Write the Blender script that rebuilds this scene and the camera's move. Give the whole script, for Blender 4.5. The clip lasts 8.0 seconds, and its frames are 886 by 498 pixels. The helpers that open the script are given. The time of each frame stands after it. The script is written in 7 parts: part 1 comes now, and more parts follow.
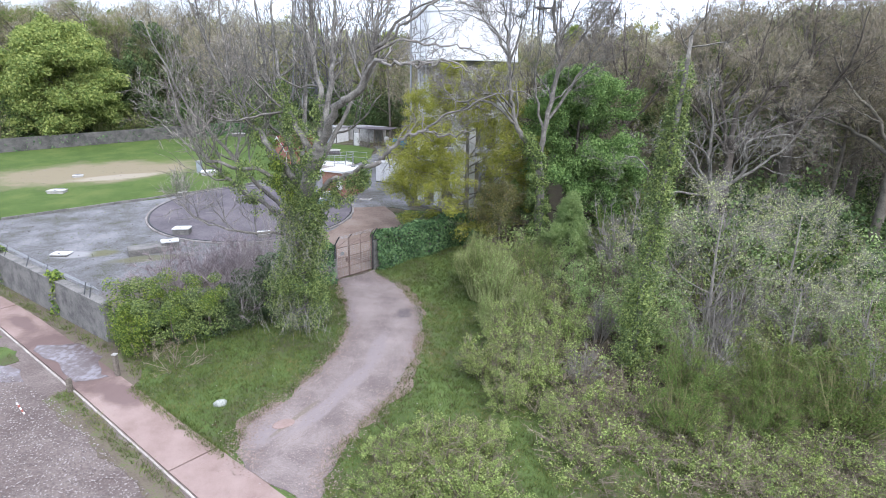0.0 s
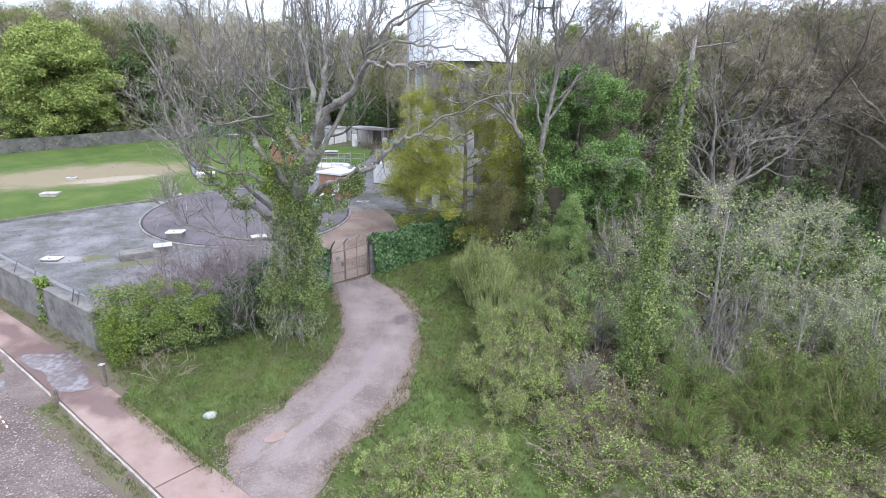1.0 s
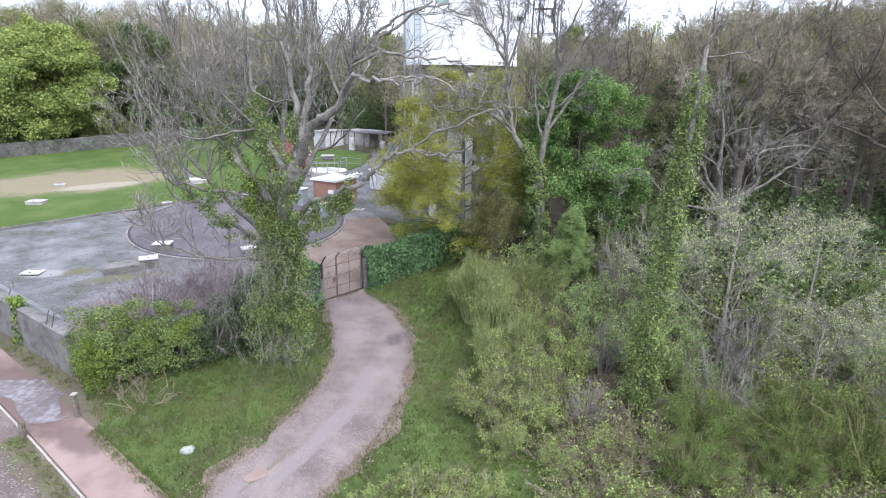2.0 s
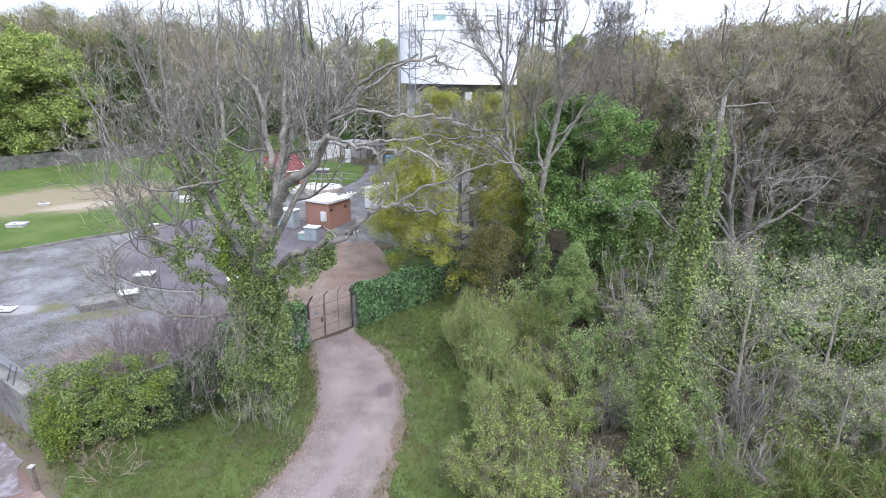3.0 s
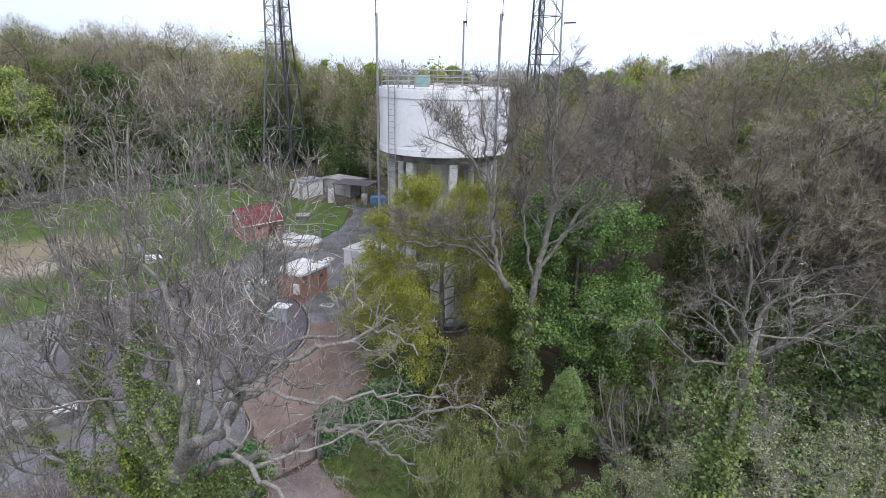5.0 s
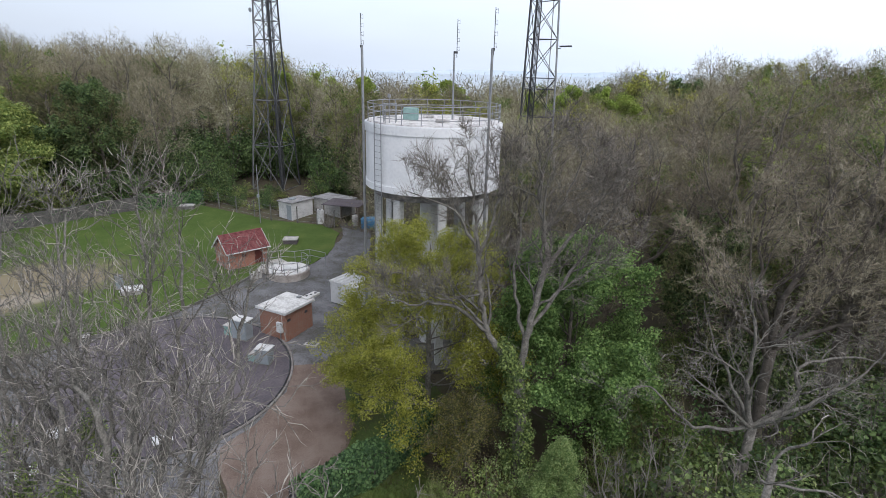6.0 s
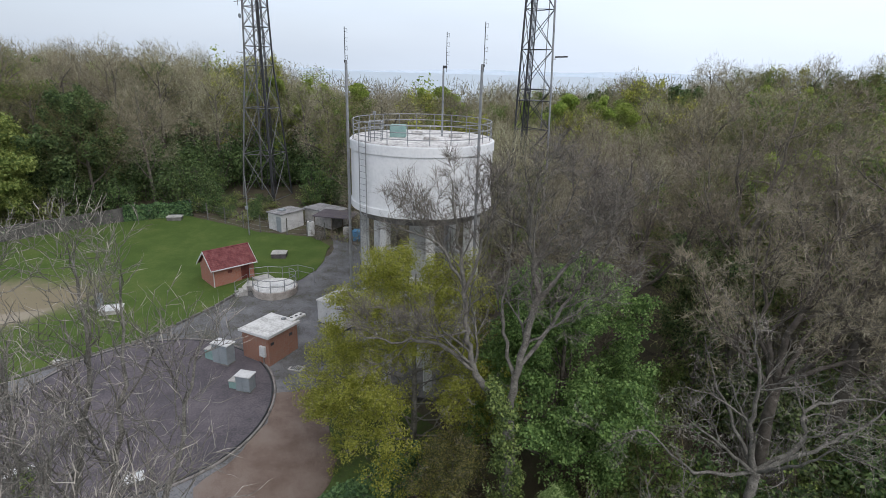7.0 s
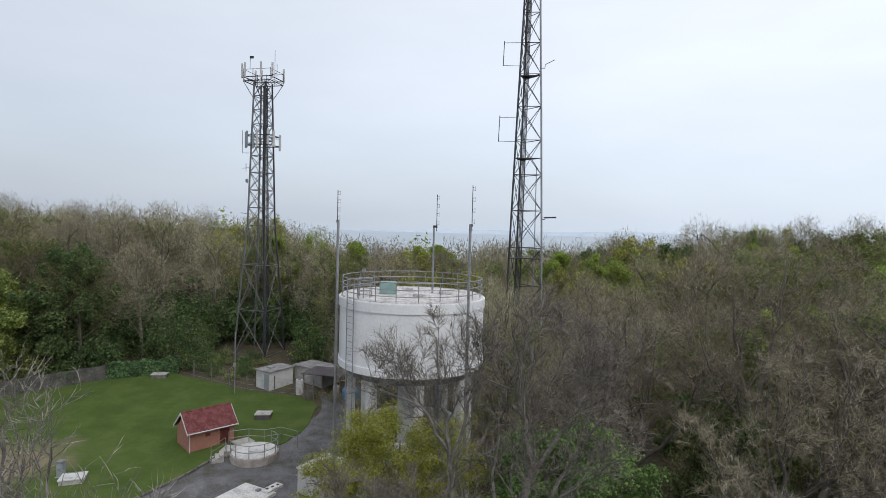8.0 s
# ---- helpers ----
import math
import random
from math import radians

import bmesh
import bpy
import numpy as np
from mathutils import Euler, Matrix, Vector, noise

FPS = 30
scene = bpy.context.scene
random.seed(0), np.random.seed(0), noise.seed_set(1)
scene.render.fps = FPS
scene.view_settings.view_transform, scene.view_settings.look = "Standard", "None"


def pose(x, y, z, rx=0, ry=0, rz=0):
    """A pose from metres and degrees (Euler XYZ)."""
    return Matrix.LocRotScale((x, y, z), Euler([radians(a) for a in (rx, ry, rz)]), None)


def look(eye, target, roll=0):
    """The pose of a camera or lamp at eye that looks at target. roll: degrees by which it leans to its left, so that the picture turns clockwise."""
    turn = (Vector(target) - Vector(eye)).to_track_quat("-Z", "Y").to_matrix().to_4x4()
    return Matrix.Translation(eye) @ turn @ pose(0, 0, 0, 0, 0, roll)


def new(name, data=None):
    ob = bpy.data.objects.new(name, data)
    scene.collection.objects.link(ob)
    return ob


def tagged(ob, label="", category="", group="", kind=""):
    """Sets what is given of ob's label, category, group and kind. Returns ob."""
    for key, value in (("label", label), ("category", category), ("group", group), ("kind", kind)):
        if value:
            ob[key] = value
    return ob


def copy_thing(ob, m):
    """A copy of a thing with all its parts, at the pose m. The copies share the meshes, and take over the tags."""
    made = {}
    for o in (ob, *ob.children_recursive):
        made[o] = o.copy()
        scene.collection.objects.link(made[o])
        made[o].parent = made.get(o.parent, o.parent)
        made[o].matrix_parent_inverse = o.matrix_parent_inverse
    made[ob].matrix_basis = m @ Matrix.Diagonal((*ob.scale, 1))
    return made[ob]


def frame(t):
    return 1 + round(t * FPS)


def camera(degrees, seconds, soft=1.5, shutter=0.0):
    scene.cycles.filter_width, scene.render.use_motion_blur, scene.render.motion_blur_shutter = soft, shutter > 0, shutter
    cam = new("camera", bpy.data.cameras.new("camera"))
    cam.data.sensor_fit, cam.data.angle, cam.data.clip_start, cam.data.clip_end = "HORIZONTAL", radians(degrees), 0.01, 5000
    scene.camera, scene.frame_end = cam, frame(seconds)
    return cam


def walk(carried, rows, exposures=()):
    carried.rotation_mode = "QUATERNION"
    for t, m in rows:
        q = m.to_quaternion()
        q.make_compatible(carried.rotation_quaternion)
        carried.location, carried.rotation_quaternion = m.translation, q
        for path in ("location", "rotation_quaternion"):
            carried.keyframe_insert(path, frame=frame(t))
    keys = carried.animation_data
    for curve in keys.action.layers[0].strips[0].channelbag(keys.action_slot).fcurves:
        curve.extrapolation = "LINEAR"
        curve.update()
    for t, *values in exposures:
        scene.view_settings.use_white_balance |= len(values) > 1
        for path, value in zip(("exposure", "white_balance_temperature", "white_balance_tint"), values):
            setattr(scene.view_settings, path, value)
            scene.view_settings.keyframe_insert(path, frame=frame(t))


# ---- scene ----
# camera and its flight
cam = camera(76.2, 8.0, 0.75)
ROWS = [
    (0, 0, 0, 12.998, 73.377, -0.847, 1.054),
    (0.5, 0.035, 0.238, 13.018, 73.398, -0.844, 1.03),
    (1, 0.117, 0.673, 13.076, 73.346, -0.764, 1.022),
    (1.5, 0.214, 1.315, 13.192, 73.263, -0.725, 1.03),
    (3, 0.629, 4.403, 14.952, 73.013, -0.739, 1.236),
    (3.5, 0.77, 5.699, 16.132, 72.679, -0.728, 1.181),
    (4, 0.93, 6.989, 17.325, 72.518, -0.734, 1.11),
    (4.5, 1.112, 8.29, 18.496, 72.425, -0.943, 1.025),
    (5, 1.388, 9.597, 19.665, 72.298, -1.162, 1.017),
    (6.5, 2.102, 12.914, 22.279, 72.216, -1.439, 0.771),
    (7, 2.448, 13.814, 22.553, 72.198, -1.439, 0.785),
    (7.2, 2.6, 14.17, 22.6, 72.25, -1.4, 0.79),
    (7.3, 2.68, 14.34, 22.62, 72.95, -1.36, 0.79),
    (7.5, 2.82, 14.6, 22.638, 79.384, -1.26, 0.801),
    (7.7, 2.92, 14.65, 22.62, 86.2, -1.4, 0.79),
    (7.8, 2.96, 14.64, 22.6, 87.7, -1.45, 0.78),
    (8, 3.017, 14.602, 22.552, 87.821, -1.49, 0.771),
]
EXPOSURES = [(0, 1.15, 6000, 15), (3.0, 1.18, 6050, 16), (3.5, 1.09, 6050, 17), (4.5, 0.65, 6100, 17), (6.5, 0.0, 6400, 13), (7.0, -0.05, 6440, 12.5), (7.5, -0.1, 6490, 12), (8, -0.3, 6550, 12)]
walk(cam, [(t, pose(x, y, z, rx, ry, rz)) for t, x, y, z, rx, ry, rz in ROWS], EXPOSURES)

# ---- light: a bright overcast spring day ----
SUN_ELEV, SUN_AZ = radians(52), radians(150)
world = bpy.data.worlds.new("overcast")
scene.world = world
world.use_nodes = True
wn, wl = world.node_tree.nodes, world.node_tree.links
wn.clear()
w_out = wn.new("ShaderNodeOutputWorld")
w_sky = wn.new("ShaderNodeTexSky")
w_sky.sky_type = "NISHITA"
w_sky.sun_disc = False
w_sky.sun_elevation, w_sky.sun_rotation = SUN_ELEV, SUN_AZ
w_sky.dust_density = 4.0
w_bg = wn.new("ShaderNodeBackground")
w_bg.inputs["Strength"].default_value = 0.05
wl.new(w_sky.outputs["Color"], w_bg.inputs["Color"])
w_geo = wn.new("ShaderNodeTexCoord")
w_sep = wn.new("ShaderNodeSeparateXYZ")
wl.new(w_geo.outputs["Generated"], w_sep.inputs[0])
w_ramp = wn.new("ShaderNodeValToRGB")
els = w_ramp.color_ramp.elements
els[0].position, els[0].color = 0.0, (0.62, 0.71, 0.82, 1)
els[1].position, els[1].color = 0.55, (0.80, 0.85, 0.90, 1)
mid = els.new(0.08)
mid.color = (0.62, 0.70, 0.80, 1)
mid = els.new(0.25)
mid.color = (0.76, 0.82, 0.89, 1)
wl.new(w_sep.outputs["Z"], w_ramp.inputs[0])
w_noise = wn.new("ShaderNodeTexNoise")
w_noise.inputs["Scale"].default_value = 2.2
w_noise.inputs["Detail"].default_value = 5
w_map = wn.new("ShaderNodeMapping")
w_map.inputs["Scale"].default_value = (1, 1, 3.5)
wl.new(w_geo.outputs["Generated"], w_map.inputs[0])
wl.new(w_map.outputs[0], w_noise.inputs["Vector"])
w_bright = wn.new("ShaderNodeMapRange")
w_bright.inputs["To Min"].default_value, w_bright.inputs["To Max"].default_value = 0.92, 1.22
wl.new(w_noise.outputs["Fac"], w_bright.inputs["Value"])
# the cloud is thinner, and brighter, on the side of the sun
w_side = wn.new("ShaderNodeMapRange")
w_side.inputs["From Min"].default_value, w_side.inputs["From Max"].default_value = -0.6, 0.6
w_side.inputs["To Min"].default_value, w_side.inputs["To Max"].default_value = 0.86, 1.28
wl.new(w_sep.outputs["X"], w_side.inputs["Value"])
w_mul = wn.new("ShaderNodeMath")
w_mul.operation = "MULTIPLY"
wl.new(w_bright.outputs[0], w_mul.inputs[0])
wl.new(w_side.outputs[0], w_mul.inputs[1])
w_cloud = wn.new("ShaderNodeBackground")
wl.new(w_ramp.outputs["Color"], w_cloud.inputs["Color"])
wl.new(w_mul.outputs[0], w_cloud.inputs["Strength"])
w_add = wn.new("ShaderNodeAddShader")
wl.new(w_bg.outputs[0], w_add.inputs[0])
wl.new(w_cloud.outputs[0], w_add.inputs[1])
wl.new(w_add.outputs[0], w_out.inputs["Surface"])

sun = new("sun", bpy.data.lights.new("sun", "SUN"))
sun.data.energy, sun.data.angle, sun.data.color = 0.95, radians(50), (1.0, 0.97, 0.92)
sun.matrix_world = look((60 * math.sin(SUN_AZ), 60 * math.cos(SUN_AZ), 60 * math.tan(SUN_ELEV)), (0, 0, 0))


# ---- materials ----
def material(name, colours, scale=4.0, fine=60.0, rough=0.85, metal=0.0, bump=0.3, bump_dist=0.01, vary=0.0, island=0.0, leaf=0.0, spec=0.3, stops=None, noise_detail=6.0):
    """A worn natural surface: a large and a fine noise choose among the colours; vary: by object, island: by loose piece."""
    m = bpy.data.materials.new(name)
    m.use_nodes = True
    n, l = m.node_tree.nodes, m.node_tree.links
    n.clear()
    out = n.new("ShaderNodeOutputMaterial")
    b = n.new("ShaderNodeBsdfPrincipled")
    tc = n.new("ShaderNodeTexCoord")
    geo = n.new("ShaderNodeNewGeometry")
    big = n.new("ShaderNodeTexNoise")
    big.inputs["Scale"].default_value, big.inputs["Detail"].default_value, big.inputs["Roughness"].default_value = scale, noise_detail, 0.65
    small = n.new("ShaderNodeTexNoise")
    small.inputs["Scale"].default_value, small.inputs["Detail"].default_value = fine, 4
    l.new(geo.outputs["Position"], big.inputs["Vector"])
    l.new(geo.outputs["Position"], small.inputs["Vector"])
    mix = n.new("ShaderNodeMath")
    mix.operation = "MULTIPLY_ADD"
    mix.inputs[1].default_value = 0.45
    l.new(small.outputs["Fac"], mix.inputs[0])
    half = n.new("ShaderNodeMath")
    half.operation = "MULTIPLY"
    half.inputs[1].default_value = 0.55
    l.new(big.outputs["Fac"], half.inputs[0])
    l.new(half.outputs[0], mix.inputs[2])
    value = mix.outputs[0]
    if island:
        add = n.new("ShaderNodeMath")
        add.operation = "MULTIPLY_ADD"
        add.inputs[1].default_value = island
        l.new(geo.outputs["Random Per Island"], add.inputs[0])
        sub = n.new("ShaderNodeMath")
        sub.operation = "SUBTRACT"
        sub.inputs[1].default_value = island / 2
        l.new(value, sub.inputs[0])
        l.new(sub.outputs[0], add.inputs[2])
        value = add.outputs[0]
    ramp = n.new("ShaderNodeValToRGB")
    e = ramp.color_ramp.elements
    k = len(colours)
    places = stops or [0.40 + 0.20 * i / max(1, k - 1) for i in range(k)]
    e[0].position, e[0].color = places[0], (*colours[0], 1)
    e[1].position, e[1].color = places[-1], (*colours[-1], 1)
    for p, c in zip(places[1:-1], colours[1:-1]):
        e.new(p).color = (*c, 1)
    l.new(value, ramp.inputs[0])
    colour = ramp.outputs["Color"]
    if vary:
        info = n.new("ShaderNodeObjectInfo")
        hsv = n.new("ShaderNodeHueSaturation")
        rng = n.new("ShaderNodeMapRange")
        rng.inputs["To Min"].default_value, rng.inputs["To Max"].default_value = 1 - vary, 1 + vary
        l.new(info.outputs["Random"], rng.inputs["Value"])
        l.new(rng.outputs[0], hsv.inputs["Value"])
        hue = n.new("ShaderNodeMapRange")
        hue.inputs["To Min"].default_value, hue.inputs["To Max"].default_value = 0.5 - vary * 0.06, 0.5 + vary * 0.05
        l.new(info.outputs["Random"], hue.inputs["Value"])
        l.new(hue.outputs[0], hsv.inputs["Hue"])
        l.new(colour, hsv.inputs["Color"])
        colour = hsv.outputs["Color"]
    l.new(colour, b.inputs["Base Color"])
    b.inputs["Roughness"].default_value = rough
    b.inputs["Metallic"].default_value = metal
    b.inputs["Specular IOR Level"].default_value = spec
    if bump:
        bp = n.new("ShaderNodeBump")
        bp.inputs["Strength"].default_value, bp.inputs["Distance"].default_value = bump, bump_dist
        l.new(small.outputs["Fac"], bp.inputs["Height"])
        l.new(bp.outputs[0], b.inputs["Normal"])
    if leaf:
        tr = n.new("ShaderNodeBsdfTranslucent")
        l.new(colour, tr.inputs["Color"])
        ms = n.new("ShaderNodeMixShader")
        ms.inputs[0].default_value = leaf
        l.new(b.outputs[0], ms.inputs[1])
        l.new(tr.outputs[0], ms.inputs[2])
        l.new(ms.outputs[0], out.inputs["Surface"])
    else:
        l.new(b.outputs[0], out.inputs["Surface"])
    return m


def brick_material(name, c1, c2, mortar):
    """Stretcher-bond brickwork in metres, on the object's own axes."""
    m = material(name, [c1, c2], 3.0, 40.0, 0.9, bump=0.2)
    n, l = m.node_tree.nodes, m.node_tree.links
    b = next(x for x in n if x.type == "BSDF_PRINCIPLED")
    ramp = next(x for x in n if x.type == "VALTORGB")
    tc = n.new("ShaderNodeTexCoord")
    sep = n.new("ShaderNodeSeparateXYZ")
    com = n.new("ShaderNodeCombineXYZ")
    add = n.new("ShaderNodeMath")
    l.new(tc.outputs["Object"], sep.inputs[0])
    l.new(sep.outputs["X"], add.inputs[0])
    l.new(sep.outputs["Y"], add.inputs[1])
    l.new(add.outputs[0], com.inputs["X"])
    l.new(sep.outputs["Z"], com.inputs["Y"])
    br = n.new("ShaderNodeTexBrick")
    br.inputs["Scale"].default_value = 1.0
    br.inputs["Brick Width"].default_value, br.inputs["Row Height"].default_value = 0.225, 0.075
    br.inputs["Mortar Size"].default_value = 0.006
    br.inputs["Mortar"].default_value = (*mortar, 1)
    br.inputs["Color2"].default_value = (*c2, 1)
    l.new(com.outputs[0], br.inputs["Vector"])
    l.new(ramp.outputs["Color"], br.inputs["Color1"])
    l.new(br.outputs["Color"], b.inputs["Base Color"])
    return m


FELT_DARK = material("grey_roof_felt", [(0.16, 0.16, 0.165), (0.24, 0.24, 0.245), (0.34, 0.34, 0.34)], 1.3, 8, 0.9, bump=0.2)
GRASS = material("rough_grass", [(0.0713, 0.0627, 0.0374), (0.0598, 0.0963, 0.0242), (0.0943, 0.137, 0.0396)], 0.6, 30, 0.95, bump=0.6, bump_dist=0.03)
LAWN = material("mown_lawn", [(0.0389, 0.0679, 0.0104), (0.0517, 0.0893, 0.0147), (0.0817, 0.109, 0.026)], 0.35, 25, 0.95, bump=0.4, bump_dist=0.02)


def wear(m, place, size, turn, colour):
    """Lets bare earth show through a surface in one worn patch with a ragged, fading edge."""
    n, l = m.node_tree.nodes, m.node_tree.links
    b = next(x for x in n if x.type == "BSDF_PRINCIPLED")
    ramp = next(x for x in n if x.type == "VALTORGB")
    small = [x for x in n if x.type == "TEX_NOISE"][0]
    geo = next(x for x in n if x.type == "NEW_GEOMETRY")
    mp = n.new("ShaderNodeMapping")
    mp.vector_type = "TEXTURE"
    mp.inputs["Location"].default_value = (*place, 3.5)
    mp.inputs["Rotation"].default_value = (0, 0, radians(turn))
    mp.inputs["Scale"].default_value = (*size, 40)
    l.new(geo.outputs["Position"], mp.inputs[0])
    ln = n.new("ShaderNodeVectorMath")
    ln.operation = "LENGTH"
    l.new(mp.outputs[0], ln.inputs[0])
    ad = n.new("ShaderNodeMath")
    ad.operation = "MULTIPLY_ADD"
    ad.inputs[1].default_value = 1.5
    l.new(small.outputs["Fac"], ad.inputs[0])
    l.new(ln.outputs["Value"], ad.inputs[2])
    mr = n.new("ShaderNodeMapRange")
    mr.inputs["From Min"].default_value, mr.inputs["From Max"].default_value = 1.45, 1.95
    mr.inputs["To Min"].default_value, mr.inputs["To Max"].default_value = 0.9, 0.0
    l.new(ad.outputs[0], mr.inputs["Value"])
    mx = n.new("ShaderNodeMix")
    mx.data_type = "RGBA"
    l.new(mr.outputs[0], mx.inputs["Factor"])
    l.new(b.inputs["Base Color"].links[0].from_socket, mx.inputs["A"])
    mx.inputs["B"].default_value = (*colour, 1)
    l.new(mx.outputs["Result"], b.inputs["Base Color"])


wear(LAWN, (-33.6, 52.4), (9.2, 4.6), 34, (0.195, 0.162, 0.11))
wear(LAWN, (-30.5, 51.0), (3.5, 1.0), 34, (0.26, 0.23, 0.18))
DIRT = material("verge_dirt", [(0.075, 0.065, 0.045), (0.125, 0.10, 0.08), (0.085, 0.105, 0.04)], 1.5, 20, 0.95, bump=0.5, bump_dist=0.02)
BLADES = material("grass_blades", [(0.113, 0.0889, 0.0488), (0.0623, 0.0933, 0.0234), (0.0963, 0.134, 0.0312), (0.141, 0.171, 0.0488), (0.215, 0.183, 0.0855)], 0.45, 5, 0.9, bump=0, island=0.12, leaf=0.3, stops=[0.36, 0.43, 0.5, 0.57, 0.65])
LITTER = material("leaf_litter", [(0.04, 0.034, 0.024), (0.085, 0.069, 0.049), (0.06, 0.074, 0.03)], 0.7, 18, 0.95, bump=0.8, bump_dist=0.05)
TRACK = material("stony_track", [(0.112, 0.0909, 0.0864), (0.171, 0.141, 0.136), (0.234, 0.2, 0.191)], 0.55, 34, 0.9, bump=0.8, bump_dist=0.02)
wear(TRACK, (-6.24, 16.68), (0.90, 0.45), 60, (0.198, 0.170, 0.172))
wear(TRACK, (-4.76, 17.87), (1.60, 0.30), 62, (0.198, 0.170, 0.172))
wear(TRACK, (-3.83, 19.91), (1.70, 0.35), 66, (0.198, 0.170, 0.172))
wear(TRACK, (-3.13, 22.49), (1.50, 0.40), 85, (0.198, 0.170, 0.172))
wear(TRACK, (-4.88, 25.68), (1.40, 0.40), 100, (0.198, 0.170, 0.172))
wear(TRACK, (-2.24, 26.17), (0.55, 0.35), 90, (0.090, 0.078, 0.080))
wear(TRACK, (-5.48, 17.50), (1.30, 0.12), 62, (0.150, 0.125, 0.100))
EARTH = material("brown_track", [(0.11, 0.0791, 0.0634), (0.162, 0.12, 0.0986), (0.2, 0.162, 0.141)], 0.5, 25, 0.95, bump=0.5, bump_dist=0.02)
LAYBY = material("pale_gravel", [(0.101, 0.0788, 0.0732), (0.139, 0.113, 0.104), (0.178, 0.149, 0.137)], 0.5, 16, 0.9, bump=0.9, bump_dist=0.03)
PINK = material("red_tarmac", [(0.167, 0.118, 0.102), (0.231, 0.168, 0.151), (0.268, 0.207, 0.188)], 0.6, 60, 0.85, bump=0.3)
YARD = material("grey_chippings", [(0.0562, 0.0608, 0.0341), (0.0986, 0.0977, 0.102), (0.137, 0.136, 0.145), (0.185, 0.186, 0.192)], 0.45, 14, 0.9, bump=0.5, bump_dist=0.02)
ASPHALT = material("dark_roof_asphalt", [(0.0615, 0.0556, 0.063), (0.0894, 0.0788, 0.0896), (0.123, 0.108, 0.117)], 0.5, 10, 0.8, bump=0.3)
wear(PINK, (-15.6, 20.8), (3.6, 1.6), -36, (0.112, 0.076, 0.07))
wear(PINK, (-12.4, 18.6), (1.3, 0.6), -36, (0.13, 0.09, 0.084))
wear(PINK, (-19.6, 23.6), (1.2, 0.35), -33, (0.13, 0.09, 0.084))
wear(YARD, (-13.2, 27.6), (6.5, 3.0), 42, (0.13, 0.108, 0.085))
wear(YARD, (-21.2, 32.5), (0.9, 0.6), 20, (0.105, 0.105, 0.055))
wear(YARD, (-18.0, 32.0), (2.2, 0.5), 20, (0.11, 0.108, 0.065))
wear(YARD, (-22.7, 32.1), (1.1, 0.6), 10, (0.24, 0.24, 0.245))
CONCRETE = material("weathered_concrete", [(0.0691, 0.0691, 0.0657), (0.139, 0.134, 0.128), (0.193, 0.187, 0.173)], 1.6, 25, 0.9, bump=0.4)
PALE = material("pale_concrete", [(0.24, 0.24, 0.224), (0.36, 0.352, 0.336), (0.44, 0.432, 0.408)], 1.5, 25, 0.9, bump=0.3)
LIMEWASH = material("worn_limewash", [(0.101, 0.125, 0.101), (0.257, 0.273, 0.25), (0.359, 0.367, 0.351)], 4, 25, 0.9, bump=0.3)
DARKWALL = material("old_dark_concrete", [(0.05, 0.049, 0.046), (0.09, 0.087, 0.082), (0.135, 0.13, 0.12)], 1.2, 25, 0.9, bump=0.4)
EDGING = material("old_edging_concrete", [(0.24, 0.215, 0.195), (0.34, 0.31, 0.285), (0.42, 0.39, 0.36)], 1.5, 25, 0.9, bump=0.3)
PALEKERB = material("stained_kerb_concrete", [(0.12, 0.11, 0.105), (0.2, 0.185, 0.175), (0.27, 0.25, 0.24)], 1.5, 25, 0.9, bump=0.3)
COLUMN = material("painted_concrete", [(0.365, 0.371, 0.365), (0.537, 0.543, 0.537), (0.623, 0.629, 0.623)], 1.2, 12, 0.85, bump=0.2)
WHITE = material("white_paint", [(0.387, 0.394, 0.394), (0.521, 0.528, 0.528), (0.563, 0.57, 0.57)], 1.2, 14, 0.6, bump=0.1)
TANKWHITE = material("tank_white", [(0.632, 0.651, 0.67), (0.688, 0.707, 0.725), (0.725, 0.739, 0.753)], 0.7, 6, 0.6, bump=0.05)
TANKTOP = material("tank_roof", [(0.30, 0.29, 0.28), (0.50, 0.49, 0.48), (0.65, 0.64, 0.63)], 1.2, 6, 0.85, bump=0.2)
STEEL = material("galvanised_steel", [(0.22, 0.23, 0.24), (0.33, 0.34, 0.35)], 3, 40, 0.5, 0.6, bump=0.1)
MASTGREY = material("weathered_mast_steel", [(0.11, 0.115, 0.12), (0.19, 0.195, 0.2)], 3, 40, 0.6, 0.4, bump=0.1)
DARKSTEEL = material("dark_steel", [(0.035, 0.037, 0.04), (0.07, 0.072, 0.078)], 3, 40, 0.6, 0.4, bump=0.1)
RUSTY = material("rusty_gate_steel", [(0.121, 0.0878, 0.0743), (0.216, 0.162, 0.142)], 5, 50, 0.8, 0.3, bump=0.3)
GREYBOX = material("grey_cabinet", [(0.20, 0.23, 0.25), (0.28, 0.31, 0.33)], 2, 30, 0.6, bump=0.1)
GREENBOX = material("green_cabinet", [(0.16, 0.26, 0.25), (0.24, 0.36, 0.34)], 3, 30, 0.6, bump=0.1)
BLUE = material("blue_tarpaulin", [(0.05, 0.16, 0.30), (0.10, 0.26, 0.42)], 2, 30, 0.6, bump=0.2)
BRICK = brick_material("orange_brick", (0.21, 0.09, 0.06), (0.27, 0.13, 0.09), (0.27, 0.24, 0.21))
BRICK2 = brick_material("pink_red_brick", (0.27, 0.10, 0.07), (0.34, 0.14, 0.10), (0.32, 0.26, 0.22))
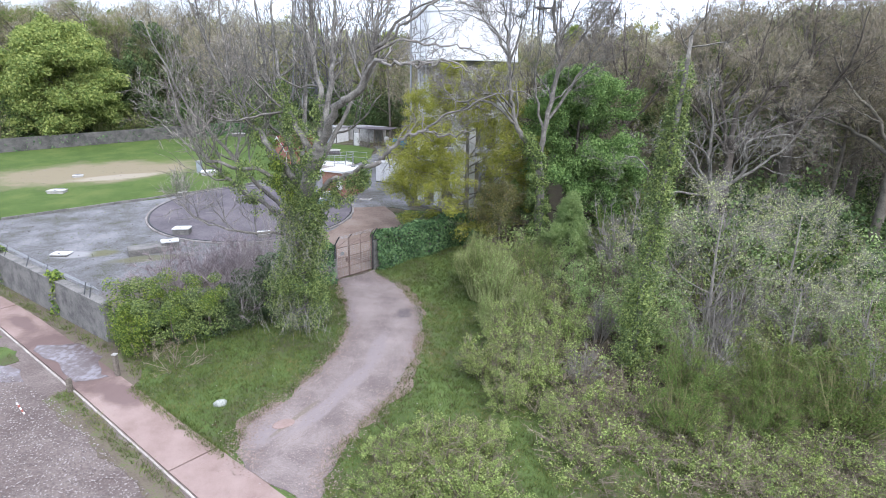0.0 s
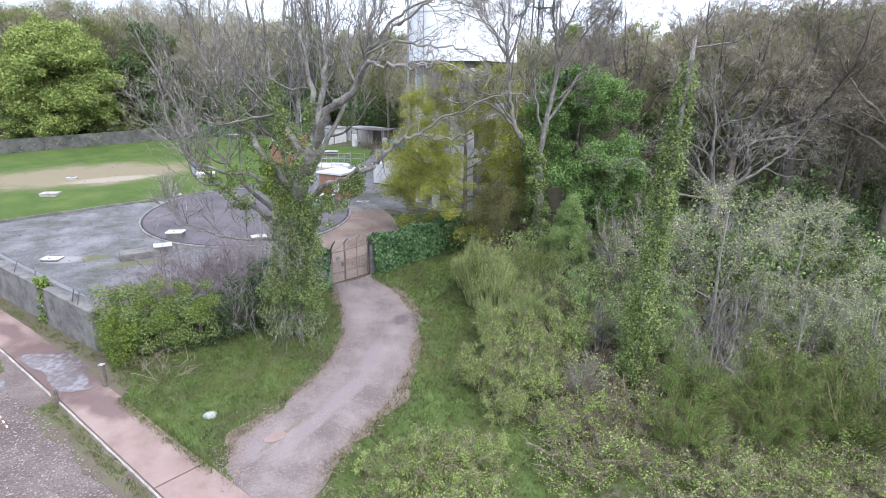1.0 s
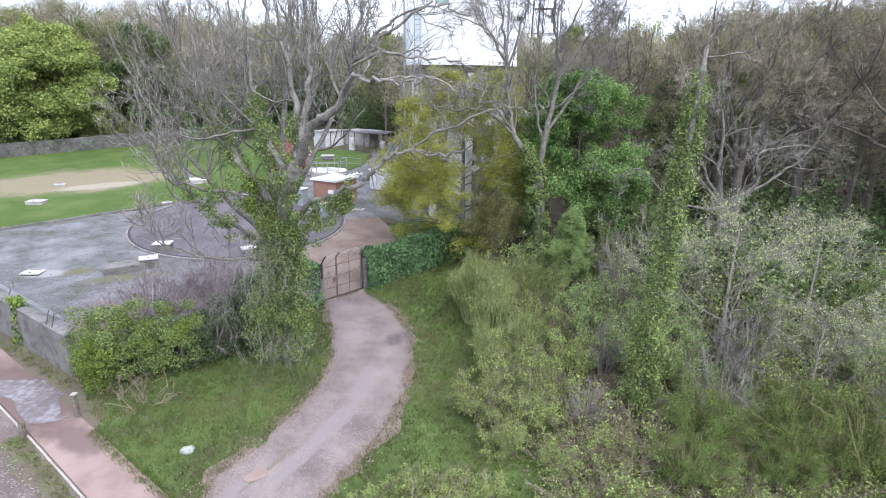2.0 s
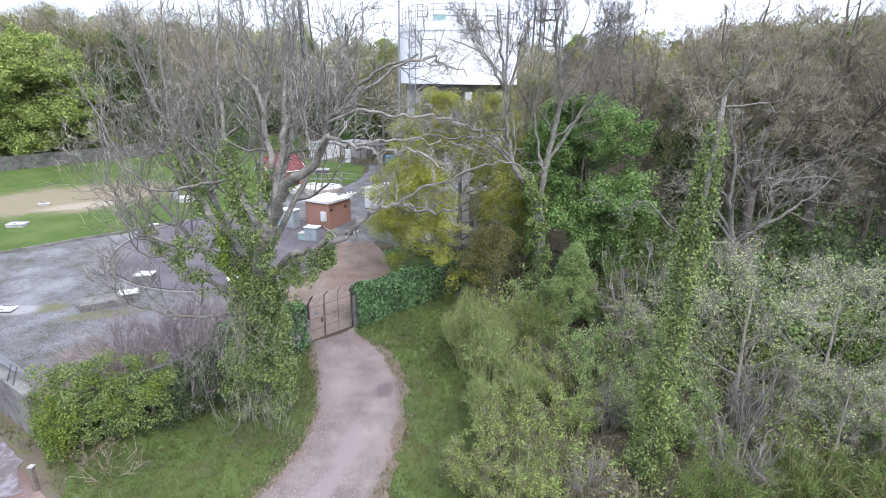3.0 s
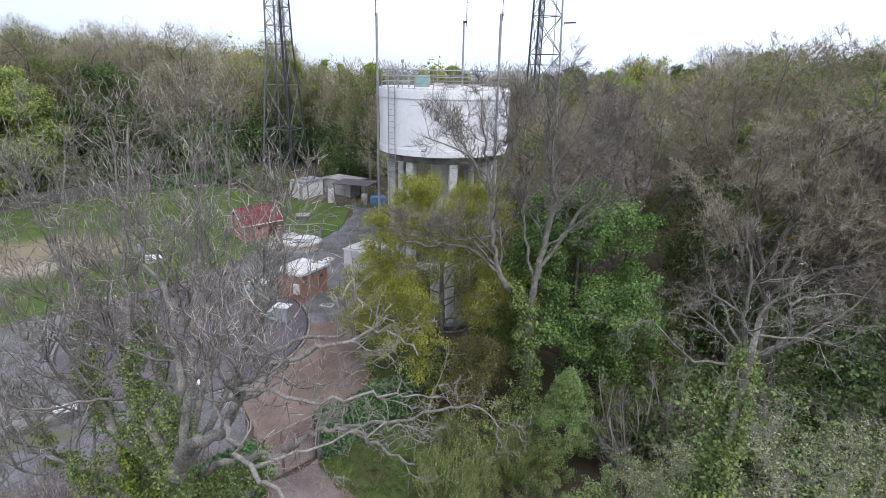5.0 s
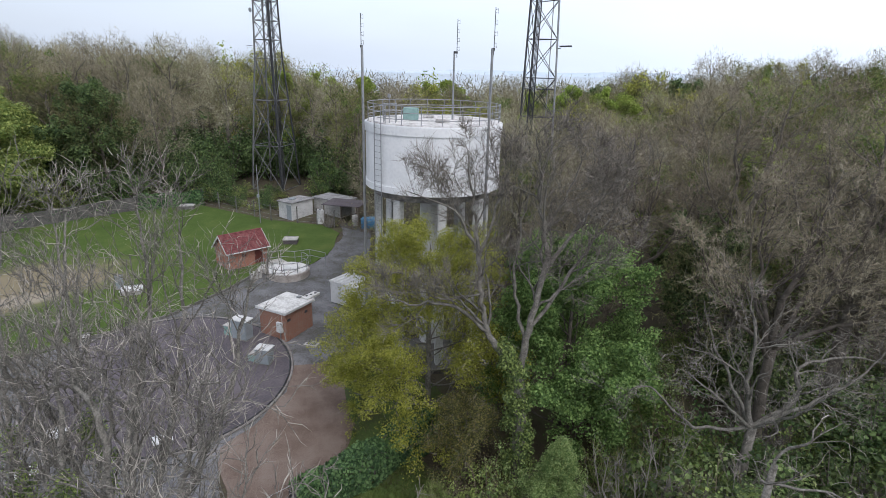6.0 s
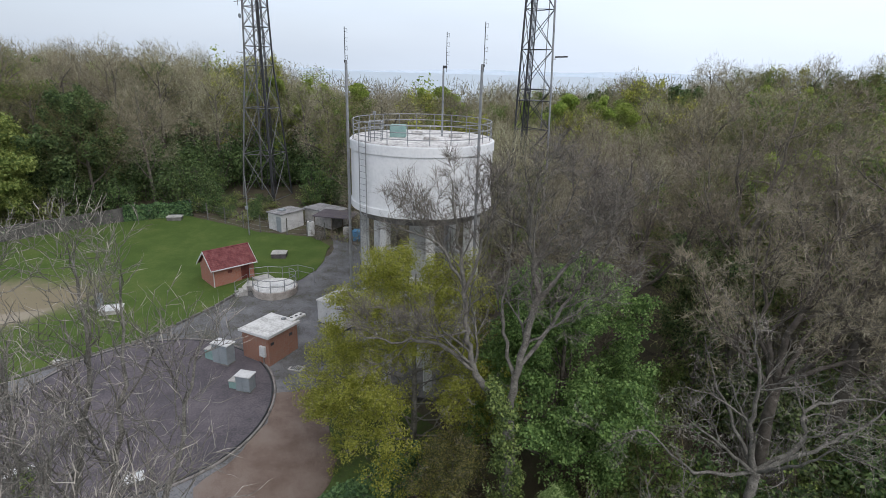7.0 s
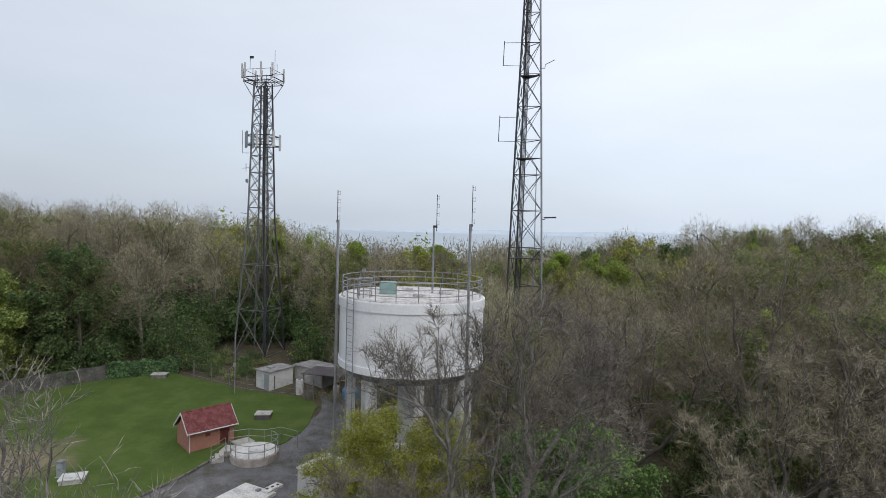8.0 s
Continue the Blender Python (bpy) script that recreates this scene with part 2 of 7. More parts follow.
ROOFTILE = material("red_roof_tile", [(0.104, 0.0289, 0.0309), (0.165, 0.0495, 0.0516), (0.202, 0.0826, 0.0826)], 2.5, 18, 0.8, bump=0.3)
BROWNDOOR = material("brown_red_door", [(0.09, 0.025, 0.02), (0.14, 0.04, 0.03)], 3, 30, 0.6, bump=0.1)
FELT = material("pale_roof_felt", [(0.37, 0.37, 0.361), (0.528, 0.528, 0.519), (0.616, 0.616, 0.607)], 1.3, 8, 0.85, bump=0.2)
TIMBER = material("weathered_timber", [(0.09, 0.075, 0.06), (0.19, 0.165, 0.14)], 6, 60, 0.9, bump=0.5)
BARK = material("grey_bark", [(0.0795, 0.0748, 0.0655), (0.145, 0.138, 0.122), (0.233, 0.222, 0.198)], 3, 25, 0.95, bump=0.6, bump_dist=0.02)
DARKBARK = material("dark_bark", [(0.0715, 0.0637, 0.0533), (0.156, 0.14, 0.117)], 3, 25, 0.95, bump=0.5, bump_dist=0.02, vary=0.2)
PALETWIG = material("pale_twigs", [(0.205, 0.189, 0.167), (0.338, 0.317, 0.282)], 2, 15, 0.95, bump=0, island=0.3)
ASHTWIG = material("grey_crown_twigs", [(0.148, 0.134, 0.119), (0.24, 0.221, 0.194), (0.357, 0.332, 0.293)], 1.2, 12, 0.95, bump=0, island=0.35)
DARKTWIG = material("dark_crown_twigs", [(0.0945, 0.0837, 0.0716), (0.162, 0.146, 0.127), (0.243, 0.223, 0.196)], 1.2, 12, 0.95, bump=0, island=0.3)
DEADWOOD = material("bleached_dead_wood", [(0.116, 0.107, 0.0952), (0.19, 0.178, 0.16), (0.259, 0.245, 0.222)], 3, 25, 0.95, bump=0.4, bump_dist=0.01)
GREYSTEM = material("grey_stems", [(0.15, 0.14, 0.125), (0.25, 0.235, 0.21)], 2, 15, 0.95, bump=0, island=0.3)
MAUVETWIG = material("mauve_twigs", [(0.149, 0.119, 0.123), (0.238, 0.2, 0.207), (0.321, 0.28, 0.284)], 1.2, 12, 0.95, bump=0, island=0.3)
OAKTWIG = material("dark_brown_twigs", [(0.132, 0.111, 0.08), (0.207, 0.18, 0.132), (0.301, 0.268, 0.201)], 0.6, 9, 0.95, bump=0, vary=0.2, island=0.35)
BROWNTWIG = material("brown_twigs", [(0.149, 0.131, 0.0862), (0.244, 0.222, 0.151), (0.367, 0.345, 0.24)], 0.6, 9, 0.95, bump=0, vary=0.3, island=0.3)
OLIVETWIG = material("olive_twigs", [(0.106, 0.106, 0.0467), (0.17, 0.166, 0.0723), (0.23, 0.221, 0.102)], 0.6, 9, 0.95, bump=0, vary=0.25, island=0.3)
WILLOWTWIG = material("willow_twigs", [(0.137, 0.165, 0.0578), (0.203, 0.234, 0.0926), (0.252, 0.279, 0.128)], 0.6, 9, 0.95, bump=0, vary=0.15, island=0.3)
DEADSTEM = material("dead_stems", [(0.13, 0.106, 0.0774), (0.231, 0.198, 0.147)], 2, 15, 0.95, bump=0, island=0.3, vary=0.15)


def leaves(name, a, b, c, vary=0.15, leaf=0.35, rough=0.7):
    return material(name, [a, b, c], 0.9, 8, rough, bump=0, vary=vary, island=0.4, leaf=leaf)


IVY = leaves("ivy_leaf", (0.0791, 0.119, 0.0437), (0.15, 0.213, 0.0668), (0.258, 0.327, 0.103), 0.05, 0.3, 0.55)
# ivy green darkened so that the shrub's shade sits in the leaf colour
DARKIVY = leaves("shade_toned_ivy_leaf", (0.03, 0.05, 0.022), (0.055, 0.085, 0.034), (0.10, 0.14, 0.055), 0.05, 0.25, 0.6)
HEDGE = leaves("hedge_ivy_leaf", (0.04, 0.085, 0.036), (0.078, 0.152, 0.06), (0.14, 0.235, 0.092), 0.05, 0.3, 0.55)
LAUREL = leaves("bright_shrub_leaf", (0.0635, 0.107, 0.0224), (0.128, 0.194, 0.0336), (0.238, 0.297, 0.0519), 0.08, 0.4, 0.55)
YELLOWLEAF = leaves("young_yellow_leaf", (0.20, 0.22, 0.035), (0.315, 0.335, 0.055), (0.44, 0.45, 0.10), 0.05, 0.5)
DEEPGREEN = leaves("deep_green_leaf", (0.088, 0.162, 0.05), (0.155, 0.27, 0.08), (0.255, 0.39, 0.125), 0.08, 0.4)
# leaf green lowered to carry the shade beneath the woodland crowns
DULLGREEN = leaves("shade_darkened_tree_leaf", (0.047, 0.0825, 0.0308), (0.084, 0.136, 0.0462), (0.14, 0.204, 0.0726), 0.2, 0.3)
CHESTNUTLEAF = leaves("chestnut_leaf", (0.136, 0.195, 0.0551), (0.232, 0.3, 0.0788), (0.354, 0.405, 0.123), 0.05, 0.4)
SPRINGGREEN = leaves("spring_green_leaf", (0.175, 0.254, 0.0495), (0.264, 0.356, 0.0702), (0.352, 0.432, 0.103), 0.1, 0.5)
WILLOWLEAF = leaves("willow_leaf", (0.158, 0.234, 0.0646), (0.23, 0.32, 0.0952), (0.309, 0.399, 0.143), 0.12, 0.5)
BRAMBLELEAF = leaves("bramble_leaf", (0.151, 0.205, 0.0643), (0.24, 0.316, 0.0969), (0.366, 0.443, 0.147), 0.15, 0.45)
OLIVELEAF = leaves("olive_shrub_leaf", (0.0841, 0.133, 0.0346), (0.128, 0.189, 0.0472), (0.183, 0.248, 0.066), 0.12, 0.5)
FRESHLEAF = leaves("fresh_shrub_leaf", (0.152, 0.232, 0.0817), (0.239, 0.329, 0.12), (0.348, 0.435, 0.185), 0.15, 0.5)
BLOSSOM = leaves("cream_blossom", (0.216, 0.273, 0.0886), (0.346, 0.391, 0.166), (0.488, 0.51, 0.285), 0.05, 0.4)
BROWNLEAF = leaves("old_brown_leaf", (0.06, 0.075, 0.028), (0.105, 0.115, 0.04), (0.235, 0.21, 0.07), 0.05, 0.4)


def water_material(name, colour, rough):
    m = bpy.data.materials.new(name)
    m.use_nodes = True
    n, l = m.node_tree.nodes, m.node_tree.links
    b = n["Principled BSDF"]
    b.inputs["Base Color"].default_value = (*colour, 1)
    b.inputs["Roughness"].default_value = rough
    wv = n.new("ShaderNodeTexNoise")
    wv.inputs["Scale"].default_value = 0.05
    bp = n.new("ShaderNodeBump")
    bp.inputs["Strength"].default_value = 0.15
    l.new(wv.outputs["Fac"], bp.inputs["Height"])
    l.new(bp.outputs[0], b.inputs["Normal"])
    return m


SEA = water_material("sea_water", (0.30, 0.36, 0.41), 0.4)
# the pale bluish tone puts the reflected sky into the base colour
PUDDLE = material("wet_film_sky_tinted", [(0.085, 0.062, 0.059), (0.115, 0.093, 0.095), (0.18, 0.165, 0.182)], 1.1, 5, 0.22, bump=0.05, spec=0.5)
# distance haze is mixed into this colour, close to the sky's
FARSHORE = material("far_shore_hazed", [(0.42, 0.50, 0.58), (0.48, 0.55, 0.63)], 0.002, 0.02, 1.0, bump=0)


# ---- tools for building ----
def gz(x, y):
    """The height of the ground: a hillside that rises ahead and to the left, and falls away behind the woods."""
    z = -0.0224 * min(max(x, -150), 120) + 0.0648 * min(max(y, -60), 92)
    z -= 0.10 * max(0, y - 120) + 0.08 * max(0, abs(x) - 160) + 0.02 * max(0, -60 - y)
    return max(z, -45)


class Acc:
    """Collects vertices and faces of one mesh."""

    def __init__(self):
        self.v, self.f, self.m, self.k = [], [], [], 0

    def add(self, verts, faces, mat=0):
        verts = np.asarray(verts, float).reshape(-1, 3)
        self.v.append(verts)
        if isinstance(faces, np.ndarray):
            self.f.extend((faces + self.k).tolist())
        else:
            self.f.extend([[i + self.k for i in face] for face in faces])
        self.m.extend([mat] * len(faces))
        self.k += len(verts)

    def box(self, lo, hi, mat=0):
        (a, b, c), (d, e, f) = lo, hi
        self.add([(a, b, c), (d, b, c), (d, e, c), (a, e, c), (a, b, f), (d, b, f), (d, e, f), (a, e, f)],
                 [(3, 2, 1, 0), (4, 5, 6, 7), (0, 1, 5, 4), (1, 2, 6, 5), (2, 3, 7, 6), (3, 0, 4, 7)], mat)

    def tube(self, pts, radii, sides=5, mat=0, cap=True):
        pts = np.asarray(pts, float)
        n = len(pts)
        radii = np.broadcast_to(np.asarray(radii, float), (n,))
        tang = np.gradient(pts, axis=0)
        tang /= np.linalg.norm(tang, axis=1)[:, None] + 1e-9
        ref = np.array([0.0, 0, 1]) if abs(tang[0][2]) < 0.9 else np.array([1.0, 0, 0])
        a = np.cross(tang, ref)
        a /= np.linalg.norm(a, axis=1)[:, None] + 1e-9
        b = np.cross(tang, a)
        ang = np.linspace(0, 2 * np.pi, sides, endpoint=False)
        v = pts[:, None] + radii[:, None, None] * (np.cos(ang)[None, :, None] * a[:, None] + np.sin(ang)[None, :, None] * b[:, None])
        i = np.arange(n - 1)[:, None] * sides
        j = np.arange(sides)[None]
        k = (j + 1) % sides
        f = np.stack([i + j, i + k, i + k + sides, i + j + sides], -1).reshape(-1, 4)
        self.add(v.reshape(-1, 3), f, mat)
        if cap and sides > 3:
            base = self.k - n * sides
            self.f.append([base + q for q in range(sides)][::-1])
            self.f.append([base + (n - 1) * sides + q for q in range(sides)])
            self.m.extend([mat, mat])

    def rod(self, p, q, r, sides=5, mat=0):
        self.tube([p, q], [r, r], sides, mat)

    def mesh(self, name, mats, smooth=False):
        me = bpy.data.meshes.new(name)
        me.from_pydata(np.concatenate(self.v).tolist() if self.v else [], [], self.f)
        for m in mats:
            me.materials.append(m)
        if len(mats) > 1:
            me.polygons.foreach_set("material_index", self.m)
        if smooth:
            me.polygons.foreach_set("use_smooth", [True] * len(me.polygons))
        me.update()
        return me


def thing(name, x, y, z=None, rz=0.0, label="", category="", group="", kind=""):
    """An empty at the base of a thing; its parts are children."""
    ob = new(name)
    ob.empty_display_size = 0.2
    ob.location = (x, y, gz(x, y) if z is None else z)
    ob.rotation_euler = (0, 0, radians(rz))
    return tagged(ob, label, category, group, kind)


def part(name, acc, mats, parent=None, label="", smooth=False, at=(0, 0, 0), rz=0.0):
    """One mesh under a thing (or under a part), from an Acc, a bmesh or a mesh."""
    mats = mats if isinstance(mats, (list, tuple)) else [mats]
    if isinstance(acc, Acc):
        me = acc.mesh(name, mats, smooth)
    elif isinstance(acc, bmesh.types.BMesh):
        me = bpy.data.meshes.new(name)
        acc.to_mesh(me)
        acc.free()
        for m in mats:
            me.materials.append(m)
        if smooth:
            me.polygons.foreach_set("use_smooth", [True] * len(me.polygons))
    else:
        me = acc
    ob = new(name, me)
    ob.location = at
    ob.rotation_euler = (0, 0, radians(rz))
    if parent:
        ob.parent = parent
    return tagged(ob, label)


def block(sx, sy, sz, bevel=0.015, cx=0.0, cy=0.0, z0=0.0):
    """A bevelled block standing on z0."""
    bm = bmesh.new()
    bmesh.ops.create_cube(bm, size=1.0)
    bmesh.ops.scale(bm, vec=(sx, sy, sz), verts=bm.verts)
    bmesh.ops.translate(bm, vec=(cx, cy, z0 + sz / 2), verts=bm.verts)
    if bevel:
        bmesh.ops.bevel(bm, geom=bm.edges[:], offset=bevel, segments=2, affect="EDGES")
    return bm


def disc(r, z0, z1, sides=48, cx=0.0, cy=0.0, bevel=0.02):
    bm = bmesh.new()
    bmesh.ops.create_cone(bm, cap_ends=True, segments=sides, radius1=r, radius2=r, depth=z1 - z0)
    bmesh.ops.translate(bm, vec=(cx, cy, (z0 + z1) / 2), verts=bm.verts)
    if bevel:
        rim = [e for e in bm.edges if abs(e.verts[0].co.z - z1) < 1e-4 and abs(e.verts[1].co.z - z1) < 1e-4]
        bmesh.ops.bevel(bm, geom=rim, offset=bevel, segments=2, affect="EDGES")
    return bm


def rough_edge(poly, step, amp, seed):
    """Walks round a polygon and lets its edge wander."""
    rng = np.random.default_rng(seed)
    out = []
    for (x0, y0), (x1, y1) in zip(poly, poly[1:] + poly[:1]):
        d = math.hypot(x1 - x0, y1 - y0)
        k = max(1, int(d / step))
        nx, ny = -(y1 - y0) / d, (x1 - x0) / d
        wander = np.convolve(rng.normal(0, amp * 1.8, k + 4), np.ones(5) / 5 * 1.6, "valid")
        for i in range(k):
            s, o = i / k, wander[i]
            out.append((x0 + (x1 - x0) * s + nx * o, y0 + (y1 - y0) * s + ny * o))
    return out


def sheet(name, poly, lift, mat, label, category, depth=0.25, step=0.6, amp=0.06, seed=1, kind="structure"):
    """A layer of ground: its top follows the slope, its sides go down into the earth."""
    pts = rough_edge(poly, step, amp, seed) if amp else poly
    n = len(pts)
    acc = Acc()
    top = [(x, y, gz(x, y) + lift) for x, y in pts]
    acc.v.append(np.array(top + [(x, y, z - depth) for x, y, z in top]))
    acc.f = [list(range(n))] + [[i, i + n, (i + 1) % n + n, (i + 1) % n] for i in range(n)]
    acc.m = [0] * (n + 1)
    acc.k = 2 * n
    me = acc.mesh(name, [mat])
    bm = bmesh.new()
    bm.from_mesh(me)
    bmesh.ops.recalc_face_normals(bm, faces=bm.faces)
    bm.to_mesh(me)
    bm.free()
    return tagged(new(name, me), label, category, kind=kind)


def inside(x, y, poly):
    hit = False
    for (x0, y0), (x1, y1) in zip(poly, poly[1:] + poly[:1]):
        if (y0 > y) != (y1 > y) and x < (x1 - x0) * (y - y0) / (y1 - y0) + x0:
            hit = not hit
    return hit


# leaves, twigs and branches
def unit(v):
    return v / (np.linalg.norm(v, axis=-1, keepdims=True) + 1e-9)


def leaf_quads(acc, rng, pos, out, size, mat=0, long=1.5, flat=0.6):
    """Leaves at pos: small folded diamonds that face roughly along out."""
    n = len(pos)
    nrm = unit(unit(out) + rng.normal(0, flat, (n, 3)))
    t = unit(np.cross(nrm, rng.normal(0, 1, (n, 3))))
    b = np.cross(nrm, t)
    s = (size * rng.uniform(0.6, 1.35, n))[:, None]
    v = np.stack([pos - t * s * long * 0.5, pos + b * s * 0.5 + nrm * s * 0.12, pos + t * s * long * 0.5, pos - b * s * 0.5 + nrm * s * 0.12], 1)
    f = np.arange(n)[:, None] * 4 + np.array([[0, 1, 2, 3]])
    acc.add(v.reshape(-1, 3), f, mat)


def clumps(acc, rng, centres, radii, per, size, mat=0, squash=0.8, long=1.5, shell=0.35):
    """Leaves gathered in lumps round the centres."""
    centres, radii = np.asarray(centres, float), np.broadcast_to(np.asarray(radii, float), (len(centres),))
    d = unit(rng.normal(0, 1, (len(centres), per, 3)))
    rad = radii[:, None, None] * (1 - shell * rng.random((len(centres), per, 1)) ** 1.5 * 2 * rng.random((len(centres), per, 1)))
    p = centres[:, None] + d * rad * np.array([1, 1, squash])
    leaf_quads(acc, rng, p.reshape(-1, 3), (d + np.array([0, 0, 0.75])).reshape(-1, 3), size, mat, long)


def spikes(acc, rng, pos, way, length, width, mat=0, crook=0.25):
    """Fine twigs: thin tapering blades, bent once."""
    n = len(pos)
    way = unit(way)
    side = unit(np.cross(way, rng.normal(0, 1, (n, 3)))) * (width * rng.uniform(0.7, 1.3, n))[:, None]
    ln = (length * rng.uniform(0.5, 1.4, n))[:, None]
    mid = pos + way * ln * 0.5 + rng.normal(0, 1, (n, 3)) * ln * crook * 0.3
    tip = pos + way * ln + rng.normal(0, 1, (n, 3)) * ln * crook * 0.5
    v = np.stack([pos - side, pos + side, mid + side * 0.7, mid - side * 0.7, tip], 1)
    k = np.arange(n)[:, None] * 5
    acc.add(v.reshape(-1, 3), k + np.array([[0, 1, 2, 3]]), mat)
    acc.f.extend((acc.k - 5 * n + k + np.array([[3, 2, 4]])).tolist())
    acc.m.extend([mat] * n)


def hairs(acc, rng, pos, way, length, width, mat=0):
    """The finest twigs of the woods: one long thin triangle each."""
    n = len(pos)
    way = unit(way)
    side = unit(np.cross(way, rng.normal(0, 1, (n, 3)))) * (width * rng.uniform(0.7, 1.3, n))[:, None]
    v = np.stack([pos - side, pos + side, pos + way * (length * rng.uniform(0.5, 1.4, n))[:, None]], 1)
    acc.add(v.reshape(-1, 3), np.arange(3 * n).reshape(n, 3), mat)


def limb(rng, start, way, length, steps, wobble, lift):
    pts = [np.asarray(start, float)]
    way = unit(np.asarray(way, float))
    for _ in range(steps):
        way = unit(way + rng.normal(0, wobble, 3) + np.array([0, 0, lift]))
        pts.append(pts[-1] + way * length / steps)
    return np.array(pts), way


def ramify(acc, rng, start, way, length, r, level, cfg, tips):
    """A bough and all that grows from it. tips collects the ends, as (place, way)."""
    steps = cfg.get("steps", 5) if level > 1 else 3
    pts, end = limb(rng, start, way, length, steps, cfg["wobble"], cfg["lift"] * (1 if level > 0 else 0.5))
    acc.tube(pts, np.linspace(r, r * cfg.get("taper", 0.35), len(pts)), 6 if r > 0.08 else (4 if r > 0.025 else 3), 0, cap=False)
    if level == 0:
        for s in np.linspace(0.25, 1, cfg["tips"]):
            q = s * (len(pts) - 1)
            i = min(int(q), len(pts) - 2)
            tips.append((pts[i] + (pts[i + 1] - pts[i]) * (q - i), unit(pts[i + 1] - pts[i])))
        return
    kids = cfg["kids"][level - 1]
    for i in range(kids):
        s = cfg.get("bare", 0.3) + (1 - cfg.get("bare", 0.3)) * (i + rng.uniform(0.2, 1)) / kids
        q = min(s, 0.999) * (len(pts) - 1)
        j = int(q)
        at = pts[j] + (pts[j + 1] - pts[j]) * (q - j)
        w = unit(pts[j + 1] - pts[j])
        side = unit(np.cross(w, rng.normal(0, 1, 3)))
        a = radians(rng.uniform(*cfg["angle"]))
        k_len = length * rng.uniform(*cfg["ratio"]) * (1.15 - 0.45 * s)
        ramify(acc, rng, at, w * math.cos(a) + side * math.sin(a), k_len, max(r * (1 - 0.6 * s) * 0.62, cfg.get("thin", 0.007)), level - 1, cfg, tips)


def bough(acc, rng, pts, r0, r1, kids, length, cfg, tips, level=2, first=0.3):
    """A bough along a few points, rounded and a little crooked, with branches from it."""
    pts = np.asarray(pts, float)
    k = len(pts)
    pad = np.vstack([2 * pts[0] - pts[1], pts, 2 * pts[-1] - pts[-2]])
    line = []
    for i in range(k - 1):
        a, b, c, d = pad[i:i + 4]
        for s in np.linspace(0, 1, 5, endpoint=False):
            line.append(0.5 * (2 * b + (c - a) * s + (2 * a - 5 * b + 4 * c - d) * s ** 2 + (3 * b - a - 3 * c + d) * s ** 3))
    line.append(pts[-1])
    line = np.array(line)
    line[1:-1] += rng.normal(0, 0.05, (len(line) - 2, 3))
    n = len(line)
    rad = np.linspace(r0, r1, n)
    acc.tube(line, rad, 7, 0, cap=False)
    tips.append((line[-1], unit(line[-1] - line[-2])))
    for i in range(kids):
        s = first + (1 - first) * (i + rng.uniform(0.1, 0.9)) / kids
        j = min(int(s * (n - 1)), n - 2)
        w = unit(line[j + 1] - line[j])
        side = unit(np.cross(w, rng.normal(0, 1, 3)))
        a = radians(rng.uniform(*cfg["angle"]))
        ramify(acc, rng, line[j], w * math.cos(a) + side * math.sin(a), length * rng.uniform(0.6, 1.1) * (1.2 - 0.55 * s), max(rad[j] * 0.5, cfg.get("thin", 0.007) * 1.6), level, cfg, tips)




def tips_arrays(tips):
    return np.array([t[0] for t in tips]), np.array([t[1] for t in tips])


def twiggy(acc, rng, tips, per, length, width, mat=0, spread=0.6, lift=0.15):
    p, w = tips_arrays(tips)
    p, w = np.repeat(p, per, 0), np.repeat(w, per, 0)
    spikes(acc, rng, p, w + rng.normal(0, spread, p.shape) + np.array([0, 0, lift]), length, width, mat)


# ---- the large structure: hillside, sea, yard, track, pavement ----
def hillside():
    xs = [-4600, -2500, -1200, -600, -320, -160, -120, -90, -60, -40, -20, 0, 20, 40, 60, 90, 120, 160, 320, 600, 1200, 2500, 4600]
    ys = [-4600, -1200, -300, -120, -60, -30, 0, 20, 40, 60, 80, 92, 106, 120, 140, 180, 260, 400, 570, 900, 2000, 4600]
    acc = Acc()
    acc.add([(x, y, gz(x, y)) for y in ys for x in xs],
            [(j * len(xs) + i, j * len(xs) + i + 1, (j + 1) * len(xs) + i + 1, (j + 1) * len(xs) + i) for j in range(len(ys) - 1) for i in range(len(xs) - 1)])
    tagged(new("ground", acc.mesh("ground", [LITTER])), "brown leaf-littered woodland floor on a gentle slope", "ground", kind="structure")
    sea = Acc()
    sea.add([(-4700, 330, -22), (4700, 330, -22), (4700, 4750, -22), (-4700, 4750, -22)], [(0, 1, 2, 3)])
    tagged(new("water", sea.mesh("water", [SEA])), "pale grey-blue estuary beyond the woods", "water", kind="structure")
    rng = np.random.default_rng(5)
    shore = Acc()
    k = 90
    xx = np.linspace(-4600, 4600, k)
    hh = 26 + 14 * np.sin(xx / 900.0) + 7 * np.sin(xx / 230.0 + 1) + rng.normal(0, 1.5, k)
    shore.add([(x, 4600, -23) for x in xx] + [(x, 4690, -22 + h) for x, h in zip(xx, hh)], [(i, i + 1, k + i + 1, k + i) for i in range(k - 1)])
    tagged(new("backdrop", shore.mesh("backdrop", [FARSHORE])), "low shore across the water, distance haze mixed into its blue-grey", "backdrop", kind="structure")


hillside()

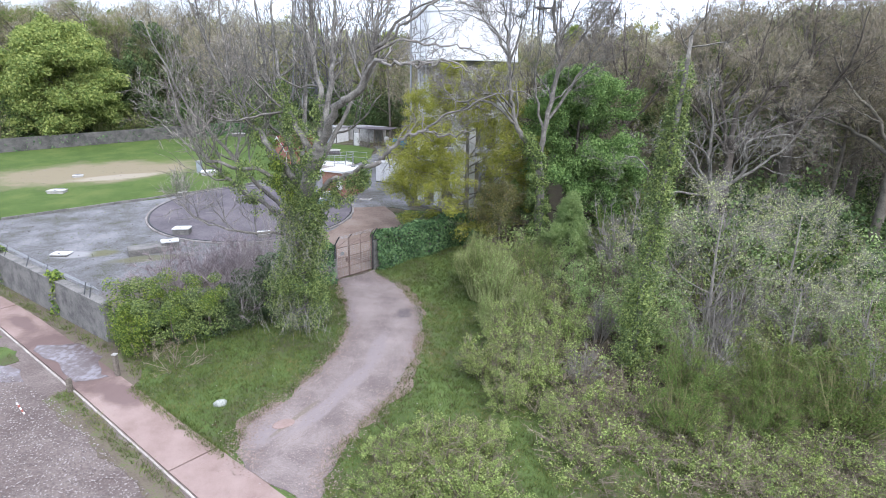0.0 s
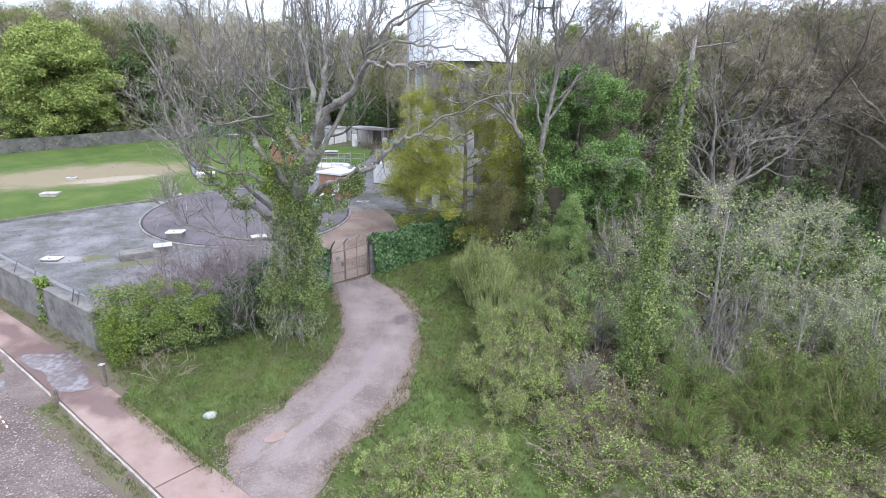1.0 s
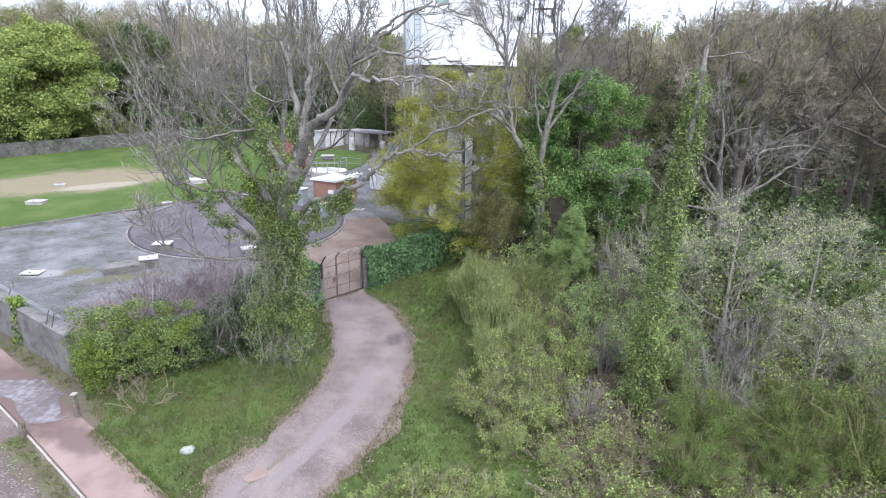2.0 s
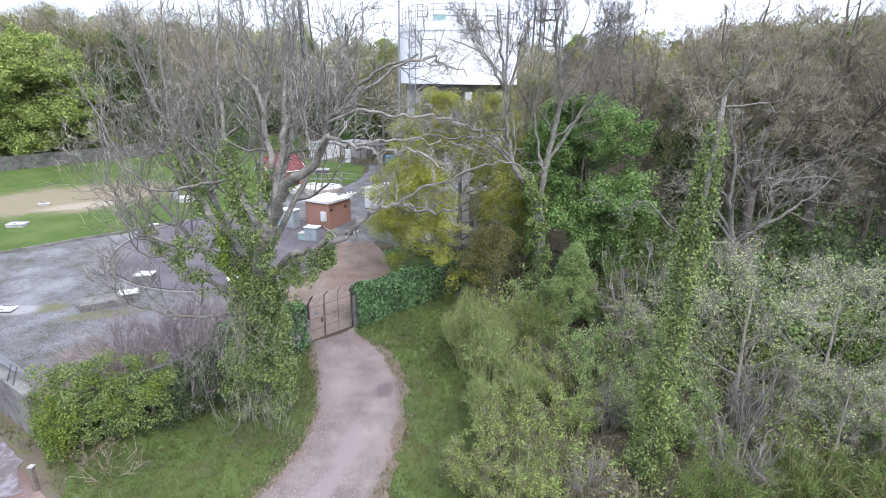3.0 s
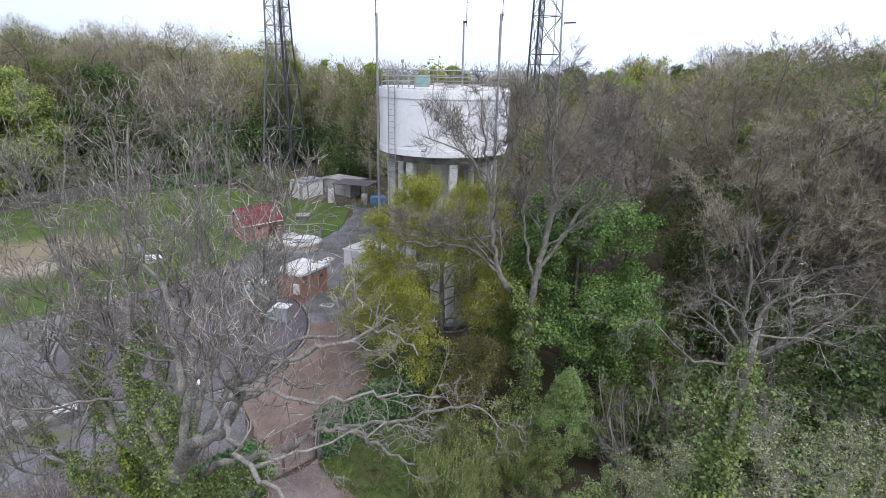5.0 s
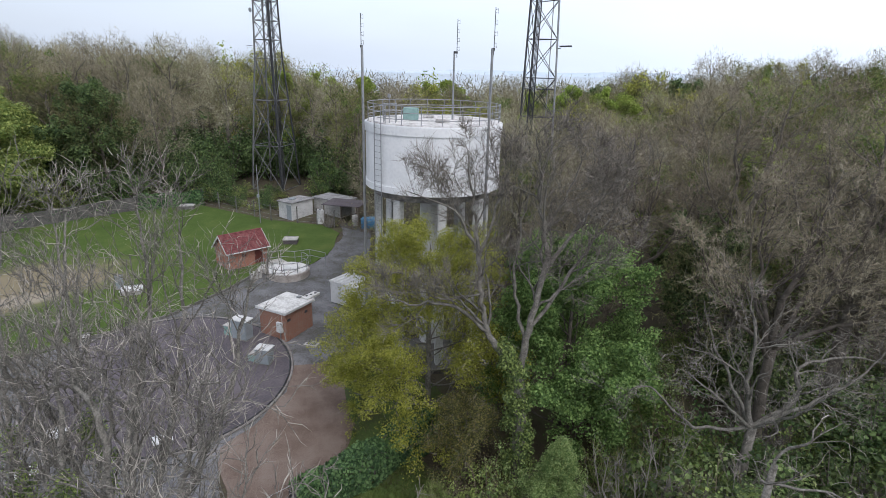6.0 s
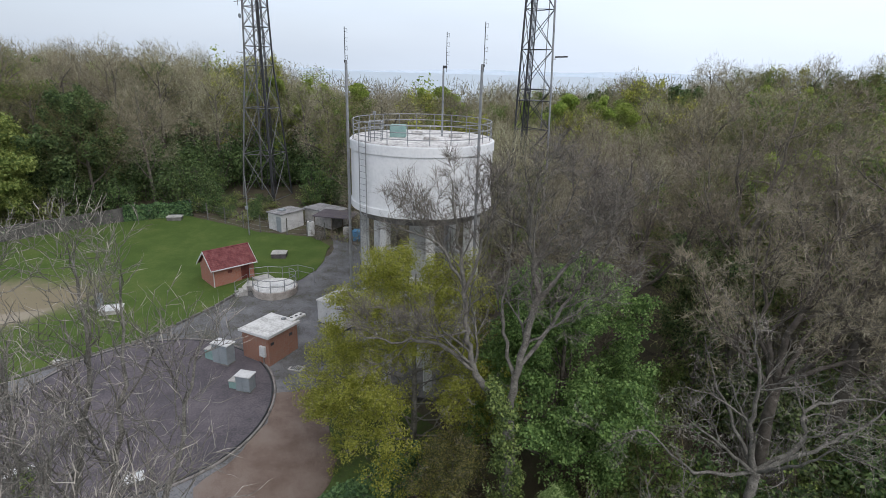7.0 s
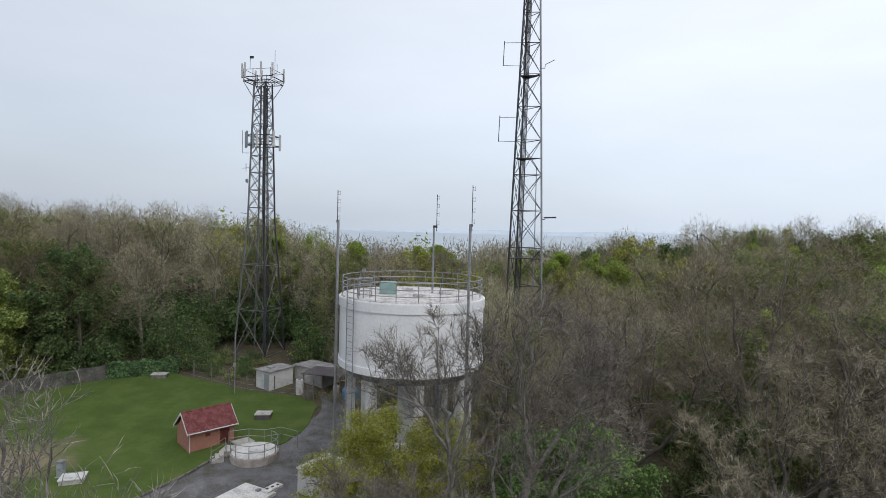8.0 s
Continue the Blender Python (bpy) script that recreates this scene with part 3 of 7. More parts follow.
PAVE_L = [(-48, 39.9), (-20.44, 23.26), (-13.69, 18.44), (-7.33, 13.76), (1.5, 7.4), (30, -13.2)]
PAVE_R = [(31.2, -12.0), (2.7, 8.6), (-4.77, 13.91), (-9.09, 16.94), (-11.83, 18.94), (-19.72, 24.45), (-22.7, 26.24), (-47, 41.2)]
CARPARK = [(-80, 60), (-47.5, 40.4), (-20.0, 23.9), (-13.0, 18.8), (-6.3, 13.9), (2.1, 8.0), (30.6, -12.6), (24, -30), (-60, -30), (-90, 20)]
VERGE = [(-14.2, 21.8), (-12.1, 18.75), (-9.3, 16.72), (-4.9, 13.65), (2.5, 8.4), (31, -11.7), (44, 2), (26, 17), (13, 17.5), (4.5, 19), (3.5, 26), (2.5, 33), (0.5, 36.6), (-4.5, 31.8), (-6.4, 29.8)]
TRACK_EDGE = [(-5.2, 14.3), (-6.3, 15.0), (-6.9, 16.06), (-6.96, 17.09), (-6.19, 18.55), (-5.34, 20.4), (-4.82, 22.45), (-4.68, 24.54), (-5.1, 26.6), (-6.15, 29.6), (-6.32, 30.1),
              (-4.65, 31.6), (-4.3, 30.9), (-3.04, 29.63), (-1.75, 26.91), (-1.37, 24.27), (-1.54, 21.78), (-2.24, 19.27), (-3.06, 17.5), (-3.76, 15.99), (-3.85, 14.7), (-3.4, 13.1)]
INNER_TRACK = [(-6.3, 30.1), (-4.65, 31.7), (-3.4, 34), (-3.2, 39.5), (-4.6, 43.5), (-5.4, 45.0), (-8.1, 44.2), (-7.6, 41.5), (-8.2, 38.5), (-9.6, 36.4), (-8.6, 34.2)]
YARD_EDGE = [(-49, 43.6), (-24.2, 28.6), (-14.9, 22.9), (-7.2, 30.0), (-9.0, 35.0), (-5.2, 45.0), (-3.2, 44.0), (-3.6, 46.5), (-3.8, 56), (-5.2, 62), (-6.4, 71), (-10.5, 73), (-9.1, 68.7), (-9.4, 66.2), (-9.55, 63.1), (-10.6, 60.6), (-14.4, 59.0),
             (-16, 55), (-18.7, 49.75), (-23.3, 45.4), (-31.57, 37.9)]
LAWN_EDGE = [(-31.5, 37.9), (-23.25, 45.45), (-18.65, 49.8), (-15.9, 55.0), (-14.4, 59.1), (-10.55, 60.7), (-9.5, 63.1), (-9.35, 66.2), (-9.6, 69.0), (-12, 71.5), (-18, 72.2), (-27, 76.3), (-33.4, 73.0), (-52, 55.4), (-50.5, 45)]

sheet("grass_verge", VERGE, 0.03, GRASS, "rough green grass beside the stony track", "grass", amp=0.15, seed=2)
sheet("dirt_strip", [(-50, 43.9), (-24.0, 27.95), (-14.4, 22.1), (-13.0, 20.9), (-11.9, 18.9), (-19.8, 24.3), (-22.7, 26.1), (-47, 41.0)], 0.035, DIRT, "brown earth and leaves at the foot of the wall", "earth", amp=0.06, seed=15)
sheet("car_park", CARPARK, 0.015, LAYBY, "pale pinkish gravel of an unmade lay-by", "gravel", amp=0.12, seed=3)


def widen(poly, d):
    """The polygon pushed outwards by d."""
    n = len(poly)
    area = sum(poly[i][0] * poly[(i + 1) % n][1] - poly[(i + 1) % n][0] * poly[i][1] for i in range(n))
    out = []
    for i in range(n):
        (xa, ya), (xb, yb) = poly[i - 1], poly[(i + 1) % n]
        k = math.dist((xa, ya), (xb, yb)) * (1 if area > 0 else -1)
        out.append((poly[i][0] + (yb - ya) / k * d, poly[i][1] - (xb - xa) / k * d))
    return out


sheet("track_margin", widen(TRACK_EDGE[1:10] + TRACK_EDGE[13:21], 0.3), 0.048, EARTH, "brown leafy earth along both sides of the track", "earth", amp=0.14, step=0.3, seed=17)
sheet("track", TRACK_EDGE, 0.06, TRACK, "winding mauve-grey stony track to the gate", "track", amp=0.09, step=0.35, seed=4)
sheet("yard", YARD_EDGE, 0.03, YARD, "grey chippings over the buried reservoir", "yard", amp=0.08, seed=5)
sheet("inner_track", INNER_TRACK, 0.07, EARTH, "brown earth track inside the gate", "track", amp=0.12, seed=6)
sheet("lawn", LAWN_EDGE, 0.08, LAWN, "bright green mown lawn behind the yard", "lawn", amp=0.07, seed=7)

sheet("grass_bank", [(-4.4, 32.3), (-3.4, 34.2), (-3.2, 39.5), (-4.6, 43.4), (-3.4, 44.2), (0.5, 43.8), (4, 40), (1.4, 38.2)], 0.05, GRASS, "rough grass inside the wall beside the earth track", "grass", amp=0.15, seed=9)


def strip(a, b, lift, s0, s1):
    """The part of a strip between two lines, from s0 to s1 along them."""
    def along(line, s):
        seg = [math.dist(p, q) for p, q in zip(line, line[1:])]
        d = s * sum(seg)
        for (p, q), k in zip(zip(line, line[1:]), seg):
            if d <= k or q == line[-1]:
                return (p[0] + (q[0] - p[0]) * d / k, p[1] + (q[1] - p[1]) * d / k)
            d -= k
    n = 14
    return [along(a, s0 + (s1 - s0) * i / n) for i in range(n + 1)] + [along(b, s0 + (s1 - s0) * i / n) for i in range(n, -1, -1)]


pavement = tagged(new("pavement"), "pink-red tarmac footpath with pale concrete edging", "pavement", kind="structure")
right_line = PAVE_R[::-1]
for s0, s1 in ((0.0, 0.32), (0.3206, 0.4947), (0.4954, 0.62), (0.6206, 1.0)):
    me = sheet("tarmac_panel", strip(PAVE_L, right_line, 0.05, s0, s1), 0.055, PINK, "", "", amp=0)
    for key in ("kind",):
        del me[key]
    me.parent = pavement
# pale edging stones along the lay-by
edge_mesh = part("edging_stone", block(0.9, 0.07, 0.258, 0.012, z0=-0.2), EDGING).data
bpy.data.objects.remove(bpy.data.objects["edging_stone"])
total = sum(math.dist(p, q) for p, q in zip(PAVE_L[1:], PAVE_L[2:]))
for i in range(int(total / 0.92)):
    d = i * 0.92 + 0.46
    for p, q in zip(PAVE_L[1:], PAVE_L[2:]):
        k = math.dist(p, q)
        if d <= k:
            x, y = p[0] + (q[0] - p[0]) * d / k, p[1] + (q[1] - p[1]) * d / k
            ob = new("edging_stone", edge_mesh)
            ob.matrix_world = pose(x - 0.05, y - 0.07, gz(x, y) + random.uniform(-0.01, 0.012), 0, 4.2, math.degrees(math.atan2(q[1] - p[1], q[0] - p[0])) + random.uniform(-0.6, 0.6))
            ob.parent = pavement
            break
        d -= k
sheet("puddle", [(-17.6, 21.6), (-16.0, 22.0), (-14.2, 20.8), (-13.3, 19.6), (-14.4, 19.2), (-15.8, 20.2)], 0.066, PUDDLE, "thin film of rainwater on the footpath", "puddle", depth=0.004, amp=0.09, step=0.3, seed=11)
sheet("puddle", [(-19.6, 21.4), (-18.2, 20.6), (-16.9, 19.6), (-16.3, 19.0), (-17.5, 18.9), (-19.3, 19.8), (-21.0, 20.6)], 0.02, PUDDLE, "shallow muddy puddle at the edge of the lay-by", "puddle", depth=0.004, amp=0.1, step=0.3, seed=12)
sheet("grass_strip", [(-40, 34.6), (-20.8, 22.85), (-17.6, 20.6), (-18.2, 20.2), (-21.5, 21.8), (-27, 25), (-41, 33.2)], 0.035, GRASS, "thin grass between footpath and lay-by", "grass", amp=0.12, step=0.2, seed=13)
sheet("grass_strip", [(-14.4, 18.75), (-12.65, 17.45), (-8.95, 14.75), (-7.6, 13.7), (-8.8, 13.7), (-11.1, 15.3), (-12.95, 16.7), (-14.9, 18.0)], 0.03, DIRT, "ragged grass along the edging stones", "grass", amp=0.06, step=0.3, seed=16)


def wall(name, p, q, h, th, mat, label, cap=0.0, capmat=None, panel=0.0):
    """A wall between two points of the plan; its foot and top follow the slope. panel: width of recessed bays."""
    (x0, y0), (x1, y1) = p, q
    d = math.hypot(x1 - x0, y1 - y0)
    ux, uy = (x1 - x0) / d, (y1 - y0) / d
    nx, ny = -uy * th / 2, ux * th / 2
    acc = Acc()
    n = max(1, round(d / panel)) if panel else max(1, round(d / 3))
    ring = []
    for i in range(n + 1):
        x, y = x0 + ux * d * i / n, y0 + uy * d * i / n
        z = gz(x, y)
        ring += [(x - nx, y - ny, z - 0.4), (x + nx, y + ny, z - 0.4), (x + nx, y + ny, z + h), (x - nx, y - ny, z + h)]
    faces = [(0, 1, 2, 3), (4 * n + 3, 4 * n + 2, 4 * n + 1, 4 * n)]
    for i in range(n):
        a, b = 4 * i, 4 * i + 4
        faces += [(a, a + 3, b + 3, b), (a + 1, b + 1, b + 2, a + 2), (a + 2, b + 2, b + 3, a + 3), (a + 1, a, b, b + 1)]
    acc.add(ring, faces)
    ob = tagged(new(name, acc.mesh(name, [mat])), label, "wall", kind="structure")
    if panel:
        for i in range(n + 1):
            x, y = x0 + ux * d * i / n, y0 + uy * d * i / n
            part("pier", block(0.16, th + 0.1, h + 0.45, 0.02, z0=-0.4), mat, ob, at=(x, y, gz(x, y)), rz=math.degrees(math.atan2(uy, ux)))
    if cap:
        cp = Acc()
        cx, cy = nx * (1 + cap / th * 2), ny * (1 + cap / th * 2)
        pts = []
        for x, y in ((x0, y0), (x1, y1)):
            z = gz(x, y) + h
            pts += [(x - cx, y - cy, z), (x + cx, y + cy, z), (x + cx, y + cy, z + 0.07), (x - cx, y - cy, z + 0.07)]
        cp.add(pts, [(0, 1, 2, 3), (7, 6, 5, 4), (0, 3, 7, 4), (1, 5, 6, 2), (2, 6, 7, 3), (1, 0, 4, 5)])
        part("coping", cp, capmat or mat, ob)
    return ob


WALL_A, WALL_B, GATE_L, GATE_R = (-14.75, 22.35), (-50, 44.0), (-6.4, 29.95), (-4.6, 31.75)
wall("wall_1", WALL_A, WALL_B, 1.75, 0.36, CONCRETE, "dark weathered concrete retaining wall beside the footpath", 0.03, CONCRETE)
wall("wall_2", (-14.65, 22.55), GATE_L, 1.3, 0.3, CONCRETE, "concrete boundary wall grown over with ivy")
wall("wall_3", GATE_R, (1.2, 37.6), 1.75, 0.3, CONCRETE, "boundary wall hidden under clipped ivy beside the gate")
wall("wall_4", (-53, 54.0), (-33.2, 73.6), 1.5, 0.16, DARKWALL, "grey concrete panel wall behind the lawn", panel=2.4)

# the round roof of the buried tank, with its kerb
round_roof = thing("reservoir_roof", -15.2, 42.5, label="round dark asphalt roof of a buried tank with raised kerb", category="reservoir roof")
round_roof.rotation_euler = (math.atan(0.0648), math.atan(0.0224), 0)
part("roof_deck", disc(7.4, -0.3, 0.10, 96), ASPHALT, round_roof)
# a pale kerb, and a thin dark ring just inside it
for r, z, w, mat, name, lb in ((7.52, 0.06, 0.085, PALEKERB, "kerb", "pale concrete kerb"), (7.36, 0.085, 0.06, DARKSTEEL, "dark_ring", "thin dark ring inside the kerb")):
    ring = Acc()
    ring.tube([(r * math.cos(a), r * math.sin(a), z) for a in np.linspace(0, 2 * math.pi, 97)], w, 8)
    part(name, ring, mat, round_roof, lb, smooth=True)

# the kerb between yard and lawn
lawn_kerb = tagged(new("kerb"), "grey concrete kerb between chippings and lawn", "kerb", kind="structure")
stone_mesh = part("kerb_stone", block(0.98, 0.16, 0.5, 0.02, z0=-0.3), CONCRETE).data
bpy.data.objects.remove(bpy.data.objects["kerb_stone"])
for (xa, ya), (xb, yb) in zip(LAWN_EDGE[:4], LAWN_EDGE[1:5]):
    k = math.dist((xa, ya), (xb, yb))
    for i in range(int(k)):
        f = (i + 0.5) / int(k)
        x, y = xa + (xb - xa) * f, ya + (yb - ya) * f
        ob = new("kerb_stone", stone_mesh)
        ob.matrix_world = pose(x + 0.06, y - 0.06, gz(x, y) + random.uniform(-0.012, 0.012), 0, -2.0, math.degrees(math.atan2(yb - ya, xb - xa)) + random.uniform(-0.7, 0.7))
        ob.parent = lawn_kerb


# ---- things of the yard ----
def hatch(x, y, sx, sy, h, rz, label, base=CONCRETE, lid=WHITE, group=""):
    t = thing("access_hatch", x, y, rz=rz, label=label, category="hatch", group=group)
    part("frame", block(sx, sy, h + 0.25, 0.02, z0=-0.25), base, t)
    part("lid", block(sx * 1.08, sy * 1.08, 0.08, 0.02, z0=h), lid, t, "pale metal lid")
    part("hinge_bar", block(sx * 0.7, 0.05, 0.05, 0.01, cy=sy * 0.45, z0=h + 0.08), STEEL, t)
    part("handle", block(0.16, 0.04, 0.06, 0.012, cy=-sy * 0.35, z0=h + 0.08), STEEL, t)
    return t


hatch(-23.35, 32.0, 0.95, 0.68, 0.07, 4, "white metal access hatch on grey chippings", group="hatches")
hatch(-18.1, 36.5, 1.0, 0.8, 0.42, 8, "raised access hatch with white lid on the round roof", group="hatches")
hatch(-17.6, 33.75, 0.95, 0.75, 0.5, 30, "white hatch lid on a low concrete plinth", group="hatches")
hatch(-32.3, 45.1, 1.2, 0.9, 0.22, 10, "pale concrete hatch in the grass", PALE, PALE, "hatches")
hatch(-13.75, 65.8, 1.35, 1.15, 0.45, 6, "square dark hatch with pale lid on the lawn", ASPHALT, PALE, "hatches")
hatch(-23.1, 53.4, 1.5, 1.2, 0.35, 20, "concrete hatch with white lid at the edge of the lawn", PALE, WHITE, "hatches")
hatch(-22.6, 46.4, 0.7, 0.5, 0.12, 40, "small flat hatch in the chippings", CONCRETE, PALE, "hatches")
hatch(-12.6, 36.6, 0.9, 0.7, 0.3, 30, "hatch with pale lid on the round roof", CONCRETE, WHITE, "hatches")
hatch(-28.1, 74.9, 1.5, 1.0, 0.4, 10, "low concrete chamber at the back of the lawn", CONCRETE, PALE, "hatches")
hatch(-34.0, 50.5, 0.8, 0.6, 0.15, 30, "small concrete hatch in the worn grass", PALE, PALE, "hatches")
plinth = thing("plinth", -18.5, 33.3, rz=33, label="low brown concrete plinth beside the round roof", category="plinth")
part("slab", block(2.7, 1.25, 0.65, 0.03, z0=-0.3), CONCRETE, plinth)
vent = thing("vent_post", -24.3, 53.9, label="grey metal vent cabinet standing in the grass", category="vent")
part("cabinet", block(0.45, 0.4, 1.1, 0.03), GREYBOX, vent)
part("cowl", block(0.55, 0.5, 0.12, 0.03, z0=1.1), STEEL, vent)
part("foot", block(0.6, 0.55, 0.25, 0.02, z0=-0.15), PALE, vent)


def cabinet(x, y, sx, sy, h, rz, label, mat=GREYBOX, top=WHITE):
    t = thing("equipment_cabinet", x, y, rz=rz, label=label, category="cabinet", group="grey cabinets")
    part("plinth", block(sx + 0.12, sy + 0.12, 0.35, 0.02, z0=-0.25), CONCRETE, t)
    part("body", block(sx, sy, h - 0.1, 0.02, z0=0.1), mat, t)
    part("lid", block(sx + 0.14, sy + 0.14, 0.07, 0.02, z0=h), top, t, "white lid")
    for s in (-1, 1):
        d = part("door", block(sx * 0.46, 0.03, h - 0.3, 0.01, z0=0.2), mat, t, at=(s * sx * 0.24, -sy / 2 - 0.012, 0))
        part("handle", block(0.03, 0.04, 0.16, 0.008, z0=h * 0.55), STEEL, d, at=(-s * sx * 0.17, -0.03, 0))
    side = part("side_box", block(sx * 0.6, sy * 0.9, h * 0.62, 0.02, cx=-sx * 0.82, cy=0.1, z0=-0.1), GREENBOX, t, "lower blue-grey box")
    part("side_lid", block(sx * 0.66, sy, 0.06, 0.015, cx=-sx * 0.82, cy=0.1, z0=h * 0.62 - 0.1), PALE, side)
    return t


cabinet(-12.2, 47.4, 1.25, 0.75, 1.45, -20, "grey steel equipment cabinet with a white lid")
cabinet(-9.75, 44.5, 0.95, 0.7, 1.1, -12, "low grey cabinet with a white lid at the kerb")


def kiosk():
    a = math.degrees(math.atan2(47.11 - 48.17, -9.06 + 11.12))
    t = thing("brick_kiosk", -9.06, 47.11, gz(-10, 48.5), a, "small orange brick kiosk with a flat white felt roof", "kiosk")
    w, d, h = 2.35, 2.75, 2.05
    shell = Acc()
    th = 0.22
    shell.box((-w, 0, -0.4), (0, th, h))
    shell.box((-w, d - th, -0.4), (0, d, h))
    shell.box((-w, th, -0.4), (-w + th, d - th, h))
    shell.box((-th, th, -0.4), (0, d - th, h))
    part("wall", shell, BRICK, t)
    part("roof", block(w + 0.3, d + 0.3, 0.13, 0.02, cx=-w / 2, cy=d / 2, z0=h), FELT, t, "flat roof of pale felt")
    part("fascia", block(w + 0.34, 0.04, 0.17, 0.01, cx=-w / 2, cy=-0.18, z0=h - 0.03), WHITE, t)
    part("fascia", block(0.04, d + 0.3, 0.17, 0.01, cx=0.18, cy=d / 2, z0=h - 0.03), WHITE, t)
    up = part("upstand", block(0.62, 1.35, 0.16, 0.02, cx=-0.35, cy=d + 0.35, z0=h + 0.1), FELT, t)
    for k in range(3):
        part("vent", block(0.14, 0.16, 0.05, 0.01, cx=-0.35 + 0.08 * (k - 1), cy=d - 0.02 + 0.38 * k, z0=h + 0.26), DARKSTEEL, up, "dark vent")
    for k in range(2):
        part("air_brick", block(0.02, 0.3, 0.2, 0.004, cx=0.008, cy=0.35 + 1.75 * k, z0=1.35), DARKSTEEL, t, "dark air brick")
    part("upstand", block(0.28, 0.28, 0.14, 0.02, cx=-0.9, cy=d - 0.3, z0=h + 0.13), STEEL, t)
    box = part("meter_box", block(0.5, 0.2, 0.75, 0.03, cx=-0.45, cy=-0.1, z0=0.6), WHITE, t, "white meter box")
    pipe = Acc()
    pipe.rod((-0.45, -0.06, -0.1), (-0.45, -0.06, 0.6), 0.03, 8)
    part("conduit", pipe, STEEL, box)


HUT_B, HUT_C = (-17.19, 58.3), (-14.58, 60.94)


def hut():
    a = math.degrees(math.atan2(HUT_C[1] - HUT_B[1], HUT_C[0] - HUT_B[0]))
    t = thing("pump_hut", *HUT_B, gz(-16.8, 59.5), a, "small red brick hut with a red tiled gable roof", "hut")
    ln, w, h, ridge, th = 3.7, 2.45, 1.7, 2.9, 0.22
    shell = Acc()
    # front wall with a doorway near its far end, back wall, two gables
    shell.box((0, 0, -0.4), (2.5, th, h))
    shell.box((3.3, 0, -0.4), (ln, th, h))
    shell.box((2.5, 0, 1.58), (3.3, th, h))
    shell.box((0, w - th, -0.4), (ln, w, h))
    for x in (0, ln - th):
        shell.add([(x, th, -0.4), (x, w - th, -0.4), (x, w - th, h), (x, w / 2, ridge - 0.08), (x, th, h), (x + th, th, -0.4), (x + th, w - th, -0.4), (x + th, w - th, h), (x + th, w / 2, ridge - 0.08), (x + th, th, h)],
                  [(0, 4, 3, 2, 1), (5, 6, 7, 8, 9), (0, 5, 9, 4), (4, 9, 8, 3), (3, 8, 7, 2), (2, 7, 6, 1)])
    part("wall", shell, BRICK2, t)
    door = part("door", block(0.78, 0.05, 1.62, 0.01, cx=2.9, cy=0.14, z0=-0.05), BROWNDOOR, t, "dark brown-red door in shadow")
    part("door_handle", block(0.1, 0.04, 0.04, 0.01, cx=2.62, cy=0.1, z0=0.85), STEEL, door)
    part("vent_grille", block(0.4, 0.04, 0.25, 0.01, cx=1.5, cy=-0.02, z0=1.0), BROWNDOOR, t)
    # roof slopes, laid in overlapping courses of tiles
    for side in (0, 1):
        acc = Acc()
        rows = 11
        y_e, z_e = (-0.28, h - 0.16) if side == 0 else (w + 0.28, h - 0.16)
        y_r, z_r = w / 2, ridge
        for i in range(rows):
            s0, s1 = i / rows, (i + 1) / rows + 0.02
            ya, za, yb, zb = y_e + (y_r - y_e) * s0, z_e + (z_r - z_e) * s0 + 0.05, y_e + (y_r - y_e) * s1, z_e + (z_r - z_e) * s1 + 0.012
            n = 14
            for k in range(n):
                x0, x1 = -0.2 + (ln + 0.4) * k / n, -0.2 + (ln + 0.4) * (k + 0.93) / n
                xm = (x0 + x1) / 2
                acc.add([(x0, ya, za), (xm, ya, za + 0.03), (x1, ya, za), (x1, yb, zb), (xm, yb, zb + 0.03), (x0, yb, zb), (x0, ya, za - 0.05), (x1, ya, za - 0.05)],
                        [(0, 1, 4, 5), (1, 2, 3, 4), (6, 7, 2, 1, 0)])
        acc.add([(-0.2, y_e, z_e), (ln + 0.2, y_e, z_e), (ln + 0.2, y_r, z_r), (-0.2, y_r, z_r)], [(0, 1, 2, 3)])
        part("roof_slope", acc, ROOFTILE, t, "red clay tiles")
        for x in (-0.23, ln + 0.2):
            bb = Acc()
            bb.add([(x, y_e, z_e - 0.1), (x, y_e, z_e + 0.08), (x, y_r, z_r + 0.08), (x, y_r, z_r - 0.1), (x + 0.03, y_e, z_e - 0.1), (x + 0.03, y_e, z_e + 0.08), (x + 0.03, y_r, z_r + 0.08), (x + 0.03, y_r, z_r - 0.1)],
                   [(0, 1, 2, 3), (7, 6, 5, 4), (0, 4, 5, 1), (1, 5, 6, 2), (3, 2, 6, 7), (0, 3, 7, 4)])
            part("bargeboard", bb, WHITE, t, "white bargeboard")
    gut = Acc()
    gut.rod((-0.2, -0.33, h - 0.14), (ln + 0.2, -0.33, h - 0.14), 0.05, 8)
    part("gutter", gut, WHITE, t, "white gutter")
    pipe = Acc()
    pipe.rod((0.05, -0.07, -0.2), (0.05, -0.07, h - 0.15), 0.04, 8)
    part("downpipe", pipe, WHITE, t, "white downpipe")
    rdg = Acc()
    rdg.tube([(-0.2, w / 2, ridge + 0.03), (ln + 0.2, w / 2, ridge + 0.03)], 0.08, 8)
    part("ridge_tile", rdg, ROOFTILE, t)
    step = thing("doorstep", -13.7, 60.6, rz=a, label="pale concrete slab beside the hut door", category="slab")
    part("slab", block(1.5, 1.3, 0.4, 0.02, z0=-0.2), PALE, step)


kiosk()
hut()


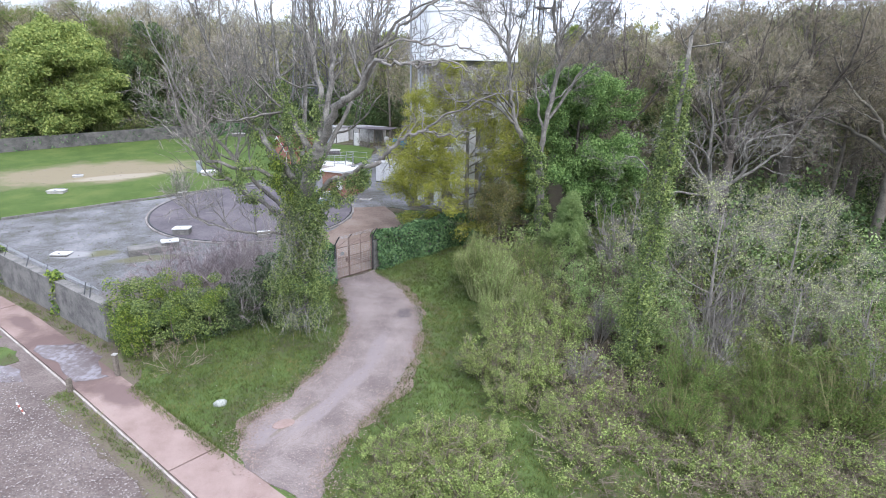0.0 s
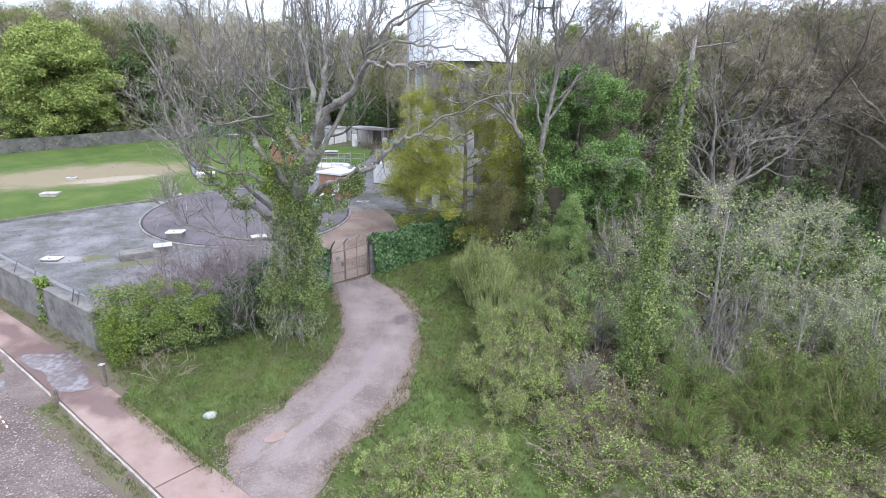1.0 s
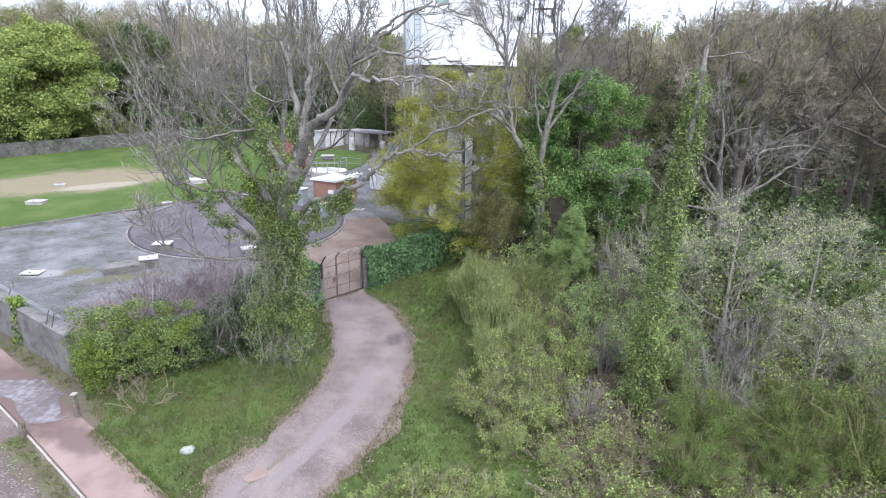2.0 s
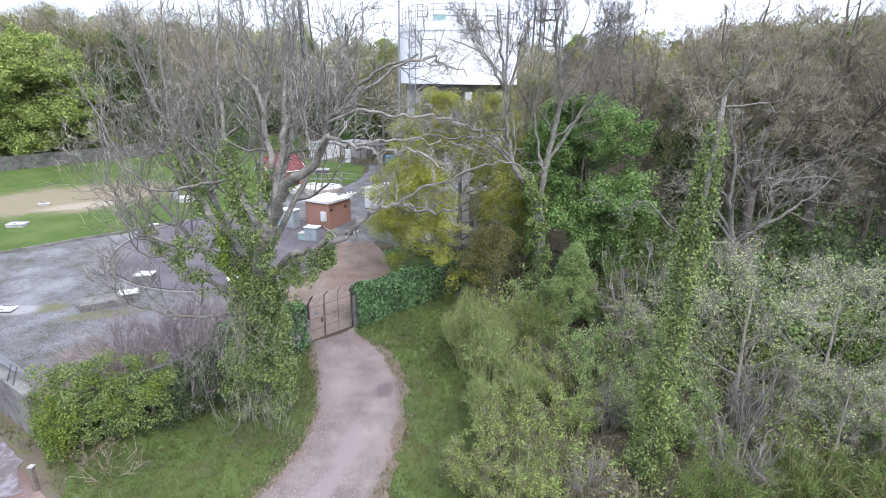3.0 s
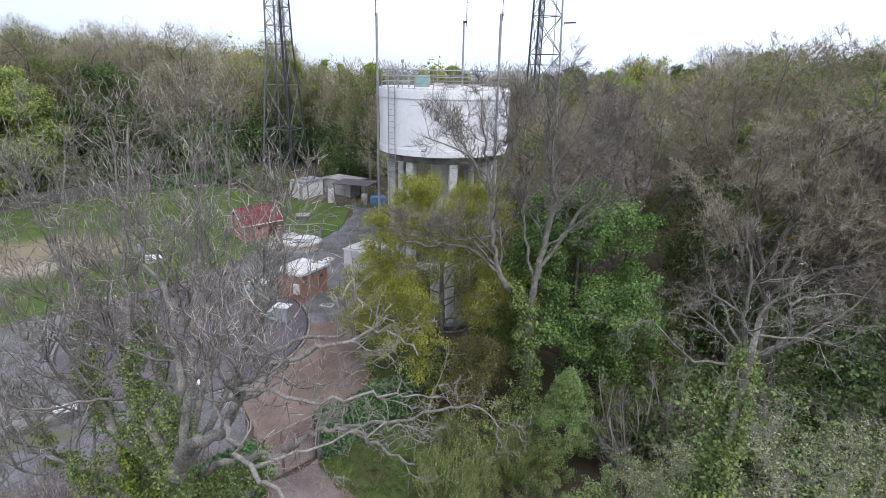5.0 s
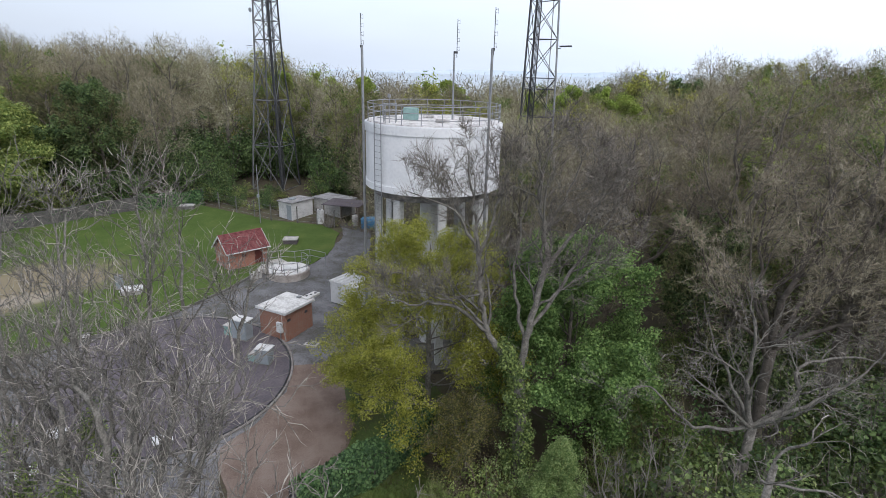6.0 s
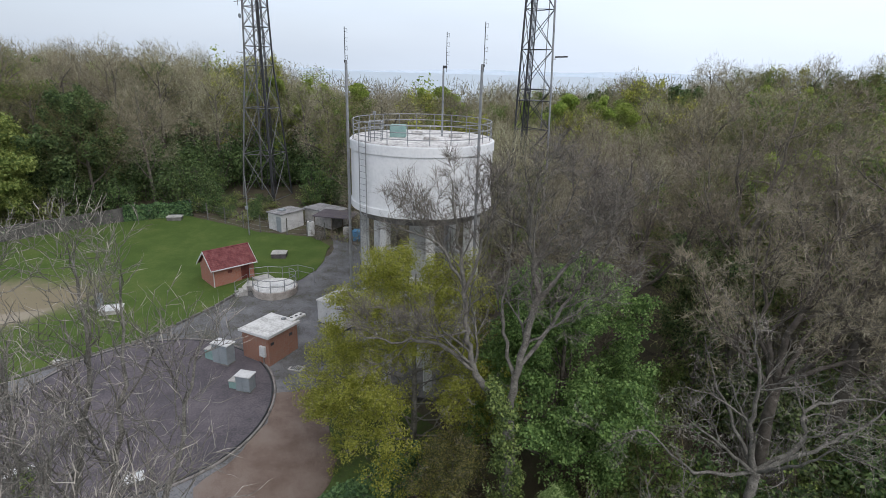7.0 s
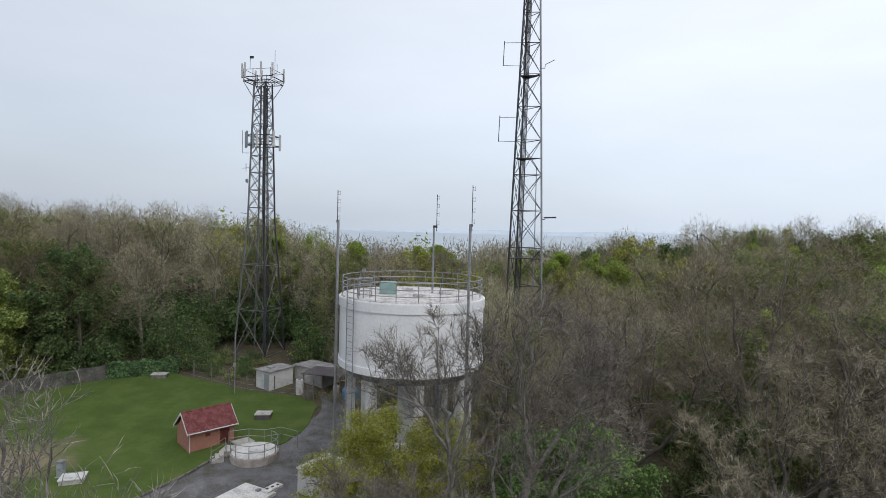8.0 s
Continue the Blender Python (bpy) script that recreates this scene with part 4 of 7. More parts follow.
def valve_chamber():
    t = thing("valve_chamber", -12.0, 58.4, gz(-12, 58.4), 0, "round grey concrete chamber with a white deck and steel railing", "chamber")
    part("drum", disc(1.85, -0.6, 0.5, 40), EDGING, t)
    part("deck", disc(1.72, 0.5, 0.56, 40, bevel=0.01), FELT, t, "stained white deck")
    cover = part("cover", block(1.2, 0.9, 0.12, 0.02, cx=0.3, cy=-0.1, z0=0.56), WHITE, t, "white cover")
    part("lifting_handle", block(0.2, 0.04, 0.05, 0.01, cx=0.3, cy=-0.35, z0=0.68), STEEL, cover)
    part("landing", block(1.6, 1.3, 1.0, 0.03, cx=-1.9, cy=0.4, z0=-0.5), PALE, t)
    n = 13
    ring = [(1.78 * math.cos(a), 1.78 * math.sin(a)) for a in np.linspace(-2.75, 1.1, n)]
    for x, y in ring[::2]:
        p = Acc()
        p.rod((x, y, 0.45), (x, y, 1.55), 0.03, 6)
        part("rail_post", p, STEEL, t)
    for z in (1.0, 1.55):
        p = Acc()
        p.tube([(x, y, z) for x, y in ring], 0.03, 6)
        part("handrail", p, STEEL, t)
    # the railing beyond runs on in straight lengths along the path
    run = [(-2.6, 1.4), (-1.2, 2.1), (0.1, 2.0), (1.3, 2.7), (2.9, 1.9)]
    for x, y in run:
        p = Acc()
        p.rod((x, y, -0.2), (x, y, 1.45), 0.03, 6)
        part("rail_post", p, STEEL, t)
    for z in (0.9, 1.45):
        p = Acc()
        p.tube([(x, y, z) for x, y in run], 0.028, 6)
        part("guard_rail", p, STEEL, t)
    s = thing("concrete_steps", -14.9, 57.4, rz=-65, label="short flight of pale concrete steps", category="steps")
    for i in range(3):
        part("tread", block(1.1, 0.32, 0.18 * (i + 1) + 0.3, 0.02, cy=0.32 * i, z0=-0.3), PALE, s)
    for x in (-0.58, 0.58):
        p = Acc()
        p.tube([(x, -0.1, 0.0), (x, -0.1, 0.95), (x, 0.95, 1.5), (x, 0.95, 0.4)], 0.025, 6)
        part("handrail", p, STEEL, s)


valve_chamber()


def container():
    a = math.degrees(math.atan2(52.02 - 53.41, -4.92 + 7.21))
    t = thing("white_cabin", -6.1, 52.7, rz=a, label="white steel equipment cabin with a ribbed roof", category="cabin")
    part("skid", block(2.6, 2.9, 0.25, 0.02, cy=1.5, z0=-0.1), DARKSTEEL, t)
    part("body", block(2.7, 3.0, 1.75, 0.03, cy=1.5, z0=0.15), WHITE, t)
    roof = part("roof", block(2.85, 3.15, 0.1, 0.02, cy=1.5, z0=1.9), FELT, t)
    for i in range(6):
        part("rib", block(0.06, 3.1, 0.05, 0.01, cx=-1.1 + 0.44 * i, cy=1.5, z0=2.0), WHITE, roof)
    d = part("door", block(0.9, 0.04, 1.5, 0.01, cx=-0.7, cy=-0.012, z0=0.25), WHITE, t)
    part("handle", block(0.04, 0.05, 0.2, 0.01, cx=-0.35, cy=-0.05, z0=0.95), STEEL, d)
    part("plate", block(0.25, 0.02, 0.18, 0.004, cx=0.6, cy=-0.01, z0=0.6), GREYBOX, t)


container()
gully = thing("drain_grate", -7.3, 47.1, rz=-15, label="square black drain grate in a pale surround", category="drain")
part("surround", block(0.95, 0.7, 0.25, 0.01, z0=-0.2), PALE, gully)
grate = Acc()
for i in range(5):
    grate.box((-0.33 + 0.14 * i, -0.22, 0.052), (-0.25 + 0.14 * i, 0.22, 0.062))
part("grate", grate, DARKSTEEL, gully)


def shed_group():
    a = math.degrees(math.atan2(72.57 - 73.61, -15.36 + 17.03))
    t = thing("equipment_building", -15.4, 72.6, rz=a, label="cream flat-roofed equipment building below the mast", category="building")
    part("wall", block(2.1, 3.2, 2.2, 0.02, cx=-1.05, cy=1.6, z0=-0.3), WHITE, t)
    part("roof", block(2.35, 3.5, 0.14, 0.02, cx=-1.05, cy=1.6, z0=1.9), FELT_DARK, t, "dark-edged felt roof")
    part("door", block(0.7, 0.05, 1.65, 0.01, cx=-0.45, cy=-0.01, z0=0.0), GREYBOX, t)
    part("roof_hatch", block(0.7, 0.7, 0.16, 0.02, cx=-1.2, cy=1.2, z0=2.04), GREYBOX, t)
    t2 = thing("equipment_building", -11.9, 75.6, rz=a, label="long low cream building with a pale flat roof", category="building")
    part("wall", block(4.2, 2.6, 2.0, 0.02, cy=1.0, z0=-0.3), PALE, t2)
    part("roof", block(4.5, 2.9, 0.14, 0.02, cy=1.0, z0=1.7), FELT_DARK, t2)
    t3 = thing("lean_to_shelter", -9.6, 73.8, rz=-12, label="open shelter with a dark sheet roof on posts", category="shelter")
    part("sheet_roof", block(4.4, 3.4, 0.07, 0.01, z0=1.95), ASPHALT, t3)
    for x in (-2, 0, 2):
        for y in (-1.5, 1.5):
            part("post", block(0.1, 0.1, 2.3, 0.01, cx=x, cy=y, z0=-0.32), TIMBER, t3)
    for x, y, r, h, m, lb in ((-12.2, 72.3, 0.42, 1.5, WHITE, "white upright storage tank beside the shelter"), (-8.3, 72.0, 0.35, 1.2, PALE, "pale round storage tank beside the shelter")):
        d = thing("storage_tank", x, y, label=lb, category="tank")
        part("drum", disc(r, -0.15, h, 24, bevel=0.06), m, d, smooth=False)
        part("cap", disc(r * 0.35, h, h + 0.12, 16), STEEL, d)
    b = thing("covered_stack", -6.7, 71.5, rz=10, label="stack of goods under a blue tarpaulin", category="stack")
    bm = block(1.7, 1.3, 1.2, 0.15, z0=-0.1)
    for v in bm.verts:
        v.co += Vector((random.uniform(-0.06, 0.06), random.uniform(-0.06, 0.06), random.uniform(-0.05, 0.07)))
    part("tarpaulin", bm, BLUE, b)


shed_group()


# ---- the gate ----
def gate():
    (x0, y0), (x1, y1) = GATE_L, GATE_R
    a = math.degrees(math.atan2(y1 - y0, x1 - x0))
    w = math.dist(GATE_L, GATE_R)
    t = thing("double_gate", x0, y0, rz=a, label="rusty steel double gate with cranked barbed-wire arms", category="gate")
    slope = (gz(x1, y1) - gz(x0, y0)) / w
    split = 0.9

    def z(x):
        return slope * x + 0.1

    for i, (a0, a1) in enumerate(((0.06, split - 0.03), (split + 0.03, w - 0.06))):
        bars = Acc()
        for x in (a0, a1):
            bars.rod((x, 0, z(x)), (x, 0, z(x) + 1.75), 0.028, 8)
        for h in (0, 0.55, 1.15, 1.75):
            bars.rod((a0, 0, z(a0) + h), (a1, 0, z(a1) + h), 0.022, 6)
        m = (a0 + a1) / 2
        if i:
            bars.rod((m, 0, z(m)), (m, 0, z(m) + 1.75), 0.018, 6)
        bars.rod((a0, 0, z(a0) + 1.78), (a1, 0, z(a1) + 2.15), 0.014, 5)
        leaf = part("gate_leaf", bars, RUSTY, t)
        wires = Acc()
        for k in range(int((a1 - a0) / 0.12)):
            x = a0 + 0.12 * (k + 0.5)
            wires.rod((x, 0, z(x)), (x, 0, z(x) + 1.75), 0.0035, 3)
        for k in range(14):
            wires.rod((a0, 0, z(a0) + 0.125 * (k + 0.5)), (a1, 0, z(a1) + 0.125 * (k + 0.5)), 0.0035, 3)
        part("wire_mesh", wires, STEEL, leaf)
        for x in (a0, m, a1) if i else (a0, a1):
            arm = Acc()
            arm.tube([(x, 0, z(x) + 1.75), (x, 0, z(x) + 2.2), (x + 0.06, -0.28, z(x) + 2.5)], 0.018, 6)
            part("cranked_arm", arm, RUSTY, leaf)
    lock = part("lock_plate", block(0.2, 0.06, 0.26, 0.01, cx=split - 0.12, z0=0.95), RUSTY, t)
    part("sign", block(0.22, 0.015, 0.2, 0.004, cx=0.42, cy=-0.03, z0=1.4), STEEL, t, "small blank metal sign plate")
    for x in (-0.02, w + 0.02):
        p = Acc()
        p.rod((x, 0, z(x) - 0.5), (x, 0, z(x) + 2.0), 0.055, 8)
        p.tube([(x, 0, z(x) + 1.98), (x + 0.08, -0.35, z(x) + 2.5)], 0.03, 6)
        part("gate_post", p, DARKSTEEL, t)
    for i in range(3):
        wire = Acc()
        f = 0.35 + 0.3 * i
        wire.tube([(x + 0.06 * f, -0.28 * f, z(x) + 2.2 + 0.3 * f - 0.02 * math.sin(3 * x)) for x in np.linspace(0, w, 8)], 0.006, 4)
        part("barbed_wire", wire, STEEL, t)
    # the fence arms that stand up out of the ivy beside it
    for s in (0.25, 0.62, 0.9):
        x, y = x1 + (1.2 - x1) * s, y1 + (37.6 - y1) * s
        f = thing("fence_arm", x, y, gz(x, y) + 1.7, a, "cranked steel fence arm standing out of the ivy", "fence arm", "fence arms")
        p = Acc()
        p.tube([(0, 0, -0.2), (0, 0, 0.35), (0.05, -0.3, 0.7)], 0.022, 6)
        part("arm", p, RUSTY, f)


gate()


def wall_wires():
    """The bent-over fence along the top of the retaining wall."""
    (x0, y0), (x1, y1) = WALL_A, WALL_B
    d = math.dist(WALL_A, WALL_B)
    ux, uy = (x1 - x0) / d, (y1 - y0) / d
    t = thing("fallen_fence", x0, y0, 0, 0, "collapsed wire fence leaning along the top of the concrete wall", "fence")
    rng = np.random.default_rng(3)
    tops = []
    for i in range(9):
        s = 0.5 + 2.3 * i + rng.normal(0, 0.4)
        x, y = x0 + ux * s, y0 + uy * s
        z = gz(x, y) + 1.82
        p = Acc()
        tip = (ux * 0.55 + uy * 0.35, uy * 0.55 - ux * 0.35, 0.28)
        p.tube([(x - x0 - tip[0] * 0.4, y - y0 - tip[1] * 0.4, z - 0.02), (x - x0 + tip[0], y - y0 + tip[1], z + tip[2])], 0.022, 6)
        part("bent_post", p, DARKSTEEL, t)
        tops.append((x - x0 + tip[0] * 0.7, y - y0 + tip[1] * 0.7, z + tip[2] * 0.7))
    for k in range(4):
        w = Acc()
        w.tube([(x + uy * 0.1 * k, y - ux * 0.1 * k, z - 0.05 * k + rng.normal(0, 0.02)) for x, y, z in tops], 0.018, 4)
        part("wire", w, STEEL, t)


wall_wires()

# posts, marker and stone beside the footpath
post = thing("timber_post", -13.06, 19.75, label="weathered square timber post beside the footpath", category="post", group="posts")
part("post", block(0.17, 0.17, 1.2, 0.03, z0=-0.25), TIMBER, post)
part("cap", block(0.19, 0.19, 0.04, 0.01, z0=0.95), PALE, post)
post = thing("timber_post", -14.2, 18.6, rz=12, label="short dark timber post on the edge of the lay-by", category="post", group="posts")
part("post", block(0.18, 0.18, 0.85, 0.04, z0=-0.25), TIMBER, post)
marker = thing("marker_stake", -14.9, 17.2, rz=20, label="red and white striped marker stake in the gravel", category="marker")
RED = material("red_paint", [(0.20, 0.055, 0.04), (0.28, 0.09, 0.07)], 3, 30, 0.6, bump=0.1)
for i in range(6):
    p = Acc()
    p.rod((-0.045 * i, 0.03 * i, -0.08 + 0.085 * i), (-0.045 * (i + 1), 0.03 * (i + 1), 0.005 + 0.085 * i), 0.03, 8)
    part("red_band" if i % 2 == 0 else "white_band", p, RED if i % 2 == 0 else WHITE, marker)
stone = thing("painted_stone", -8.37, 18.2, rz=20, label="whitewashed boulder lying in the grass", category="stone")
bm = bmesh.new()
bmesh.ops.create_icosphere(bm, subdivisions=3, radius=1)
for v in bm.verts:
    v.co *= 1 + 0.22 * noise.noise(v.co * 1.7)
    v.co = Vector((v.co.x * 0.25, v.co.y * 0.17, max(v.co.z * 0.17, -0.1) + 0.08))
part("boulder", bm, LIMEWASH, stone, smooth=True)
stone = thing("flat_stone", -5.75, 17.25, rz=40, label="flat pinkish stone set in the track", category="stone")
bm = bmesh.new()
bmesh.ops.create_icosphere(bm, subdivisions=3, radius=1)
for v in bm.verts:
    v.co *= 1 + 0.2 * noise.noise(v.co * 1.3)
    v.co = Vector((v.co.x * 0.42, v.co.y * 0.26, v.co.z * 0.035 + 0.06))
part("slab", bm, PINK, stone, smooth=True)


# ---- water tower ----
def water_tower():
    cx, cy, r = 0.82, 48.55, 4.3
    z0 = gz(cx, cy)
    t = thing("water_tower", cx, cy, z0, 0, "round white water tank raised on grey concrete columns", "water tower")
    bot, top = 14.45 - z0, 18.45 - z0
    bm = disc(r, bot + 0.45, top - 0.55, 96, bevel=0)
    part("tank_shell", bm, TANKWHITE, t, "white painted tank wall")
    part("rim_band", disc(r + 0.07, top - 0.55, top, 96, bevel=0.04), TANKWHITE, t)
    part("base_band", disc(r + 0.06, bot, bot + 0.45, 96, bevel=0.05), TANKWHITE, t)
    part("tank_roof", disc(r - 0.05, top, top + 0.06, 64, bevel=0.02), TANKTOP, t, "pale weathered tank roof")
    part("soffit_slab", disc(r - 0.5, bot - 0.5, bot, 48), CONCRETE, t)
    n = 8
    cols = [((r - 0.75) * math.cos(2 * math.pi * (i + 0.25) / n), (r - 0.75) * math.sin(2 * math.pi * (i + 0.25) / n)) for i in range(n)]
    for i, (x, y) in enumerate(cols):
        ang = math.degrees(math.atan2(y, x))
        part("column", block(0.5, 0.5, bot - 0.5 + 0.4, 0.04, z0=-0.4), COLUMN, t, at=(x, y, 0), rz=ang)
    for h in (3.6, 7.0):
        for i in range(n):
            (xa, ya), (xb, yb) = cols[i], cols[(i + 1) % n]
            ln = math.dist((xa, ya), (xb, yb))
            part("ring_beam", block(ln - 0.5, 0.32, 0.45, 0.03, z0=h), COLUMN, t, at=((xa + xb) / 2, (ya + yb) / 2, 0), rz=math.degrees(math.atan2(yb - ya, xb - xa)))
    part("central_shaft", disc(0.75, -0.4, bot - 0.5, 24, bevel=0), COLUMN, t)
    part("base_slab", disc(r + 0.1, -0.6, 0.02, 48), CONCRETE, t)
    # railing round the roof
    posts = 22
    ring = []
    for i in range(posts):
        a = 2 * math.pi * i / posts
        x, y = (r - 0.12) * math.cos(a), (r - 0.12) * math.sin(a)
        ring.append((x, y))
        p = Acc()
        p.rod((x, y, top), (x, y, top + 1.1), 0.028, 6)
        part("rail_post", p, STEEL, t)
    for h in (0.35, 0.72, 1.1):
        p = Acc()
        p.tube([(x, y, top + h) for x, y in ring + ring[:1]], 0.026, 6)
        part("guard_rail", p, STEEL, t)
    part("roof_cabinet", block(0.95, 0.8, 0.72, 0.03, cx=-1.45, cy=-0.2, z0=top + 0.06), GREENBOX, t, "blue-green cabinet on the roof")
    cage = Acc()
    for x in (-2.9, -2.2):
        for y in (-2.6, -1.9):
            cage.rod((x, y, top), (x, y, top + 1.15), 0.03, 6)
    for h in (0.4, 0.75, 1.12):
        cage.tube([(-2.9, -2.6, top + h), (-2.2, -2.6, top + h), (-2.2, -1.9, top + h), (-2.9, -1.9, top + h), (-2.9, -2.6, top + h)], 0.025, 6)
    part("ladder_cage", cage, STEEL, t)
    lad = Acc()
    for x in (-0.22, 0.22):
        lad.rod((-3.2 + x, -3.1 - x, 0), (-3.2 + x, -3.1 - x, top + 1.0), 0.03, 6)
    for k in range(44):
        lad.rod((-3.42, -2.88, 0.4 + 0.35 * k), (-2.98, -3.32, 0.4 + 0.35 * k), 0.014, 4)
    part("access_ladder", lad, STEEL, t)
    for x, y, sx in ((0.6, -1.5, 0.9), (2.0, 0.5, 0.8), (-0.4, 1.6, 0.7)):
        part("roof_hatch", block(sx, sx, 0.22, 0.03, cx=x, cy=y, z0=top + 0.06), TANKTOP, t)
    pipe = Acc()
    pipe.rod((1.6, -0.6, 0.0), (1.6, -0.6, bot - 0.4), 0.16, 10)
    part("riser_pipe", pipe, STEEL, t)
    lamp = Acc()
    lamp.rod((-2.55, -2.7, top), (-2.55, -2.7, top + 1.55), 0.03, 6)
    lamp.box((-2.63, -2.78, top + 1.5), (-2.47, -2.62, top + 1.7))
    part("warning_lamp", lamp, STEEL, t)
    return z0 + top


TANK_TOP = water_tower()


def whip_mast(x, y, z0, z1, z2, r, flip, label):
    t = thing("antenna_pole", x, y, z0, 0, label, "antenna pole", "antenna poles")
    p = Acc()
    p.tube([(0, 0, -0.3 if z0 < 10 else 0), (0, 0, z1 - z0)], [r, r * 0.8], 10)
    part("pole", p, STEEL, t)
    w = Acc()
    off = 0.16 * flip
    w.rod((off, 0, z1 - z0 - 0.35), (off, 0, z2 - z0), 0.022, 6)
    part("whip", w, DARKSTEEL, t)
    br = Acc()
    br.box((min(0, off) - 0.05, -0.06, z1 - z0 - 0.12), (max(0, off) + 0.05, 0.06, z1 - z0 + 0.02))
    part("bracket", br, DARKSTEEL, t)
    for k in range(4):
        d = Acc()
        zz = z1 - z0 + 0.15 + (z2 - z1 - 0.35) * k / 3
        d.tube([(off, 0, zz - 0.03), (off + 0.14, 0, zz - 0.1), (off + 0.14, 0, zz + 0.14), (off, 0, zz + 0.06)], 0.014, 5)
        part("dipole", d, DARKSTEEL, t)


whip_mast(-3.42, 46.9, gz(-3.42, 46.9), 22.8, 24.55, 0.095, -0.3, "tall galvanised pole with a slim dipole aerial beside the tank")
whip_mast(2.0, 49.2, TANK_TOP + 0.06, 22.65, 24.55, 0.07, 1, "steel pole with a slim dipole aerial on the tank roof")
whip_mast(4.08, 45.0, gz(4.08, 45.0), 22.75, 24.85, 0.095, 0.5, "tall galvanised pole with dipole aerial in front of the tank")


# ---- lattice masts ----
def lattice(t, legs_at, levels, leg_r, brace_r, leg_mats, brace_mat):
    """Legs, horizontals and diagonals of a tapering mast; legs_at(z) gives the corners."""
    n = len(legs_at(levels[0]))
    for i in range(n):
        p = Acc()
        p.tube([(*legs_at(z)[i], z) for z in levels], leg_r, 8)
        part("leg", p, leg_mats[i % len(leg_mats)], t)
    for k, (za, zb) in enumerate(zip(levels, levels[1:])):
        a, b = legs_at(za), legs_at(zb)
        for i in range(n):
            j = (i + 1) % n
            for p, q, r in (((*a[i], za), (*a[j], za), brace_r), ((*a[i], za), (*b[j], zb), brace_r), ((*a[j], za), (*b[i], zb), brace_r * 0.85)):
                bar = Acc()
                bar.rod(p, q, r, 4)
                part("brace", bar, brace_mat, t)


def mast_ladder(t, x, y, z0, z1, lean=0.0):
    p = Acc()
    for s in (-0.2, 0.2):
        p.rod((x + s, y, z0), (x + s + lean, y, z1), 0.03, 5)
    for k in range(int((z1 - z0) / 0.6)):
        f = (k + 0.5) * 0.6 / (z1 - z0)
        p.rod((x - 0.2 + lean * f, y, z0 + (z1 - z0) * f), (x + 0.2 + lean * f, y, z0 + (z1 - z0) * f), 0.016, 4)
    part("ladder", p, DARKSTEEL, t)


